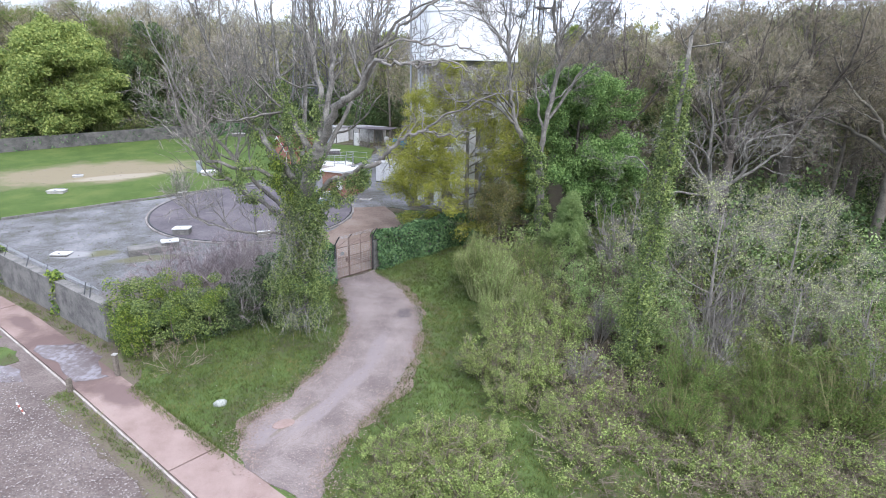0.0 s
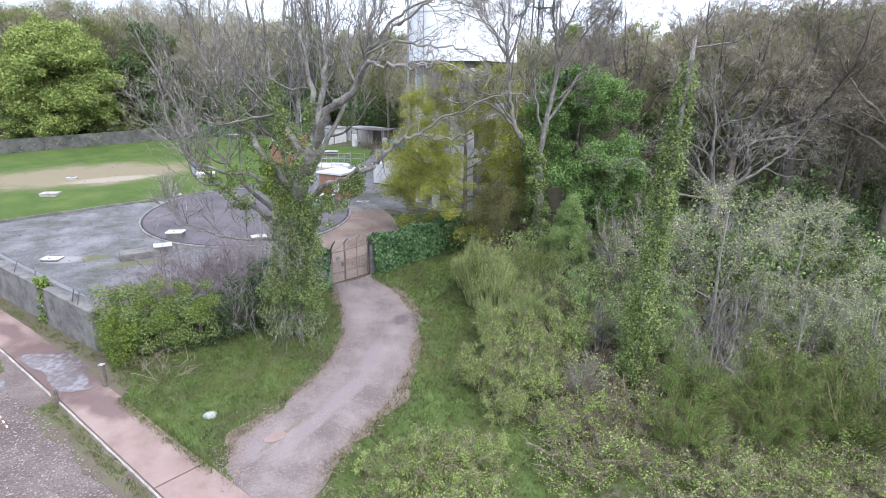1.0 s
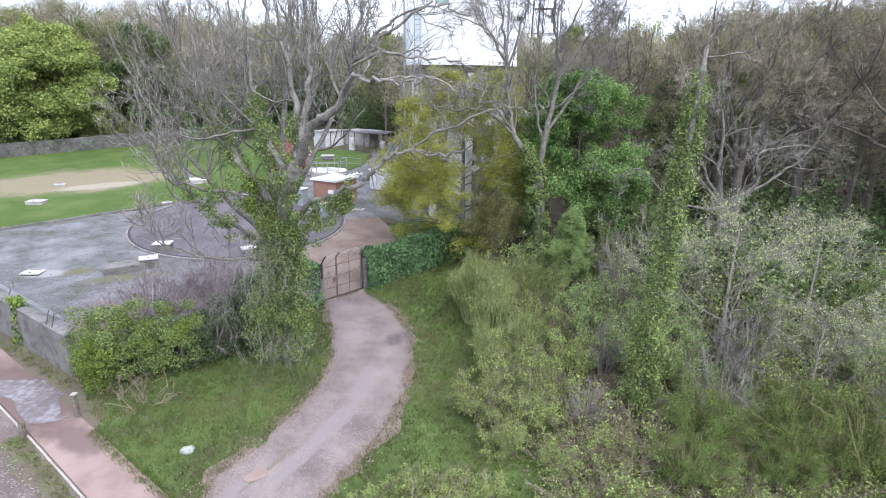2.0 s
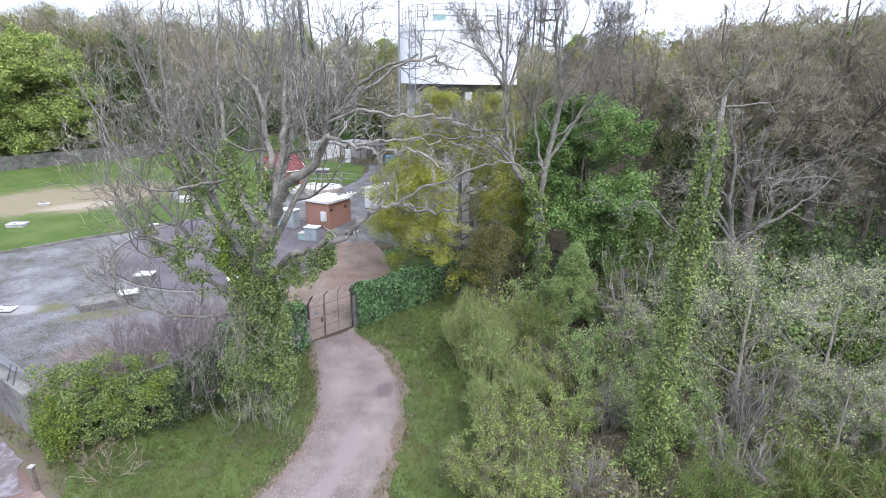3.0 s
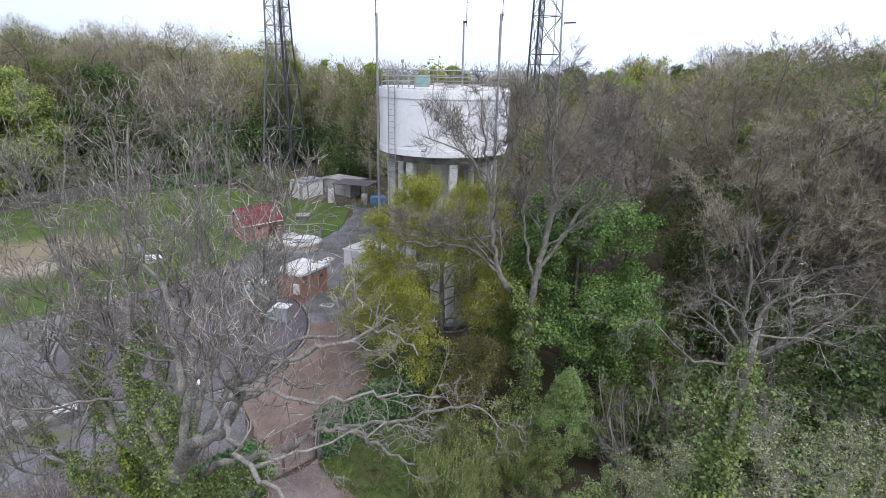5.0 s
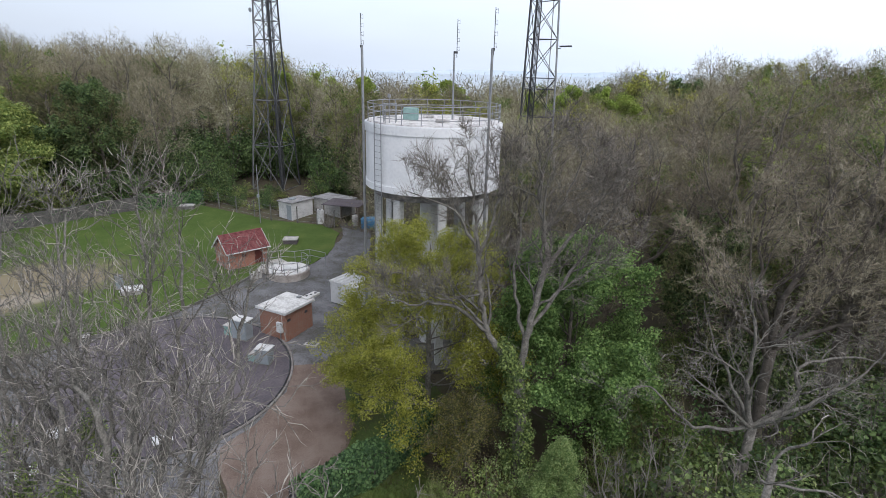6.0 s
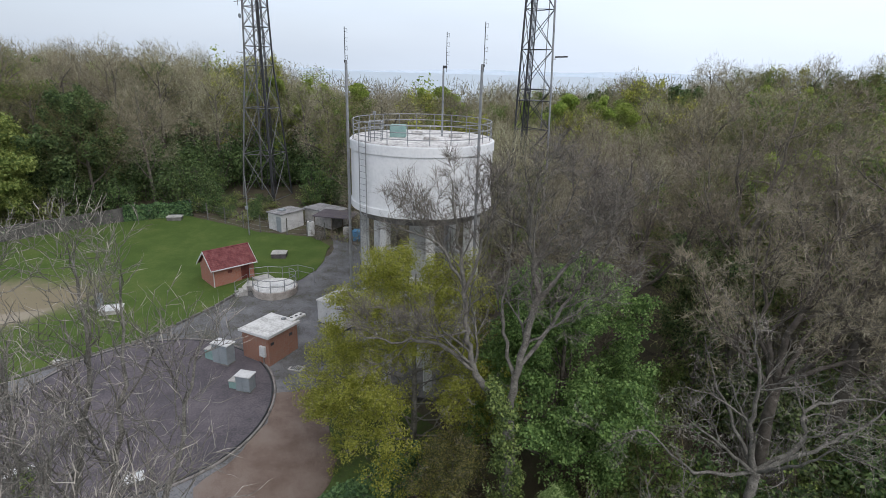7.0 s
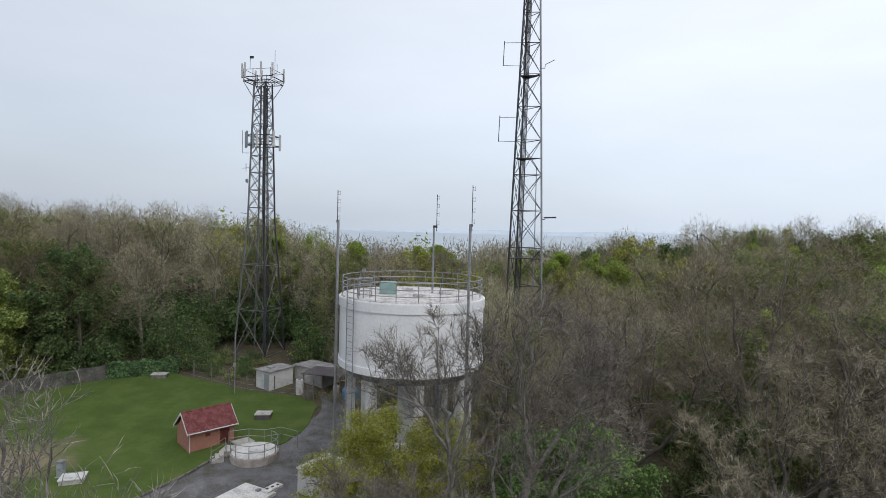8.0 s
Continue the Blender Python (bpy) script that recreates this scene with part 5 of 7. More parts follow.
def mast_one():
    x0, y0 = -20.95, 85.9
    z0 = gz(x0, y0)
    t = thing("lattice_mast", x0, y0, z0, -14, "tall grey square lattice mast with panel antennas", "mast", "lattice masts")
    zs = [0, 9, 16, 34]
    hw = [2.2, 1.7, 1.2, 0.78]

    def legs(z):
        h = np.interp(z, zs, hw)
        return [(-h, -h), (h, -h), (h, h), (-h, h)]

    levels = [0, 5.6, 11.2, 16.2, 18.4, 20.6, 22.8, 24.9, 26.9, 28.8, 30.6, 32.3, 34]
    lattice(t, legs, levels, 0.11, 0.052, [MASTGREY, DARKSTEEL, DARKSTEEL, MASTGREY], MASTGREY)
    mast_ladder(t, 0.1, 0.3, 0, 34)
    for k in range(4):
        cab = Acc()
        cab.rod((0.5 + 0.09 * k, 0.9, 0.2), (0.15 + 0.07 * k, 0.45, 33.5), 0.03, 5)
        part("feeder_cable", cab, DARKSTEEL, t, "black feeder cable")
    for k in range(3):
        cab = Acc()
        cab.tube([(*(np.array(legs(z)[1]) + (-0.05 - 0.1 * k, 0.06)), z) for z in (0.2, 9, 16, 33.5)], 0.065, 5)
        part("feeder_cable", cab, DARKSTEEL, t, "black feeder cable")
    # head frame
    hf = Acc()
    for z in (34.0, 34.5):
        hf.tube([(-1.8, -1.5, z), (1.9, -1.5, z), (1.9, 1.5, z), (-1.8, 1.5, z), (-1.8, -1.5, z)], 0.06, 6)
    for x in np.linspace(-1.8, 1.9, 9):
        hf.rod((x, -1.5, 34.2), (x, 1.5, 34.2), 0.03, 4)
    for x in (-1.8, -0.5, 0.7, 1.9):
        for y in (-1.5, 1.5):
            hf.rod((x, y, 34), (x, y, 35.5), 0.035, 5)
    hf.tube([(-1.8, -1.5, 35.4), (1.9, -1.5, 35.4), (1.9, 1.5, 35.4), (-1.8, 1.5, 35.4), (-1.8, -1.5, 35.4)], 0.03, 5)
    for x, y in legs(32):
        hf.rod((x, y, 32), (2.2 * x, 1.9 * y, 34), 0.04, 5)
    part("head_frame", hf, DARKSTEEL, t, "dark steel head platform")
    for x, y, h in ((-1.95, -1.6, 1.8), (-1.5, -1.7, 1.9), (-1.2, 1.5, 1.8), (0.75, -1.7, 1.9), (2.0, -1.2, 1.9), (1.9, 1.6, 1.8), (-1.9, 1.2, 1.7)):
        part("panel_antenna", block(0.26, 0.14, h, 0.04, cx=x, cy=y, z0=34.3), WHITE, t, "pale panel antenna")
    wh = Acc()
    wh.rod((1.3, 0.5, 34.2), (1.3, 0.5, 38.2), 0.03, 5)
    part("whip", wh, STEEL, t)
    out = Acc()
    out.rod((1.9, -1.3, 34.6), (2.7, -1.3, 34.8), 0.04, 5)
    out.rod((2.7, -1.3, 34.3), (2.7, -1.3, 35.9), 0.03, 5)
    out.rod((-0.9, -1.5, 35.4), (-0.9, -1.5, 37.0), 0.03, 5)
    out.box((-0.9, -1.6, 36.7), (-0.45, -1.4, 36.95))
    part("outrigger", out, DARKSTEEL, t)
    # lower ring of antennas
    for x, y, z in ((-1.7, -1.0, 25.8), (-1.35, -1.35, 25.9), (0.1, -1.4, 26.0), (1.45, -1.1, 26.2), (1.95, -0.6, 26.0), (-0.4, -1.45, 25.7), (2.1, 0.6, 25.6), (-1.9, 0.5, 25.9)):
        part("panel_antenna", block(0.28, 0.16, 2.0, 0.04, cx=x, cy=y, z0=z), WHITE if x > 0 else GREYBOX, t, "panel antenna")
        s = Acc()
        s.rod((x * 0.5, y * 0.5, z + 0.6), (x, y, z + 0.6), 0.03, 4)
        s.rod((x * 0.5, y * 0.5, z + 1.5), (x, y, z + 1.5), 0.03, 4)
        part("antenna_bracket", s, DARKSTEEL, t)
    for z in (26.2, 27.4):
        rg = Acc()
        rg.tube([(-1.55, -1.25, z), (1.65, -1.25, z), (1.65, 1.25, z), (-1.55, 1.25, z), (-1.55, -1.25, z)], 0.06, 5)
        part("ring_frame", rg, DARKSTEEL, t)
    for line in ([(-2.2, -1.0, 25.2), (-2.2, -1.0, 28.0)], [(-0.9, -0.9, 25.2), (-2.2, -1.0, 25.2)], [(-0.9, -0.9, 23.4), (-2.2, -0.9, 23.3)], [(-1.7, -0.9, 22.9), (-1.7, -0.9, 23.9)],
                 [(-1.0, -0.9, 17.6), (-2.4, -0.9, 17.7)], [(1.1, -1.0, 20.2), (1.6, -1.0, 20.2), (1.6, -1.0, 18.6), (1.15, -1.0, 18.6)]):
        wh = Acc()
        wh.tube(line, 0.03, 5)
        part("side_aerial", wh, DARKSTEEL, t)
    for x, y in ((-1.55, -0.95), (-1.6, -0.8)):
        part("small_dish", block(0.35, 0.2, 0.45, 0.08, cx=x, cy=y, z0=21.4 + 1.2 * x + 2), GREYBOX, t)


def mast_two():
    x0, y0 = 9.25, 62.2
    z0 = gz(x0, y0)
    t = thing("lattice_mast", x0, y0, z0, 0, "very tall slender three-legged lattice mast with aerials", "mast", "lattice masts")

    def legs(z):
        # half widths of a three-legged mast: two legs in front, one behind
        w = np.interp(z, [0, 17.6, 28.4, 37.6, 52], [1.7, 1.3, 0.97, 0.64, 0.3])
        return [(-w, -0.5 * w), (w, -0.7 * w), (-w * 0.35, w * 1.1)]

    levels = [0]
    while levels[-1] < 50:
        levels.append(levels[-1] + max(1.9, 3.7 - 0.036 * levels[-1]))
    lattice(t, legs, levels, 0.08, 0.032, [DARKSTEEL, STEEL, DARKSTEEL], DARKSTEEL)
    mast_ladder(t, -0.55, 0.1, 0, 50, 0.45)
    for k in range(5):
        cab = Acc()
        cab.rod((-0.95 + 0.12 * k, 0.0, 0.2), (-0.16 + 0.07 * k, 0.0, 49), 0.035, 5)
        part("feeder_cable", cab, DARKSTEEL, t, "black feeder cable")
    for z in (16.3, 24.6, 31.4):
        pl = Acc()
        a = legs(z)
        pl.add([(*p, z) for p in a] + [(*p, z + 0.06) for p in a], [(0, 2, 1), (3, 4, 5), (0, 1, 4, 3), (1, 2, 5, 4), (2, 0, 3, 5)])
        part("rest_platform", pl, DARKSTEEL, t)
    for z0a, z1a in ((26.0, 28.0), (32.2, 34.1)):
        xa = legs(z0a)[0][0]
        for pa, pb, r, nm in (((xa, -0.4, z1a), (xa - 1.35, -0.4, z1a - 0.05), 0.02, "aerial_arm"), ((xa, -0.4, z0a), (xa - 1.45, -0.4, z0a), 0.02, "aerial_arm"), ((xa - 1.42, -0.4, z0a - 0.05), (xa - 1.36, -0.4, z1a + 0.1), 0.035, "side_aerial")):
            fr = Acc()
            fr.rod(pa, pb, r, 6)
            part(nm, fr, DARKSTEEL, t)
    y = Acc()
    xr = legs(19.5)[1][0]
    y.rod((xr, -0.8, 19.6), (xr + 0.3, -0.8, 19.6), 0.03, 5)
    y.rod((xr + 0.2, -0.8, 19.75), (xr + 1.2, -0.8, 19.8), 0.07, 6)
    part("yagi_aerial", y, DARKSTEEL, t)
    y = Acc()
    xr = legs(32)[1][0]
    y.tube([(xr, -0.6, 32), (xr + 0.3, -0.6, 32.0), (xr + 0.35, -0.6, 32.3), (xr + 1.1, -0.6, 32.7)], 0.03, 5)
    part("yagi_aerial", y, DARKSTEEL, t)
    th = Acc()
    th.rod((0.9, 0.2, 14), (0.85, 0.2, 24), 0.04, 5)
    part("riser", th, STEEL, t)


mast_one()
mast_two()

# posts of the wire fence between lawn and buildings
fence = thing("wire_fence", -18.0, 72.4, 0, 0, "wire fence on concrete posts in front of the buildings", "fence")
run = [(-27.0, 76.6), (-24.6, 75.4), (-22.2, 74.3), (-19.8, 73.2), (-17.6, 72.1), (-14.6, 71.7), (-12.4, 71.5), (-10.4, 71.0)]
for x, y in run:
    p = Acc()
    g = gz(x, y)
    p.tube([(x + 18, y - 72.4, g - 0.4), (x + 18, y - 72.4, g + 1.7), (x + 18.1, y - 72.7, g + 2.0)], 0.065, 6)
    part("fence_post", p, CONCRETE, fence)
for h in (0.3, 0.8, 1.3, 1.7):
    p = Acc()
    p.tube([(x + 18, y - 72.4, gz(x, y) + h) for x, y in run], 0.008, 3)
    part("wire", p, STEEL, fence)
pole = thing("steel_pole", -18.5, 71.2, label="slim pale steel pole at the edge of the lawn", category="pole")
p = Acc()
p.rod((0, 0, -0.3), (0, 0, 6.4), 0.06, 8)
part("pole", p, STEEL, pole)
part("control_box", block(0.25, 0.2, 0.35, 0.03, cy=-0.12, z0=2.9), GREYBOX, pole)


# ---- trees that stand near the path ----
def tree(name, x, y, label, trunk, mains, cfg, bark, twig, seed, level=3, per=5, tl=0.55, tw=0.008, spread=0.6, group="", z=None, boughs=()):
    """A tree: trunk (points and radii), boughs given as (start, way, length, radius), fine twigs. Returns the empty and the tips."""
    rng = np.random.default_rng(seed)
    t = thing(name, x, y, z, label=label, category="tree", group=group)
    wood, tips = Acc(), []
    pts, rad = trunk
    wood.tube(pts, rad, 9, 0)
    for start, way, length, r in mains:
        ramify(wood, rng, np.array(start, float), np.array(way, float), length, r, level, cfg, tips)
    for line, r0, r1, kids, length in boughs:
        bough(wood, rng, line, r0, r1, kids, length, cfg, tips)
    part("trunk", wood, bark, t, smooth=True)
    if twig:
        tw_acc = Acc()
        twiggy(tw_acc, rng, tips, per, tl, tw, 0, spread)
        part("crown", tw_acc, twig, t)
    return t, tips, rng


def leaf_part(name, t, mat, label, centres, radii, per, size, seed, squash=0.8, long=1.5, shell=0.5):
    acc = Acc()
    clumps(acc, np.random.default_rng(seed), centres, radii, per, size, 0, squash, long, shell)
    return part(name, acc, mat, t, label)


def column(rng, pts, radius, n, jitter=0.25):
    """Centres of clumps along a line, pushed out to its sides."""
    pts = np.array(pts, float)
    s = rng.random(n) * (len(pts) - 1)
    i = np.minimum(s.astype(int), len(pts) - 2)
    f = (s - i)[:, None]
    c = pts[i] * (1 - f) + pts[i + 1] * f
    rad = np.interp(s, np.arange(len(pts)), radius)
    a = rng.random(n) * 2 * np.pi
    k = rng.uniform(0.25, 1.0, n) * rad
    return c + np.stack([np.cos(a) * k, np.sin(a) * k, rng.normal(0, jitter, n)], 1)


# the ivy-clad tree beside the gate, leaning out over the track
CROWN = dict(steps=9, wobble=0.2, lift=0.07, kids=(5, 5, 6), angle=(28, 62), ratio=(0.42, 0.66), tips=3, bare=0.2, taper=0.3, thin=0.012)
t, tips, rng = tree(
    "ivy_clad_tree", -6.7, 24.6, "leaning leafless grey tree, its trunk thick with ivy, beside the gate",
    ([(-0.3, 0.1, -0.3), (-0.3, -0.2, 1.8), (0.1, -0.9, 4.2), (0.7, -2.1, 6.4), (1.3, -3.2, 7.8), (1.99, -4.3, 9.05)], [0.44, 0.38, 0.34, 0.3, 0.26, 0.22]), [],
    dict(CROWN, kids=(4, 5, 4), thin=0.01, lift=0.22, wobble=0.22, ratio=(0.48, 0.78), angle=(28, 66), taper=0.5), BARK, ASHTWIG, 21, 3, 1, 0.36, 0.0075, 0.25,
    boughs=[
        ([(1.9, -4.2, 8.95), (2.81, -5.2, 10.27), (3.47, -5.4, 10.82), (3.92, -5.6, 11.38), (4.08, -5.6, 12.01), (4.54, -5.8, 12.46), (5.21, -6.0, 13.16), (6.46, -6.4, 13.7)], 0.16, 0.02, 10, 2.2),
        ([(3.92, -5.6, 11.3), (4.1, -5.2, 12.41), (4.28, -4.8, 13.4), (4.43, -4.4, 14.5)], 0.08, 0.02, 7, 2.2),
        ([(2.2, -4.5, 9.3), (2.43, -4.0, 11.17), (2.4, -3.4, 12.52), (2.44, -2.6, 14.5)], 0.12, 0.02, 9, 2.4),
        ([(1.9, -4.2, 8.95), (1.94, -3.6, 10.48), (1.45, -2.6, 12.48), (0.73, -2.2, 13.29), (0.43, -1.6, 14.9)], 0.13, 0.02, 10, 2.6),
        ([(1.6, -3.7, 8.4), (0.76, -3.2, 9.73), (0.12, -2.4, 10.83), (-0.48, -1.0, 13.2), (-0.78, 0.6, 16.3)], 0.14, 0.02, 12, 2.8),
        ([(0.8, -2.3, 6.7), (-0.37, -2.6, 8.76), (-1.29, -2.0, 9.6), (-2.2, -0.8, 10.9), (-3.1, 0.6, 13.2), (-3.4, 1.8, 15.9)], 0.15, 0.02, 12, 2.8),
        ([(0.6, -2.0, 6.3), (-0.39, -2.8, 7.6), (-1.85, -2.8, 7.94), (-3.31, -2.4, 8.37), (-4.45, -1.6, 8.94), (-6.09, -0.6, 9.91)], 0.1, 0.015, 10, 2.4),
        ([(0.3, -1.3, 5.0), (-0.63, -2.0, 6.1), (-2.31, -2.2, 7.3), (-3.12, -1.8, 8.1), (-4.41, -1.2, 9.3), (-5.2, -0.2, 11.4)], 0.1, 0.015, 10, 2.6),
        ([(0.65, -2.0, 6.4), (-0.5, -0.2, 9.2), (-1.6, 1.2, 12.0), (-2.2, 2.0, 16.2)], 0.14, 0.02, 10, 2.8),
        ([(0.9, -2.5, 7.0), (1.5, -0.6, 10.4), (1.7, 0.6, 13.0), (1.6, 1.4, 16.0)], 0.13, 0.02, 10, 2.6),
        ([(0.4, -1.5, 5.6), (-1.2, -0.2, 8.4), (-3.4, 0.8, 11.4), (-4.8, 1.4, 14.6)], 0.12, 0.02, 10, 2.6),
        ([(0.9, -2.5, 7.0), (2.2, -1.4, 9.6), (3.2, -0.2, 12.2), (3.8, 0.6, 15.0)], 0.12, 0.02, 12, 2.8),
        ([(0.5, -1.7, 5.8), (-2.0, 0.6, 9.4), (-4.0, 1.4, 12.4), (-4.8, 1.6, 15.6)], 0.12, 0.02, 12, 3.0),
        ([(0.8, -2.3, 6.8), (0.4, 0.0, 10.4), (0.6, 1.2, 13.6), (0.4, 1.6, 16.4)], 0.12, 0.02, 12, 2.8),
        ([(0.3, -1.4, 5.2), (-2.6, -0.4, 7.8), (-5.0, 0.4, 10.4), (-6.4, 0.8, 13.2)], 0.11, 0.02, 12, 2.8),
        ([(0.3, -1.2, 4.8), (-1.6, -2.6, 5.2), (-3.2, -3.0, 5.8), (-4.4, -2.8, 6.6)], 0.07, 0.012, 9, 2.0)])
limb_acc, ends = Acc(), []
deadwood = dict(CROWN, kids=(3, 4, 4), thin=0.0085, lift=0.05, wobble=0.34, ratio=(0.42, 0.68), angle=(30, 75), taper=0.45)
bough(limb_acc, np.random.default_rng(26), [(0.5, -1.2, 5.0), (1.38, -1.8, 6.97), (2.43, -2.0, 7.51), (3.45, -2.4, 8.0), (4.01, -2.6, 8.3), (4.58, -2.8, 8.96), (5.2, -3.0, 9.29), (5.81, -3.2, 9.43), (6.42, -3.5, 9.26), (7.46, -4.66, 9.65)], 0.13, 0.025, 12, 1.7, deadwood, ends, first=0.5)
bough(limb_acc, np.random.default_rng(27), [(5.5, -3.1, 9.36), (6.4, -3.7, 10.0), (7.4, -4.1, 10.5), (8.6, -4.3, 10.95), (9.3, -5.0, 10.8)], 0.05, 0.014, 10, 1.5, deadwood, ends)
part("dead_limb", limb_acc, DEADWOOD, t, "pale dead limb reaching over the track", smooth=True)
limb_acc = Acc()
bough(limb_acc, np.random.default_rng(28), [(3.9, -5.6, 11.3), (4.3, -6.6, 11.75), (5.0, -7.5, 11.7), (5.88, -8.1, 11.66), (6.53, -8.8, 11.76), (7.14, -9.1, 11.46)], 0.06, 0.014, 9, 1.3, deadwood, ends)
bough(limb_acc, np.random.default_rng(29), [(5.0, -7.4, 11.7), (6.0, -6.9, 11.8), (6.87, -6.2, 11.66), (7.8, -6.0, 11.5)], 0.03, 0.01, 6, 1.2, deadwood, ends)
bough(limb_acc, np.random.default_rng(30), [(4.5, -5.75, 12.4), (5.7, -6.4, 13.2), (6.44, -6.5, 13.6), (7.0, -6.0, 13.5), (7.6, -6.3, 13.2)], 0.045, 0.014, 8, 1.2, deadwood, ends)
bough(limb_acc, np.random.default_rng(31), [(4.05, -5.6, 12.0), (5.2, -6.4, 12.4), (6.1, -6.3, 12.3), (7.16, -5.9, 12.2), (8.0, -5.5, 11.9)], 0.045, 0.014, 8, 1.3, deadwood, ends)
part("dead_limb", limb_acc, DEADWOOD, t, "pale dead limb reaching over the track", smooth=True)
stem = column(rng, [(-0.3, 0.0, 0.3), (-0.3, -0.3, 2.0), (0.0, -0.7, 3.6), (0.5, -1.7, 5.2), (0.9, -2.5, 6.6)], [1.35, 1.4, 1.25, 0.75, 0.4], 280)
leaf_part("ivy", t, IVY, "dense dark ivy over the trunk", stem, 0.34, 170, 0.06, 22, 0.9)
up = np.concatenate([column(rng, [(0.9, -2.5, 6.6), (1.5, -3.4, 8.0), (1.9, -4.2, 9.0), (1.95, -3.6, 10.4)], [0.4, 0.35, 0.3, 0.15], 50), column(rng, [(0.8, -2.3, 6.7), (-0.37, -2.6, 8.7), (-1.3, -2.0, 9.6), (-2.2, -0.8, 10.9)], [0.4, 0.35, 0.3, 0.15], 55),
                     column(rng, [(1.4, -3.5, 8.0), (0.76, -3.2, 9.7), (0.1, -2.4, 10.8)], [0.5, 0.4, 0.2], 50), column(rng, [(0.5, -1.3, 5.2), (1.5, -2.0, 6.4), (2.6, -2.2, 7.0), (3.4, -2.5, 7.7)], [0.5, 0.4, 0.36, 0.2], 70),
                     column(rng, [(0.3, -1.3, 5.0), (-0.63, -2.0, 6.1), (-2.31, -2.2, 7.3), (-3.1, -1.8, 8.1)], [0.4, 0.3, 0.25, 0.15], 40), column(rng, [(0.6, -2.0, 6.3), (-0.39, -2.8, 7.6), (-1.8, -2.8, 7.9)], [0.5, 0.35, 0.15], 40),
                     column(rng, [(0.65, -2.0, 6.4), (-0.5, -0.2, 9.2), (-1.2, 0.7, 10.6)], [0.6, 0.4, 0.2], 40)])
leaf_part("climbing_ivy", t, IVY, "paler ivy climbing the boughs", up, 0.25, 80, 0.055, 23, 0.9)
leaf_part("yellow_ivy", t, LAUREL, "bright yellow-green young ivy", column(rng, [(0.3, -2.6, 6.4), (0.0, -2.9, 7.4), (-0.3, -2.8, 8.6)], [0.35, 0.3, 0.2], 24), 0.2, 70, 0.055, 24, 1.0)
hang = Acc()
k = 170
pos = np.array([-0.2, -1.0, 0]) + np.stack([rng.normal(0, 0.9, k), -rng.random(k) * 0.8, rng.uniform(0.6, 2.4, k)], 1)
spikes(hang, rng, pos, np.stack([rng.normal(0.1, 0.5, k), rng.normal(-0.4, 0.4, k), -np.ones(k)], 1), 1.2, 0.007, 0, 0.5)
part("dead_growth", hang, GREYSTEM, t, "pale dead stems hanging down")
hang = Acc()
pos = np.stack([rng.normal(-0.2, 1.0, 300), rng.normal(-2.8, 0.3, 300), rng.uniform(4.0, 6.6, 300)], 1)
spikes(hang, rng, pos, np.stack([rng.normal(0, 0.6, 300), rng.normal(-0.3, 0.4, 300), -np.ones(300)], 1), 1.2, 0.006, 0, 0.5)
part("dead_growth", hang, GREYSTEM, t, "pale dead stems hanging down")

# the tall leafless tree in front of the water tower
t, tips, rng = tree(
    "forked_tree", 5.5, 34.8, "tall leafless forked tree with ivy on its lower trunk",
    ([(0.1, 0, -0.3), (0.05, 0, 2.5), (-0.05, 0, 4.8), (-0.2, 0, 6.2)], [0.36, 0.32, 0.29, 0.25]), [],
    dict(CROWN, kids=(5, 5, 4), angle=(24, 55), thin=0.0095, lift=0.1, wobble=0.18, taper=0.4), BARK, DARKTWIG, 31, 3, 3, 0.5, 0.0075, 0.45,
    boughs=[
        ([(-0.2, 0, 6.0), (-1.1, 0, 7.5), (-1.74, 0, 8.5), (-2.1, 0, 10.2), (-2.3, 0, 12.3), (-2.6, 0, 14.0), (-2.9, 0.1, 16.4)], 0.2, 0.025, 12, 3.0),
        ([(-1.74, 0, 8.4), (-3.3, -0.1, 9.7), (-5.2, -0.2, 9.7), (-6.4, -0.3, 10.0)], 0.1, 0.02, 8, 2.4),
        ([(-2.4, 0, 12.4), (-3.4, 0, 13.8), (-5.4, -0.1, 14.7)], 0.07, 0.015, 7, 2.4),
        ([(-2.3, 0, 11.8), (-1.6, -0.2, 14.2), (-1.2, -0.3, 16.2)], 0.08, 0.015, 7, 2.4),
        ([(-0.2, 0, 6.0), (0.1, 0, 8.6), (0.6, 0, 11.5), (0.35, 0, 13.5), (0.1, 0, 15.2), (-0.2, 0, 17.0)], 0.19, 0.02, 11, 3.0),
        ([(0.5, 0, 11.2), (1.7, 0, 13.2), (2.5, 0.1, 14.2), (3.7, 0.2, 15.4)], 0.1, 0.015, 8, 2.6),
        ([(0, 0.1, 8.0), (-0.6, 0.3, 10.5), (-0.5, 0.5, 12.8), (-0.1, 0.6, 15.6)], 0.09, 0.015, 8, 2.4),
        ([(0.1, 0, 8.6), (1.8, 0.5, 11.0), (3.4, 0.9, 13.6), (4.2, 1.1, 15.6)], 0.1, 0.015, 10, 2.7),
        ([(0.4, 0, 13.0), (1.4, 0.4, 14.8), (2.1, 0.6, 16.8)], 0.07, 0.012, 8, 2.4),
        ([(0.3, 0, 9.6), (1.5, -0.5, 10.8), (2.9, -0.8, 12.2)], 0.06, 0.012, 6, 2.2)])
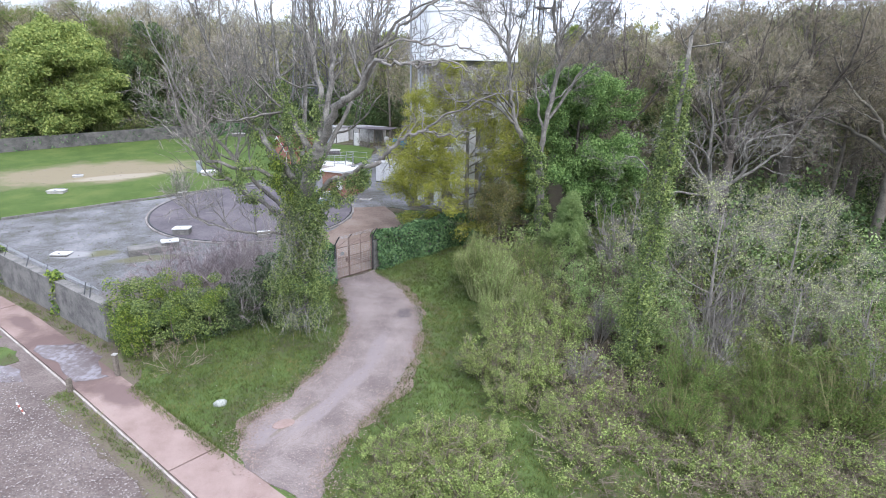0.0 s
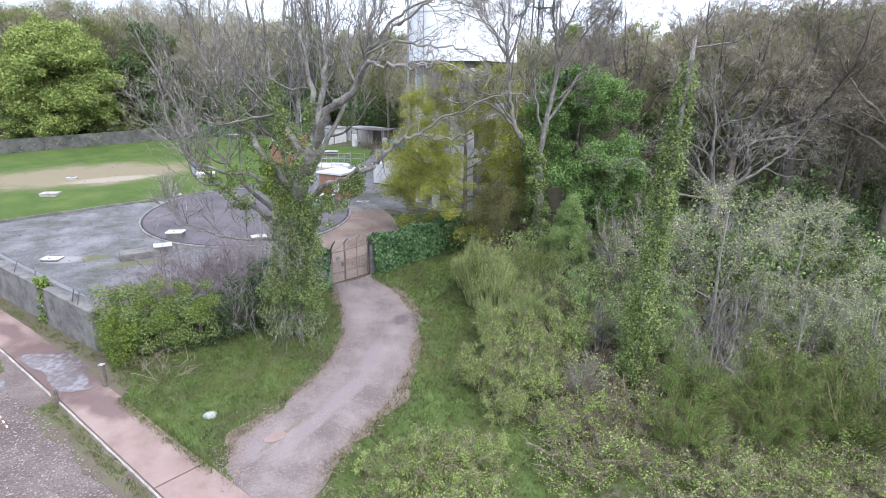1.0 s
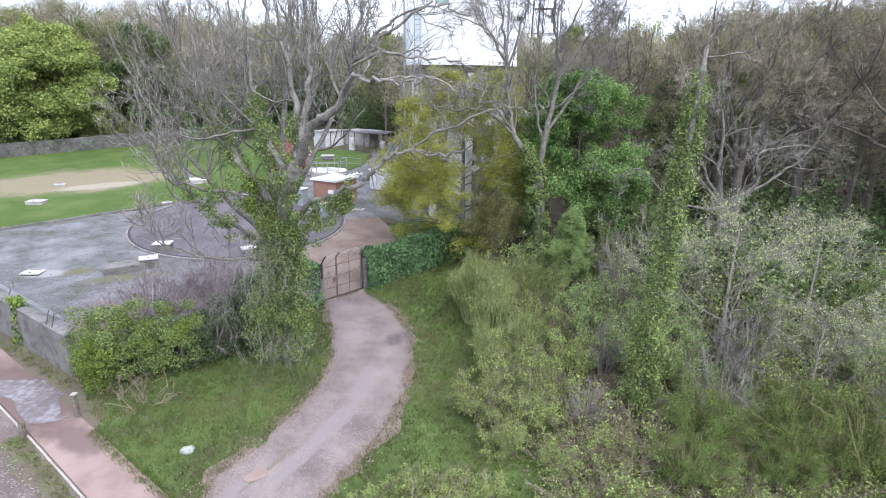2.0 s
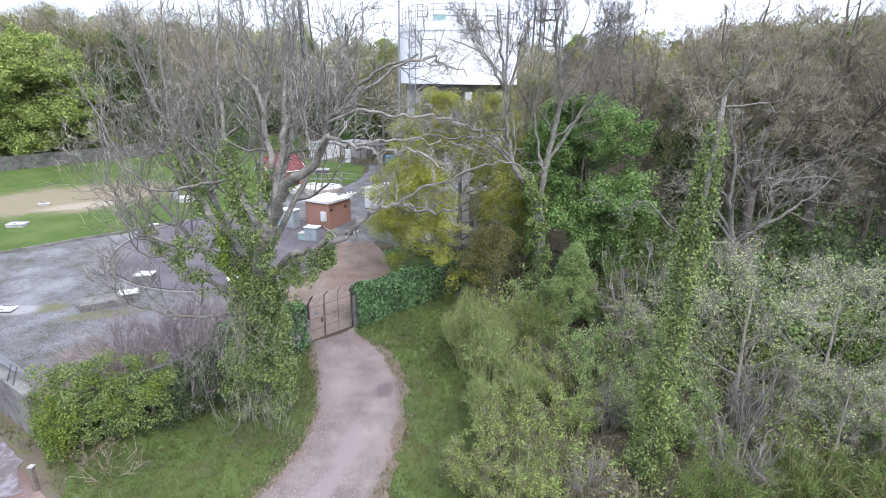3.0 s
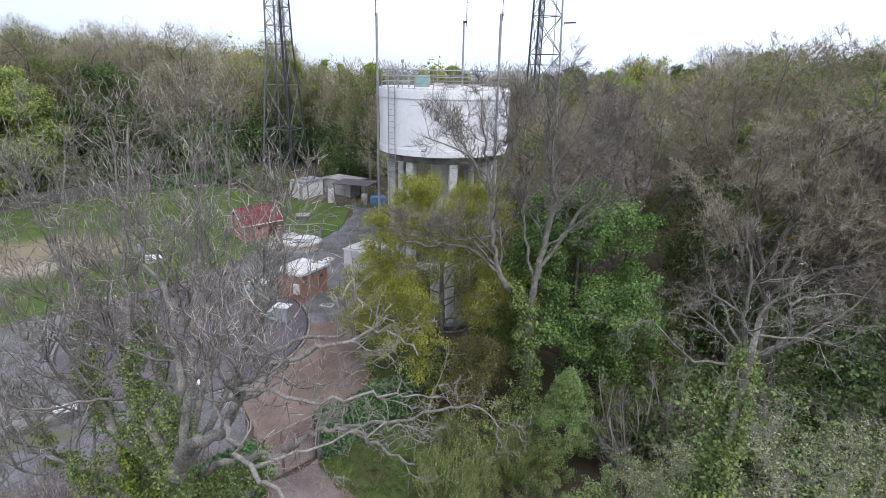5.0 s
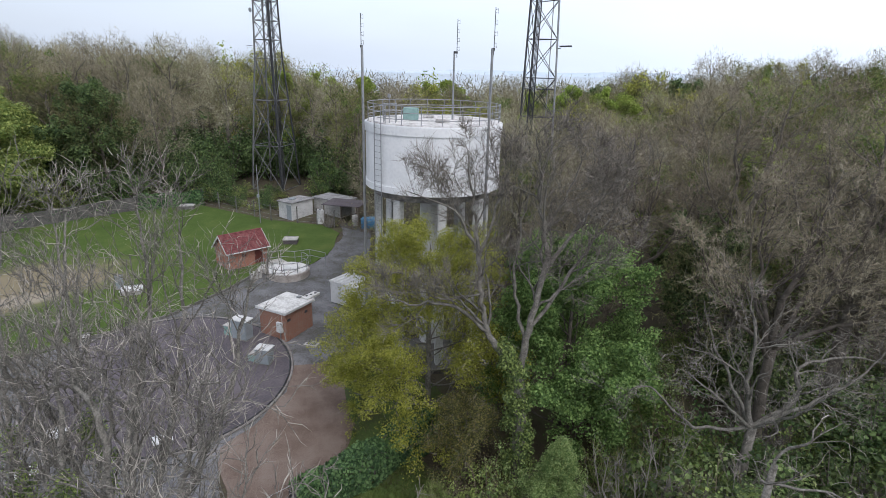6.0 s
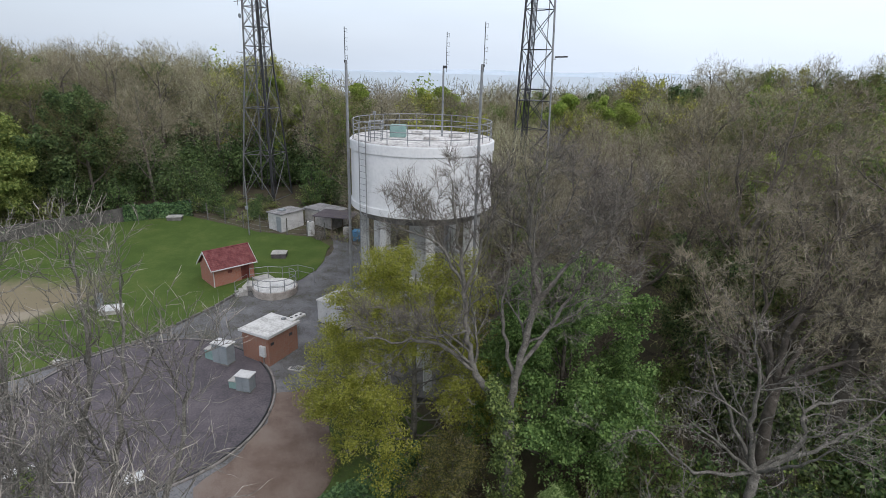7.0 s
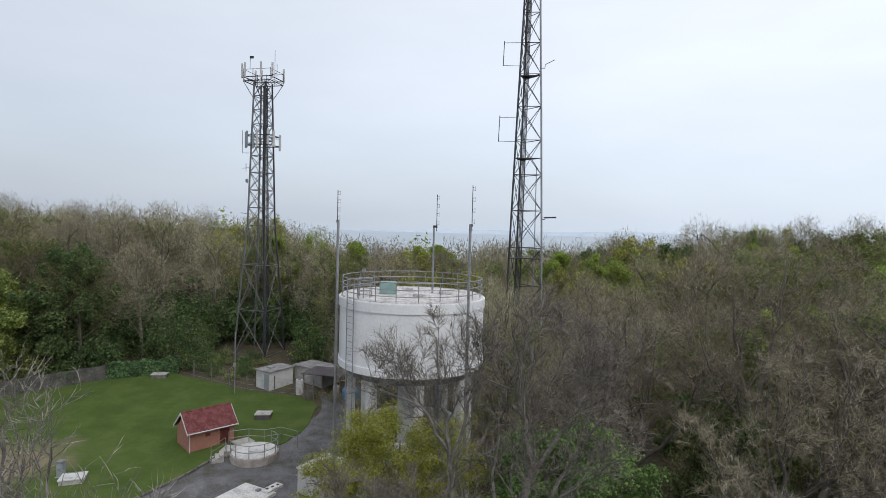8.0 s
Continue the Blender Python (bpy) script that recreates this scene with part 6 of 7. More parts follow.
leaf_part("ivy", t, IVY, "ivy over the lower trunk", column(rng, [(0.1, 0, 0.5), (0.0, 0, 2.6), (-0.1, 0, 4.8), (-0.3, 0, 6.6), (-1.1, 0, 7.7)], [1.1, 0.9, 0.6, 0.4, 0.2], 120), 0.33, 80, 0.085, 32)


def leafy_tree(name, x, y, h, width, label, bark, leafmat, seed, per=40, size=0.13, n_mains=9, low=0.12, clump=0.45, keep=1.0, up=0.5, group="", trunk_r=0.2, squash=0.75, twig=None, thin_top=0.0, thin_side=0.0, cone=False):
    rng = np.random.default_rng(seed)
    t = thing(name, x, y, label=label, category="tree", group=group)
    wood, tips = Acc(), []
    wood.tube([(0, 0, -0.3), (0.05, 0, h * 0.3), (0.0, 0.05, h * 0.62), (0.05, 0, h * 0.92)], [trunk_r, trunk_r * 0.75, trunk_r * 0.45, trunk_r * 0.12], 8)
    cfg = dict(wobble=0.14, lift=0.04, kids=(4, 4), angle=(28, 60), ratio=(0.45, 0.7), tips=3, bare=0.3)
    for i in range(n_mains):
        f = low + (0.95 - low) * (i + 0.5) / n_mains
        a = i * 2.4 + rng.uniform(-0.4, 0.4)
        prof = 1.1 - f if cone else math.sin(math.pi * min(0.97, 0.28 + 0.68 * f)) ** 0.7
        ramify(wood, rng, np.array([0, 0, h * f * 0.92]), np.array([math.cos(a), math.sin(a), up + 0.7 * f]), width / 2 * prof * 0.95, trunk_r * 0.35 * (1.1 - f), 2, cfg, tips)
    part("trunk", wood, bark, t, smooth=True)
    p, _ = tips_arrays(tips)
    if keep < 1:
        p = p[rng.random(len(p)) < keep * (1 - thin_top * np.clip((p[:, 2] / h - 0.45) / 0.35, 0, 1)) * (1 - thin_side * np.clip((p[:, 0] + 1.5) / 3.5, 0, 1))]
    if twig:
        acc = Acc()
        twiggy(acc, rng, tips, 3, 0.45, 0.008, 0, 0.7)
        part("twig_mass", acc, twig, t)
    leaf_part("crown", t, leafmat, "", p + rng.normal(0, 0.12, p.shape), clump * rng.uniform(0.6, 1.3, len(p)), per, size, seed + 1, squash)
    return t


leafy_tree("yellow_lime_tree", 1.0, 39.0, 11.6, 9.4, "open-crowned tree in young yellow-green leaf before the tower", BARK, YELLOWLEAF, 41, 120, 0.058, 42, 0.04, 0.48, 0.88, 0.02, trunk_r=0.2, twig=ASHTWIG, thin_top=0.3, thin_side=0.38)
leafy_tree("green_maple", 8.4, 38.8, 11.4, 8.8, "dense deep-green leafy tree among bare ones", DARKBARK, DEEPGREEN, 43, 84, 0.095, 34, 0.03, 0.5, 1.0, 0.3)
leafy_tree("chestnut_tree", -46.4, 69.2, 11.8, 11.6, "broad chestnut in full fresh leaf behind the wall", DARKBARK, CHESTNUTLEAF, 45, 90, 0.17, 52, 0.05, 0.95, 1.0, 0.3, trunk_r=0.35)
leafy_tree("holly_tree", -39.0, 72.6, 9.0, 6.0, "dark evergreen holly behind the wall", DARKBARK, DULLGREEN, 47, 30, 0.2, 12, 0.06, 0.7, 1.0, 0.4)
leafy_tree("brown_leaved_beech", 3.0, 34.9, 4.6, 3.8, "low beech holding yellow-brown leaves by the wall", DARKBARK, BROWNLEAF, 49, 44, 0.05, 14, 0.06, 0.42, 0.9, 0.4, trunk_r=0.1, twig=BROWNTWIG)
leafy_tree("young_larch", 6.9, 32.0, 5.3, 3.4, "young pale green conical tree in the thicket", DARKBARK, FRESHLEAF, 51, 40, 0.045, 30, 0.03, 0.2, 1.0, 0.35, cone=True, trunk_r=0.07)

# the ivy-clad bare tree in the thicket
t, tips, rng = tree(
    "bare_ash_tree", 7.6, 21.4, "slender dead-topped tree sleeved in ivy in the thicket",
    ([(0, 0, -0.3), (0.1, 0, 3.5), (0.35, -0.2, 8.0), (0.55, -0.4, 12.0), (0.6, -0.4, 13.4)], [0.17, 0.14, 0.11, 0.09, 0.06]),
    [((0.6, -0.4, 12.9), (-0.7, 0.1, 0.5), 1.5, 0.03), ((0.6, -0.4, 13.3), (0.1, 0.1, 1), 1.6, 0.04), ((0.6, -0.4, 13.0), (0.9, -0.05, 0.3), 2.2, 0.035), ((0.58, -0.4, 12.3), (-0.8, -0.3, -0.3), 1.3, 0.025), ((0.58, -0.4, 11.6), (0.8, -0.2, 0.1), 1.6, 0.025)],
    dict(CROWN, angle=(28, 65), lift=0.02, kids=(3, 3), wobble=0.26, thin=0.008), BARK, PALETWIG, 61, 2, 1, 0.3, 0.006, 0.6)
leaf_part("ivy", t, IVY, "narrow sleeve of ivy on the trunk", column(rng, [(0, 0, 0.3), (0.1, 0, 3.5), (0.35, -0.1, 8.0), (0.58, -0.2, 12.2)], [0.75, 0.65, 0.48, 0.2], 340), 0.28, 75, 0.06, 62, 1.2)


# ---- ivy, hedge and shrubs ----
def ivy_on(name, p, q, h, th, n, size, mat, label, seed, lift=0.0):
    """Clipped ivy over a wall: one coat of leaves on both faces and the top."""
    rng = np.random.default_rng(seed)
    (x0, y0), (x1, y1) = p, q
    d = math.dist(p, q)
    ux, uy = (x1 - x0) / d, (y1 - y0) / d
    s, v, f = rng.random(n) * d, rng.random(n), rng.random(n)
    side = np.where(f < 0.45, -1.0, np.where(f < 0.7, 1.0, 0.0))
    bulge = th * (0.85 + 0.3 * np.sin(s * 1.9) * np.cos(v * 4) + rng.normal(0, 0.1, n))
    off = np.where(side == 0, rng.uniform(-1, 1, n) * th, side * bulge)
    zz = np.where(side == 0, h + rng.normal(0, 0.05, n) + 0.12 * np.sin(s * 2.3), v * h * 1.02) + lift
    x, y = x0 + ux * s - uy * off, y0 + uy * s + ux * off
    g = np.array([gz(a, b) for a, b in zip(x, y)])
    pos = np.stack([x, y, g + zz], 1)
    out = np.stack([-uy * side, ux * side, np.where(side == 0, 1.0, 0.25)], 1)
    acc = Acc()
    leaf_quads(acc, rng, pos, out, size, 0, 1.3, 0.5)
    return tagged(new(name, acc.mesh(name, [mat])), label, "ivy", kind="stuff")


ivy_on("ivy_cover", (-4.5, 31.85), (1.4, 37.8), 2.05, 0.42, 11000, 0.13, HEDGE, "dense dark green ivy clipped over the boundary wall", 71)
ivy_on("ivy_cover", (-9.6, 27.1), (-6.6, 29.8), 2.1, 0.45, 5000, 0.13, HEDGE, "dark ivy over the wall beside the gate post", 72)
ivy_on("ivy_cover", (-18.2, 24.45), (-18.9, 24.9), 1.9, 0.26, 500, 0.12, LAUREL, "strand of ivy hanging down the concrete wall", 73)
ivy_on("ivy_cover", (-23.2, 27.5), (-25.6, 29.0), 1.9, 0.28, 1500, 0.12, IVY, "ivy creeping over the concrete wall", 74)
ivy_on("ivy_cover", (-33.2, 73.8), (-27.0, 76.9), 1.5, 0.5, 2600, 0.2, HEDGE, "low dark hedge behind the lawn", 75)
ivy_on("ivy_cover", (-52, 55.2), (-34, 73.0), 1.3, 0.2, 1500, 0.2, HEDGE, "patches of ivy on the back wall", 76)


def laurel_bank():
    """The big bright-leaved shrub on the corner of the wall."""
    rng = np.random.default_rng(81)
    t = thing("ivy_shrub", -11.8, 23.2, label="big rounded ivy shrub with bright yellow-green tips on the wall corner", category="shrub")
    cs, rs, us, hs = [], [], [], []
    for i in range(270):
        s = rng.random()
        x, y = -14.5 + 6.6 * s, 22.1 + 4.4 * s
        o, h = rng.uniform(-0.5, 1.75), rng.uniform(0.15, 2.35)
        cs.append((x + 0.6 * o + 11.8, y - 0.75 * o - 23.2, gz(x, y) - gz(-11.8, 23.2) + h * (1.05 - 0.2 * o)))
        rs.append(rng.uniform(0.26, 0.46))
        us.append(s)
        hs.append(h)
    stems = Acc()
    for c in cs[::5]:
        stems.tube([(c[0] * 0.9, c[1] * 0.9 + 0.3, -0.2), (c[0] * 0.95, c[1], c[2] * 0.6), c], [0.04, 0.03, 0.01], 5)
    part("stem_tangle", stems, DARKBARK, t)
    cs, rs, us, hs = np.array(cs), np.array(rs), np.array(us), np.array(hs)
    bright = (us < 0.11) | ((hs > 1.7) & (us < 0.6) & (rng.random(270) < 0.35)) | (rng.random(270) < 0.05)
    # low and far-end clumps get the leaf colour with shade mixed in
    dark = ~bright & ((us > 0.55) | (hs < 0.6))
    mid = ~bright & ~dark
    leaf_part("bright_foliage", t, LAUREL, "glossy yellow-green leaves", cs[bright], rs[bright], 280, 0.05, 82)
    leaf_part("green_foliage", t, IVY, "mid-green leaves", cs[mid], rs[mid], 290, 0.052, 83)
    leaf_part("dark_foliage", t, DARKIVY, "leaves coloured darker to hold the shrub's shade", cs[dark], rs[dark], 230, 0.055, 84)
    hang = Acc()
    k = 110
    pos = np.stack([rng.normal(2.6, 0.55, k), rng.normal(0.9, 0.4, k), rng.uniform(1.6, 3.0, k)], 1)
    spikes(hang, rng, pos, np.stack([rng.normal(0, 0.45, k), rng.normal(-0.5, 0.3, k), -np.ones(k)], 1), 1.1, 0.008, 0, 0.5)
    part("dead_growth", hang, GREYSTEM, t, "pale dead stems drooping over the leaves")
    return t


laurel_bank()


def shrub(name, x, y, h, w, label, leafmat, stemmat, seed, clump_n=40, per=45, size=0.08, clump=0.28, stems=26, twigs=300, upright=0.5, category="shrub", group="thicket", long=1.5, squash=0.8):
    """A shrub: a fan of stems from the ground, fine twigs, and leaves in clumps at their ends."""
    rng = np.random.default_rng(seed)
    t = thing(name, x, y, label=label, category=category, group=group)
    wood = Acc()
    ends, ways = [], []
    for i in range(stems):
        a = rng.random() * 2 * math.pi
        r = w / 2 * math.sqrt(rng.random())
        f = rng.uniform(0.55, 1.0) * math.sqrt(max(0.05, 1 - 0.75 * (2 * r / w) ** 2))
        end = np.array([r * math.cos(a), r * math.sin(a), h * f])
        root = end * np.array([0.25, 0.25, 0]) + np.array([0, 0, -0.15])
        mid = root * 0.4 + end * 0.6 + np.array([0, 0, h * 0.1 * upright]) + rng.normal(0, 0.06 * w, 3)
        pts = np.array([root, root * 0.7 + mid * 0.3 + rng.normal(0, 0.02 * w, 3), mid, end])
        wood.tube(pts, np.array([0.022, 0.018, 0.012, 0.004]) * (0.6 + h / 4), 4, 0, cap=False)
        for s in rng.uniform(0.35, 1.0, 5):
            q = s * 3
            j = min(int(q), 2)
            ends.append(pts[j] + (pts[j + 1] - pts[j]) * (q - j))
            ways.append(unit(pts[j + 1] - pts[j]))
    ends, ways = np.array(ends), np.array(ways)
    fine = Acc() if twigs > 3000 else wood
    if twigs:
        k = rng.integers(0, len(ends), twigs)
        spikes(fine, rng, ends[k], ways[k] + rng.normal(0, 0.7, (twigs, 3)) + np.array([0, 0, 0.15 * upright]), min(h * 0.22, 0.5), 0.005 + 0.0006 * h, 0, 0.4)
    part("stem_tangle", wood, stemmat, t)
    if fine is not wood:
        part("twig_mass", fine, stemmat, t)
    if leafmat:
        k = rng.integers(0, len(ends), clump_n)
        c = ends[k] + rng.normal(0, clump * 0.6, (clump_n, 3))
        c[:, 2] = np.maximum(c[:, 2], 0.12)
        leaf_part("foliage", t, leafmat, "", c, clump * rng.uniform(0.6, 1.3, clump_n), per, size, seed + 500, squash, long, 0.7)
    return t


def at(x, y, rz=0.0, s=1.0, sz=None):
    return pose(x, y, gz(x, y) - 0.03, 0, 0, rz) @ Matrix.Diagonal((s, s, sz or s, 1))


# the bramble mound in the foreground and its like
bramble = shrub("bramble", -0.4, 15.3, 1.5, 4.2, "tangled grey-green bramble mound with brown dead stems", BRAMBLELEAF, DEADSTEM, 91, 460, 34, 0.044, 0.2, 90, 2200, 0.2, "bramble")
bramble2 = shrub("bramble", 5.5, 18.4, 1.1, 3.4, "low bramble with dead brown stems in the thicket", BRAMBLELEAF, DEADSTEM, 92, 110, 26, 0.046, 0.22, 50, 1400, 0.2, "bramble")
brown = shrub("dead_bracken", 7.6, 18.2, 0.8, 3.4, "mat of dead brown stems and sparse leaves", BRAMBLELEAF, DEADSTEM, 93, 20, 24, 0.05, 0.3, 50, 1300, 0.1, "bracken")
willow = shrub("willow_bush", 1.5, 28.2, 4.0, 2.8, "upright yellow-green willow bush beside the track", WILLOWLEAF, WILLOWTWIG, 94, 230, 14, 0.036, 0.13, 110, 2000, 1.6, long=3.2, squash=2.6)
fresh = shrub("hawthorn", 8.3, 24.6, 3.4, 3.2, "hawthorn bush in bright new leaf", FRESHLEAF, DEADSTEM, 95, 200, 34, 0.058, 0.24, 34, 700, 0.8)
olive = shrub("olive_green_bush", 9.3, 19.6, 3.2, 3.6, "soft olive-green bush covered in tiny leaves", OLIVELEAF, OLIVETWIG, 96, 480, 32, 0.036, 0.22, 60, 700, 0.6)
blossom = leafy_tree("blossom_tree", 12.0, 24.6, 7.2, 7.4, "spreading grey-twigged tree in cream blossom", GREYSTEM, BLOSSOM, 97, 9, 0.052, 15, 0.12, 0.24, 0.55, 0.25, group="thicket", trunk_r=0.11, twig=GREYSTEM)
greybush = shrub("bare_grey_bush", 10.6, 21.0, 3.6, 3.0, "leafless pale grey bush", None, GREYSTEM, 98, 0, 0, 0, 0, 34, 1100, 0.8)
bare = shrub("bare_shrub", -11.2, 20.7, 1.3, 3.6, "sprawling leafless shrub of brown arching stems", None, DEADSTEM, 90, 0, 0, 0, 0, 22, 320, 0.2, group="bare shrubs")
mauve = shrub("bare_mauve_bush", -11.0, 27.4, 3.4, 6.4, "wide leafless bush of fine mauve-brown twigs inside the wall", None, MAUVETWIG, 110, 0, 0, 0, 0, 90, 5200, 0.3, group="bare shrubs")
mixed = shrub("thicket_bush", 2.6, 22.6, 2.2, 2.8, "grey-green bush with small new leaves", BRAMBLELEAF, DEADSTEM, 99, 270, 28, 0.046, 0.2, 46, 1000, 0.6)

far_olive = shrub("olive_green_bush", 27.0, 40.0, 3.2, 3.6, "soft olive-green bush at the foot of the woods", OLIVELEAF, OLIVETWIG, 106, 120, 24, 0.07, 0.4, 26, 260, 0.7)
far_fresh = shrub("hawthorn", 24.0, 38.0, 3.4, 3.2, "hawthorn in new leaf at the foot of the woods", FRESHLEAF, DEADSTEM, 107, 100, 24, 0.075, 0.36, 22, 180, 0.8)
# dark leaf mass for the underwood, also standing in for canopy shade
far_dark = shrub("holly_bush", -40.0, 77.0, 3.2, 3.4, "dark-leaved bush added as greenery and shade under the trees", DULLGREEN, DARKBARK, 108, 120, 20, 0.1, 0.42, 20, 100, 0.7)
far_mixed = shrub("thicket_bush", 22.0, 34.0, 2.4, 3.0, "grey-green bush under the bare trees", BRAMBLELEAF, DEADSTEM, 109, 90, 22, 0.07, 0.36, 24, 260, 0.6)
# (source, x, y, turn, size)
PLANTED = [
    (bramble, 0.9, 14.0, 80, 0.9), (bramble, -1.8, 14.2, 200, 0.7), (bramble, 1.0, 16.3, 140, 0.75), (bramble, -1.6, 15.9, 300, 0.65),
    (willow, 2.4, 26.6, 70, 0.9), (willow, 0.9, 30.3, 140, 0.6), (willow, 2.9, 29.4, 210, 0.7), (willow, 1.9, 24.4, 300, 0.6), (willow, 3.6, 25.0, 30, 0.7), (willow, 1.6, 32.6, 250, 0.6),
    (mixed, 1.5, 20.8, 60, 0.9), (mixed, 3.2, 20.3, 130, 0.95), (mixed, 2.9, 24.0, 220, 1.0), (mixed, 4.3, 22.2, 310, 1.1), (mixed, 4.8, 26.6, 45, 1.2), (mixed, 2.2, 18.9, 160, 0.7), (mixed, 4.0, 18.0, 15, 0.6), (mixed, 5.6, 24.4, 95, 1.0),
    (fresh, 6.6, 26.6, 50, 1.0), (fresh, 3.4, 21.4, 100, 0.5), (fresh, 9.9, 23.4, 190, 0.9), (fresh, 5.5, 28.4, 260, 0.8), (fresh, 8.6, 28.0, 330, 1.2), (fresh, 11.2, 28.6, 20, 1.3), (fresh, 16.0, 21.5, 75, 1.1), (fresh, 15.0, 25.0, 75, 1.2), (fresh, 18.5, 24.0, 175, 1.3), (fresh, 20.5, 28.0, 275, 1.3),
    (mixed, 3.0, 31.6, 20, 1.1), (far_mixed, 3.9, 33.2, 90, 1.2), (far_fresh, 4.8, 33.4, 140, 1.0), (brown, 2.2, 33.8, 0, 1.0), (mixed, 5.0, 31.6, 240, 1.1), (brown, 3.6, 35.4, 100, 1.2),
    (brown, 4.6, 17.4, 20, 1.3), (brown, 6.0, 17.0, 120, 1.35), (brown, 5.4, 19.2, 200, 1.4), (brown, 7.2, 19.6, 280, 1.4), (brown, 4.9, 21.0, 330, 1.4), (brown, 6.6, 21.2, 80, 1.5),
    (olive, 8.2, 17.6, 60, 0.8), (olive, 12.6, 20.6, 120, 0.9), (olive, 14.6, 18.2, 180, 1.2), (greybush, 16.6, 19.6, 240, 1.2), (mixed, 13.6, 22.6, 300, 1.2), (mixed, 17.5, 22.0, 10, 1.4), (olive, 11.0, 17.6, 40, 0.7), (olive, 19.5, 25.5, 100, 1.3), (olive, 4.6, 30.5, 80, 0.9), (olive, 9.8, 33.0, 140, 1.3), (olive, 12.4, 33.5, 220, 1.4),
    (blossom, 9.6, 25.6, 230, 0.75), (blossom, 16.4, 26.0, 120, 0.9), (blossom, 14.2, 21.6, 40, 0.62), (blossom, 17.2, 21.8, 300, 0.7),
    (greybush, 6.9, 24.2, 90, 0.8), (greybush, 12.0, 23.6, 40, 1.1), (greybush, 13.4, 24.6, 150, 1.2), (greybush, 5.4, 20.6, 200, 0.6), (greybush, 16.0, 23.0, 300, 1.2), (mauve, -13.6, 26.6, 140, 0.95), (mauve, -9.2, 29.0, 200, 1.0), (mauve, -12.4, 29.8, 290, 0.8), (mauve, -10.0, 25.4, 30, 0.7),  (bare, -12.4, 21.3, 60, 0.8),
]
PLANTED += [(s, x, y, 53 * i, 0.9 + 0.05 * (i % 5)) for i, (s, x, y) in enumerate(((brown, 9.6, 15.4), (bramble2, 10.8, 16.4), (brown, 11.6, 15.2), (bramble2, 12.6, 16.8), (brown, 13.2, 15.6), (olive, 12.2, 18.4), (bramble2, 9.9, 17.2), (brown, 11.4, 17.6), (brown, 14.2, 16.8), (bramble2, 8.8, 16.2), (brown, 10.4, 14.6), (bramble2, 13.6, 14.6)))]
PLANTED += [(brown, -10.4, 71.9, 0, 0.8), (brown, -8.4, 71.3, 80, 0.9), (bare, -9.4, 71.6, 30, 1.3), (bare, -7.0, 70.6, 120, 1.4), (brown, -6.2, 70.2, 200, 0.9), (greybush, -11.0, 70.9, 60, 0.6)]
# scrub added behind the fence to darken ground that lies in shade
scrub = np.random.default_rng(111)
for i in range(70):
    x, y = scrub.uniform(-28, -17.6), scrub.uniform(74.0, 84)
    if y > 77.0 - 0.45 * (x + 25):
        PLANTED.append(((far_dark, far_mixed, brown)[i % 3], x, y, 40 * i, scrub.uniform(0.35, 0.6)))
for source, x, y, rz, s in PLANTED:
    copy_thing(source, at(x, y, rz, s))
rng = np.random.default_rng(100)
for i in range(95):
    x, y = rng.uniform(3.2, 19), rng.uniform(12.5, 24)
    if x < 3.6 + 0.5 * max(0, 17 - y) or x > y * 1.05:
        continue
    copy_thing((bramble2, brown, brown, brown)[i % 4], at(x, y, rng.uniform(0, 360), rng.uniform(0.6, 1.05), rng.uniform(0.5, 1.0)))
for i in range(120):
    x, y = rng.uniform(6, 38), rng.uniform(24, 46)
    if x < 9 + 0.2 * (y - 30) or x > y * 0.95 or math.hypot(x - 8.9, y - 39) < 2.5:
        continue
    copy_thing((far_mixed, far_dark, far_olive, far_dark, greybush, far_dark, far_fresh)[i % 7], at(x, y, rng.uniform(0, 360), rng.uniform(1.0, 1.9)))
for i in range(170):
    s = i / 170
    x, y = ((-54 + 21 * s * 2, 56 + 19.5 * s * 2) if s < 0.5 else (-31 + 62 * (s - 0.5), 80 + 3 * math.sin(9 * s)))
    x, y = x - rng.uniform(0.5, 6) * (s < 0.5), y + rng.uniform(1, 9)
    if math.hypot(x + 21.0, y - 84.5) > 6.5 and not (-20 < x < -3 and y < 82):
        copy_thing((far_dark, far_dark, far_olive, far_dark, far_dark, far_mixed, far_dark)[i % 7], at(x, y, rng.uniform(0, 360), rng.uniform(0.9, 2.0)))


# extra dark bushes inside the woods, added to imitate shade below the crowns
for i in range(150):
    s = rng.random()
    x, y = (-60 + 34 * s, 62 + 26 * s) if i % 2 else (-26 + 36 * s, 88)
    x, y = x + rng.uniform(-7, 2), y + rng.uniform(0, 14)
    if y > 78 + 0.4 * (x + 28) and math.hypot(x + 21.0, y - 84.5) > 6.0 and not (x < -42 and y < 76):
        copy_thing(far_dark, at(x, y, rng.uniform(0, 360), rng.uniform(1.5, 2.6)))

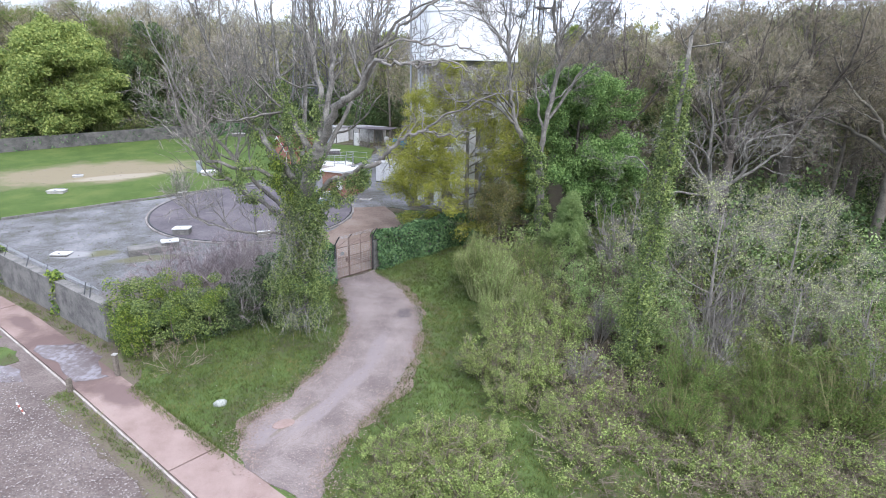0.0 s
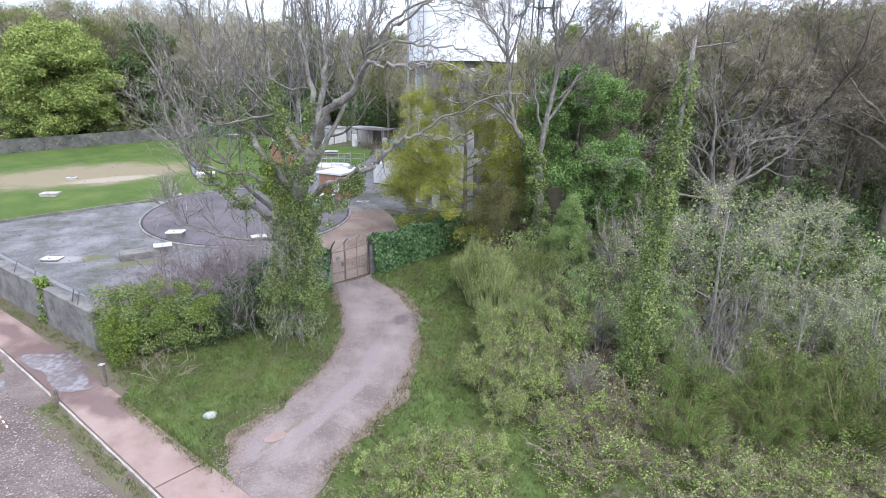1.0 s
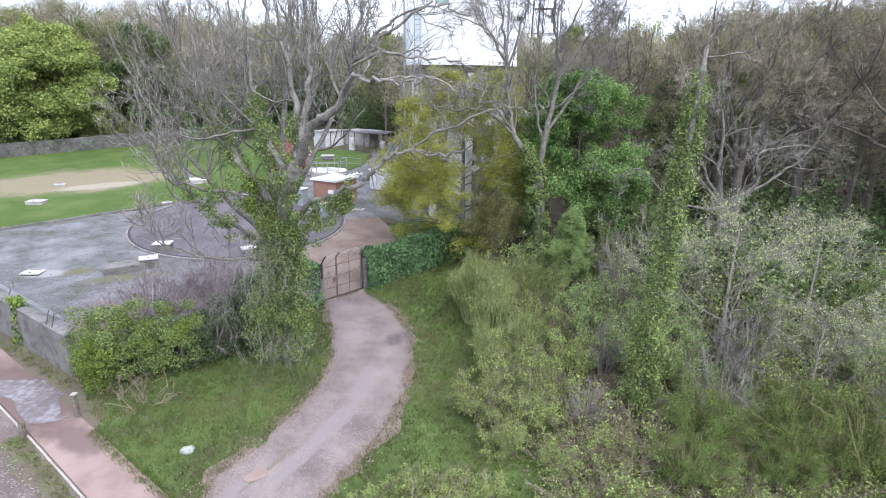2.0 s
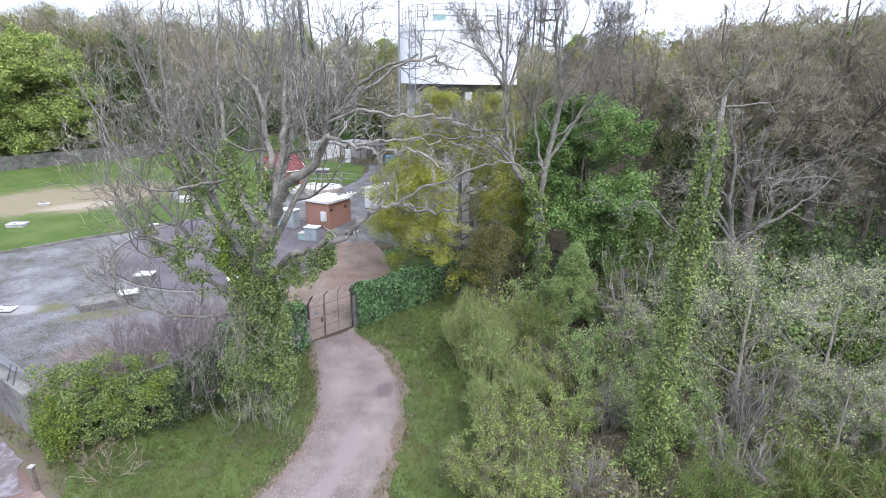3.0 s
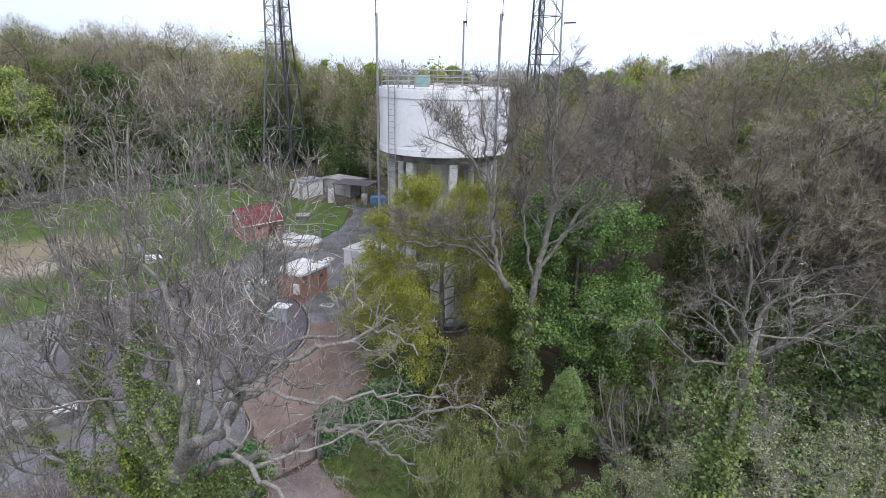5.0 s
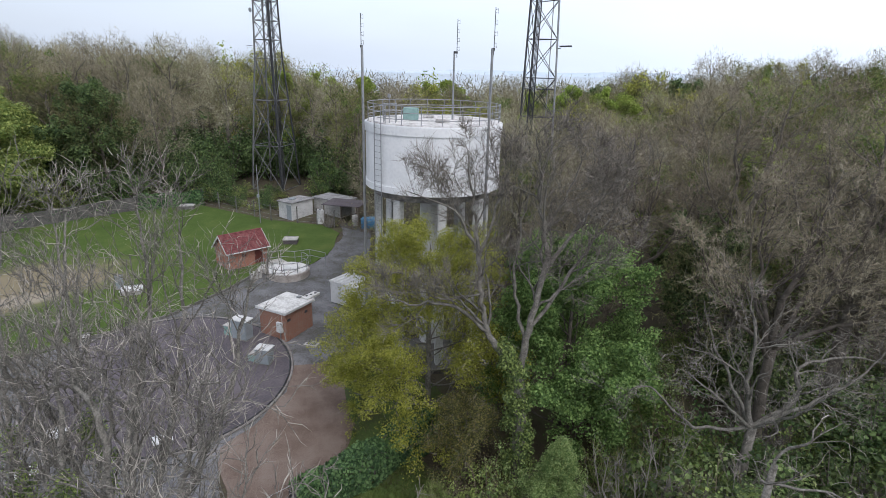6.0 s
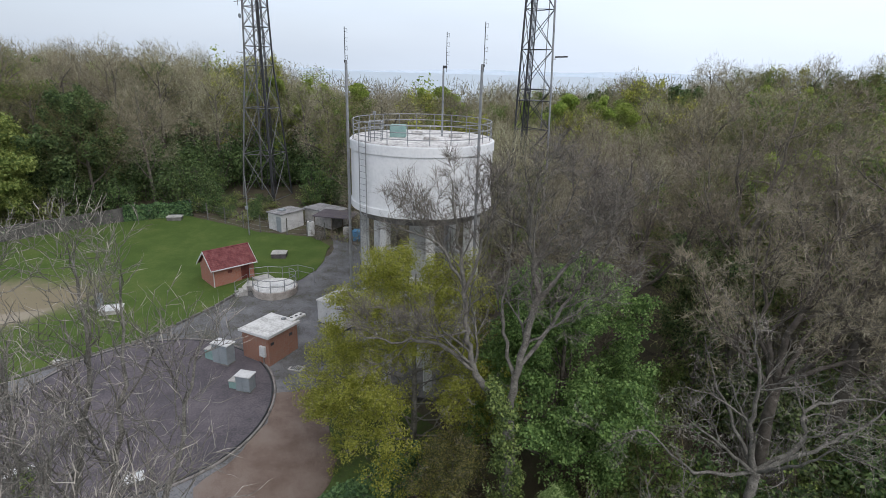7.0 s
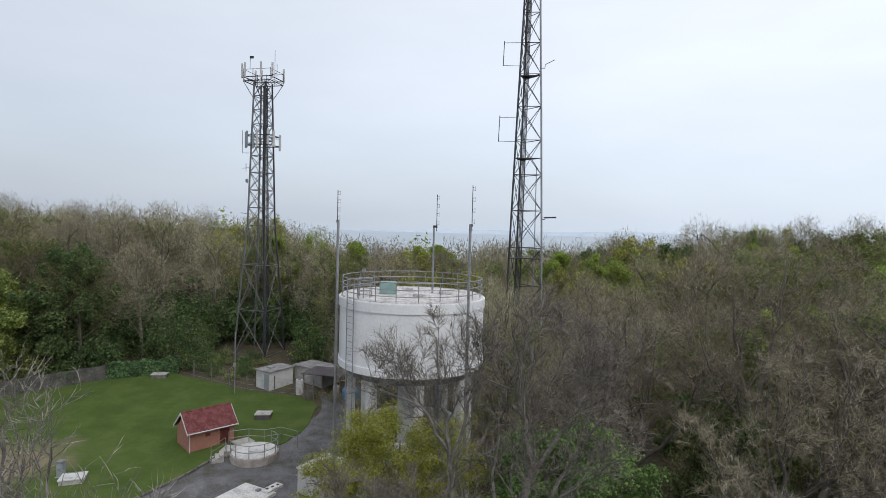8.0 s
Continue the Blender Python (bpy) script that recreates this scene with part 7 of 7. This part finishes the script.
# big bare trees at the edge of the woods, with dark limbs
t, tips, rng = tree(
    "spreading_bare_tree", 15.7, 33.8, "low spreading leafless tree with pale twisting boughs", ([(0, 0, -0.4), (0, 0, 2.5), (0.05, 0, 5.0)], [0.28, 0.24, 0.2]), [],
    dict(CROWN, kids=(3, 4, 4), thin=0.0085, lift=0.05, wobble=0.22, taper=0.4), BARK, ASHTWIG, 67, 3, 2, 0.36, 0.006, 0.6,
    boughs=[
        ([(0, 0, 4.8), (-0.5, 0, 6.6), (-0.7, 0, 9.3), (-1.2, 0.2, 11.5)], 0.15, 0.025, 10, 3.2),
        ([(0, 0, 4.8), (-1.6, -0.3, 4.9), (-3.0, -0.4, 5.2), (-5.0, -0.5, 7.0), (-6.2, -0.4, 6.6)], 0.09, 0.02, 8, 2.4),
        ([(0, 0, 4.8), (-2.0, -1.0, 6.6), (-4.0, -1.6, 8.4)], 0.09, 0.02, 8, 2.8),
        ([(0, 0, 4.8), (1.75, 0, 6.3), (1.4, 0, 7.8), (3.4, 0.1, 8.4), (5.8, 0.2, 8.0)], 0.13, 0.02, 10, 2.8),
        ([(0, 0, 4.8), (2.2, -0.6, 6.7), (3.4, -0.8, 7.8), (4.5, -1.0, 9.9)], 0.1, 0.02, 8, 2.8),
        ([(0, 0, 4.8), (0.4, -1.8, 6.6), (0.8, -3.2, 8.6)], 0.09, 0.02, 7, 2.6),
        ([(0, 0, 4.8), (-1.0, 1.6, 7.2), (-1.8, 2.6, 9.8)], 0.1, 0.02, 8, 2.8)], group="bare oaks")
t, tips, rng = tree(
    "bare_oak", 17.9, 37.0, "big bare tree with dark limbs at the woods' edge", ([(0, 0, -0.4), (0.1, 0, 2.5), (0.0, 0.1, 5.0), (0, 0, 7.0)], [0.34, 0.3, 0.27, 0.24]), [],
    dict(CROWN, kids=(5, 4, 5), thin=0.009, lift=0.08, wobble=0.17), DARKBARK, OAKTWIG, 65, 3, 4, 0.45, 0.007, 0.6, group="bare oaks",
    boughs=[
        ([(0, 0, 6.8), (0.0, 0, 9.3), (0.6, 0, 11.0), (0.9, 0, 13.0), (1.4, 0, 15.5)], 0.19, 0.03, 10, 3.6),
        ([(0, 0, 6.8), (1.9, -0.5, 8.3), (4.5, -1.2, 9.2), (6.5, -1.5, 9.8)], 0.13, 0.03, 9, 3.0),
        ([(0, 0, 6.2), (-0.8, 0, 9.0), (-1.4, 0.1, 11.5), (-1.7, 0.2, 14.4)], 0.15, 0.03, 10, 3.4),
        ([(0, 0, 7.0), (1.4, 0.6, 9.4), (3.4, 1.0, 11.6), (4.4, 1.2, 13.6)], 0.13, 0.03, 9, 3.2),
        ([(0, 0, 6.4), (-2.0, -0.8, 8.6), (-3.8, -1.2, 10.4), (-4.8, -1.2, 12.4)], 0.12, 0.02, 9, 3.2),
        ([(0, 0, 6.9), (0.3, -2.0, 9.6), (0.6, -2.8, 12.4)], 0.12, 0.02, 8, 3.0),
        ([(0, 0, 6.9), (-0.4, 2.2, 9.6), (-0.2, 3.4, 12.6)], 0.12, 0.02, 8, 3.0)])
for x, y, rz, s in ((22.8, 39.0, 70, 1.22), (26.5, 34.5, 150, 1.04), (13.4, 45.5, 220, 1.0), (29.5, 42.0, 300, 1.14), (20.5, 46.0, 20, 1.2), (12.5, 52.5, 260, 0.95), (31.5, 34.0, 110, 1.02)):
    copy_thing(t, at(x, y, rz, s))


# ---- the woods ----
def woods_tree(seed, h, label, twig, leafmat=None, leaf_n=18, keep=0.6, twigs=14, spread=4.2):
    rng = np.random.default_rng(seed)
    t = thing("woodland_tree", 0, 0, label=label, category="tree", group="woodland")
    wood, tips = Acc(), []
    lean = rng.normal(0, 0.4, 2)
    wood.tube([(0, 0, -0.5), (lean[0] * 0.3, lean[1] * 0.3, h * 0.25), (lean[0] * 0.7, lean[1] * 0.7, h * 0.5), (lean[0], lean[1], h * 0.74)], [0.2, 0.16, 0.12, 0.05], 6)
    cfg = dict(wobble=0.16, lift=0.06, kids=(4, 3), angle=(25, 58), ratio=(0.5, 0.78), tips=4, bare=0.2)
    for i in range(8):
        f = 0.2 + 0.58 * i / 8
        a = i * 2.4 + rng.uniform(-0.5, 0.5)
        ramify(wood, rng, np.array([lean[0] * f, lean[1] * f, h * f]), np.array([math.cos(a), math.sin(a), 0.75 + 0.9 * f]), min(spread, h * (0.92 - f) * 0.85), 0.075, 2, cfg, tips)
    part("trunk", wood, DARKBARK, t)
    crown = Acc()
    mid, size = np.array([lean[0] * 0.7, lean[1] * 0.7, h * 0.58]), np.array([4.0, 4.0, h * 0.34])
    p, w = tips_arrays(tips)
    within = np.linalg.norm((p - mid) / size, axis=1) < 1.0
    p, w = np.repeat(p[within], twigs, 0), np.repeat(w[within], twigs, 0)
    hairs(crown, rng, p + rng.normal(0, 0.36, p.shape), w + rng.normal(0, 0.8, p.shape), 0.55, 0.013)
    n = 3000
    d = unit(rng.normal(0, 1, (n, 3)) + np.array([0, 0, 0.45]))
    p = mid + d * size * rng.uniform(0.66, 1.0, (n, 1)) * (1 + 0.14 * np.sin(5 * d[:, :1] + seed) * np.cos(4 * d[:, 1:2]))
    hairs(crown, rng, p, d * 0.6 + np.array([0, 0, 0.4]) + rng.normal(0, 0.55, p.shape), 0.62, 0.014)
    part("crown", crown, twig, t)
    if leafmat:
        p, _ = tips_arrays(tips)
        p = p[rng.random(len(p)) < keep]
        leaf_part("foliage", t, leafmat, "", p, 0.5, leaf_n, 0.16, seed + 1, 0.8)
    return t


WOODS = [
    woods_tree(201, 16, "slim leafless woodland tree with brown twigs", BROWNTWIG),
    woods_tree(202, 15, "leafless brown woodland tree with upswept boughs", BROWNTWIG),
    woods_tree(203, 16, "bare woodland tree of grey-brown twigs", BROWNTWIG, twigs=11),
    woods_tree(204, 15, "woodland tree in olive-coloured bud", OLIVETWIG, OLIVELEAF, 9, 0.45),
    woods_tree(205, 15, "woodland tree just breaking into yellow-green leaf", OLIVETWIG, YELLOWLEAF, 12, 0.5),
    woods_tree(206, 15, "woodland tree in fresh lime-green leaf", OLIVETWIG, SPRINGGREEN, 90, 1.0),
    woods_tree(207, 12.5, "smaller woodland tree in mid-green leaf", OLIVETWIG, DULLGREEN, 44, 1.0),
]
SITE = [(-70, 40), (-53.5, 54.6), (-33.5, 75.2), (-28, 79.0), (-27, 84), (-26, 91), (-16, 91), (-14, 84), (-11, 80.5), (-5.5, 77), (-4.5, 66), (-4.2, 57), (1, 55.5), (6.5, 53.5), (7.0, 43), (11, 43.5), (15, 42), (24, 39.5), (34, 35), (40, 22), (60, -20), (-70, -20)]
LIME = [(17.2, 80, 1.07), (21.4, 81, 1.0), (13.8, 83, 0.98), (-54, 104, 1.05), (-20.5, 97, 1.0), (-11.5, 92, 0.98), (60, 97, 1.22), (47, 92, 1.15), (53, 88, 1.12), (66, 92, 1.22), (70, 104, 1.25), (-62, 96, 1.05), (30, 98, 1.05), (20.5, 84, 0.9)]
OAKS = [(17.9, 37.0), (22.8, 39.0), (26.5, 34.5), (13.4, 45.5), (29.5, 42.0), (20.5, 46.0), (31.5, 34.0), (12.5, 52.5), (22.6, 29.5)]
places = []
used = []


def woods_scale(x, y):
    """The trees grow taller towards both sides of the clearing."""
    if x > 25:
        return 1.12 + 0.24 * min(1.0, (x - 25) / 30)
    if x < -25:
        return 1.17
    return 0.97


for x, y, s in LIME:
    places.append((x, y, s, 5))
rng = np.random.default_rng(300)
while len(places) < 300:
    x, y = rng.uniform(-95, 88), rng.uniform(24, 112)
    if abs(x - 2) > 0.86 * (y + 8) or inside(x, y, SITE) or math.hypot(x - 9.2, y - 62.2) < 2.6 or min(math.hypot(x - a, y - b) for a, b in OAKS) < 3.0 or math.hypot(x + 48.6, y - 69.2) < 9.5 or (x < -44 and y < 70) or math.hypot(x + 39, y - 72.6) < 3:
        continue
    gap = 4.5 if y < 80 else 5.2
    if any((x - a) ** 2 + (y - b) ** 2 < gap * gap for a, b, *_ in places):
        used.append(1)
        if len(used) > 6000:
            break
        continue
    kind_of = rng.choice(7, p=[0.19, 0.16, 0.17, 0.28, 0.11, 0.03, 0.06])
    if x < -24 and y < 84 and rng.random() < 0.45:
        kind_of = 6
    if kind_of in (4, 5) and y < 66 and x < 20:
        kind_of = 0
    places.append((x, y, woods_scale(x, y) * rng.uniform(0.86, 1.08), int(kind_of)))
for source in WOODS:
    source.matrix_basis = Matrix.Identity(4)
first = set()
for x, y, s, k in places:
    m = at(x, y, rng.uniform(0, 360), s * rng.uniform(0.92, 1.08), s)
    if k not in first:
        first.add(k)
        WOODS[k].matrix_basis = m
    else:
        c = copy_thing(WOODS[k], Matrix.Identity(4))
        c.matrix_basis = m


def far_woods():
    """The woods beyond: a canopy of many small crowns, one mesh."""
    rng = np.random.default_rng(310)
    acc = Acc()
    count = 0
    while count < 760:
        x, y = rng.uniform(-190, 190), rng.uniform(100, 230)
        if abs(x - 2) > 0.9 * y:
            continue
        count += 1
        g = gz(x, y)
        h = 15.5 * woods_scale(x * 0.7, y) * rng.uniform(0.85, 1.08) + (0.07 * max(0, y - 120) if abs(x) > 40 else 0.0)
        mat = 1 if rng.random() < 0.28 else (2 if rng.random() < 0.09 else 0)
        acc.tube([(x, y, g - 0.5), (x, y, g + h * 0.7)], [0.2, 0.08], 4, 3, cap=False)
        n = 620
        d = unit(rng.normal(0, 1, (n, 3)))
        p = np.array([x, y, g + h * 0.5]) + d * np.array([3.6, 3.6, h * 0.48]) * rng.uniform(0.55, 1.0, (n, 1))
        if mat == 2:
            leaf_quads(acc, rng, p, d, 0.4, 2)
        else:
            hairs(acc, rng, p, d * 0.6 + np.array([0, 0, 0.5]) + rng.normal(0, 0.6, (n, 3)), 1.1, 0.055, mat)
    tagged(new("far_woods", acc.mesh("far_woods", [BROWNTWIG, OLIVETWIG, SPRINGGREEN, DARKBARK])), "distant leafless woods with a few trees in leaf", "woods", kind="stuff")


far_woods()


# ---- grass, gravel and fallen leaves ----
def scatter(poly, n, seed, avoid=()):
    rng = np.random.default_rng(seed)
    xs, ys = [p[0] for p in poly], [p[1] for p in poly]
    out = []
    while len(out) < n:
        x, y = rng.uniform(min(xs), max(xs)), rng.uniform(min(ys), max(ys))
        if inside(x, y, poly) and not any(inside(x, y, a) for a in avoid):
            out.append((x, y))
    return np.array(out), rng


def tufts(poly, n, length, seed, label, avoid=(), mat=BLADES, width=0.012):
    pts, rng = scatter(poly, n, seed, avoid)
    pts = np.repeat(pts, 4, 0) + rng.normal(0, 0.07, (4 * n, 2))
    pos = np.column_stack([pts, [gz(x, y) + 0.02 for x, y in pts]])
    acc = Acc()
    hairs(acc, rng, pos, np.column_stack([rng.normal(0, 0.7, (4 * n, 2)), np.ones(4 * n)]), length, width)
    tagged(new("grass_tufts", acc.mesh("grass_tufts", [mat])), label, "grass", kind="stuff")


tufts([(-14.2, 21.8), (-11.9, 19.0), (-4.7, 13.95), (0, 10.5), (12, 12), (12, 17), (4.5, 19), (3.5, 26), (2.5, 33), (0.5, 36.6), (-4.5, 31.8), (-6.4, 29.8)], 26000, 0.17, 401, "rough spring grass beside the track", (TRACK_EDGE,))
tufts([(-14.4, 18.75), (-12.65, 17.45), (-8.95, 14.75), (-7.6, 13.7), (-8.1, 13.8), (-10.6, 15.4), (-12.65, 16.95), (-14.6, 18.3)], 420, 0.12, 402, "short grass along the edging stones")
tufts([(-24.5, 27.3), (-14.5, 21.3), (-14.2, 21.7), (-24.3, 27.9)], 380, 0.16, 403, "grass and weeds at the foot of the wall")
tufts([(-12.0, 19.1), (-9.1, 17.05), (-7.1, 15.65), (-7.3, 15.4), (-9.25, 16.75), (-12.15, 18.8)], 700, 0.13, 408, "ragged grass overgrowing the edge of the footpath")
tufts(YARD_EDGE, 900, 0.09, 406, "moss and small weeds in the chippings", (INNER_TRACK,), BLADES, 0.014)
tufts([(-4.4, 32.3), (-3.4, 34.2), (-3.2, 39.5), (-4.6, 43.4), (-3.4, 44.2), (0.5, 43.8), (4, 40), (1.4, 38.2)], 1500, 0.18, 407, "rough grass inside the wall")
tufts(LAWN_EDGE, 9000, 0.07, 404, "short mown grass of the lawn", (), BLADES, 0.02)
tufts([(-34.3, 32.9), (-20.8, 22.85), (-17.6, 20.6), (-18.2, 20.2), (-21.5, 21.8), (-27, 25), (-36, 31.5)], 900, 0.14, 405, "thin grass between footpath and lay-by")


def pebbles(poly, n, size, seed, label, mat, avoid=()):
    pts, rng = scatter(poly, n, seed, avoid)
    acc = Acc()
    base = np.array([(1, 0, 0), (0, 1, 0), (-1, 0, 0), (0, -1, 0), (0, 0, 0.7), (0, 0, -0.5)], float)
    tri = np.array([(0, 1, 4), (1, 2, 4), (2, 3, 4), (3, 0, 4), (1, 0, 5), (2, 1, 5), (3, 2, 5), (0, 3, 5)])
    a = rng.random(n) * 6.28
    s = size * rng.uniform(0.4, 1.5, n)
    v = base[None] * s[:, None, None] * rng.uniform(0.6, 1.2, (n, 1, 3))
    c, k = np.cos(a)[:, None], np.sin(a)[:, None]
    vx, vy = v[..., 0] * c - v[..., 1] * k, v[..., 0] * k + v[..., 1] * c
    z = np.array([gz(x, y) for x, y in pts])
    v = np.stack([vx + pts[:, :1], vy + pts[:, 1:], v[..., 2] + z[:, None] + 0.06], -1)
    acc.add(v.reshape(-1, 3), (np.arange(n)[:, None, None] * 6 + tri[None]).reshape(-1, 3))
    tagged(new("loose_stones", acc.mesh("loose_stones", [mat])), label, "gravel", kind="stuff")


PEBBLE = material("pebble", [(0.149, 0.118, 0.106), (0.211, 0.174, 0.158), (0.286, 0.246, 0.223)], 2, 30, 0.9, bump=0.2, island=0.5)
GRAVEL = material("pale_gravel_stone", [(0.117, 0.0975, 0.0936), (0.187, 0.16, 0.156), (0.281, 0.254, 0.246)], 2, 30, 0.9, bump=0.2, island=0.6)
FALLEN = material("fallen_leaf", [(0.15, 0.112, 0.095), (0.21, 0.16, 0.14), (0.28, 0.22, 0.195)], 2, 30, 0.9, bump=0, island=0.5)
pebbles(TRACK_EDGE, 6500, 0.02, 411, "loose stones on the track", PEBBLE)
pebbles([(-22, 22), (-14.2, 17.9), (-8.0, 13.2), (-7.5, 12.4), (-13, 12.4), (-20, 15), (-26, 20)], 12000, 0.027, 412, "coarse pinkish gravel of the lay-by", GRAVEL)
DEBRIS = material("yard_debris", [(0.06, 0.05, 0.04), (0.11, 0.09, 0.07), (0.2, 0.19, 0.18)], 2, 30, 0.9, bump=0.2, island=0.5)
pebbles(YARD_EDGE, 1500, 0.04, 413, "scattered stones and dead leaves on the chippings", DEBRIS)
rng = np.random.default_rng(420)
acc = Acc()
line = np.array(TRACK_EDGE[1:10] + TRACK_EDGE[12:])
pos = []
for i in range(7000):
    j = rng.integers(0, len(line) - 1)
    if j == 8:
        continue
    p = line[j] + (line[j + 1] - line[j]) * rng.random() + rng.normal(0, 0.3, 2)
    pos.append((p[0], p[1], gz(p[0], p[1]) + 0.075))
pos = np.array(pos)
leaf_quads(acc, rng, pos, np.tile([0, 0, 1.0], (len(pos), 1)), 0.045, 0, 1.3, 0.2)
tagged(new("fallen_leaves", acc.mesh("fallen_leaves", [FALLEN])), "drifts of brown fallen leaves along the track edges", "leaves", kind="stuff")
specks, rng = scatter(VERGE[:6] + VERGE[9:], 900, 421, (TRACK_EDGE,))
acc = Acc()
leaf_quads(acc, rng, np.column_stack([specks, [gz(x, y) + 0.13 for x, y in specks]]), np.tile([0, 0, 1.0], (900, 1)), 0.04, 0, 1.2, 0.3)
tagged(new("fallen_petals", acc.mesh("fallen_petals", [GRAVEL])), "pale fallen petals and bits scattered in the grass", "petals", kind="stuff")
pebbles([(-40, 48), (-35, 46.8), (-27, 51.5), (-24.5, 54.5), (-29, 57), (-38, 54)], 420, 0.06, 414, "dead leaves and bits lying on the worn lawn", DEBRIS)
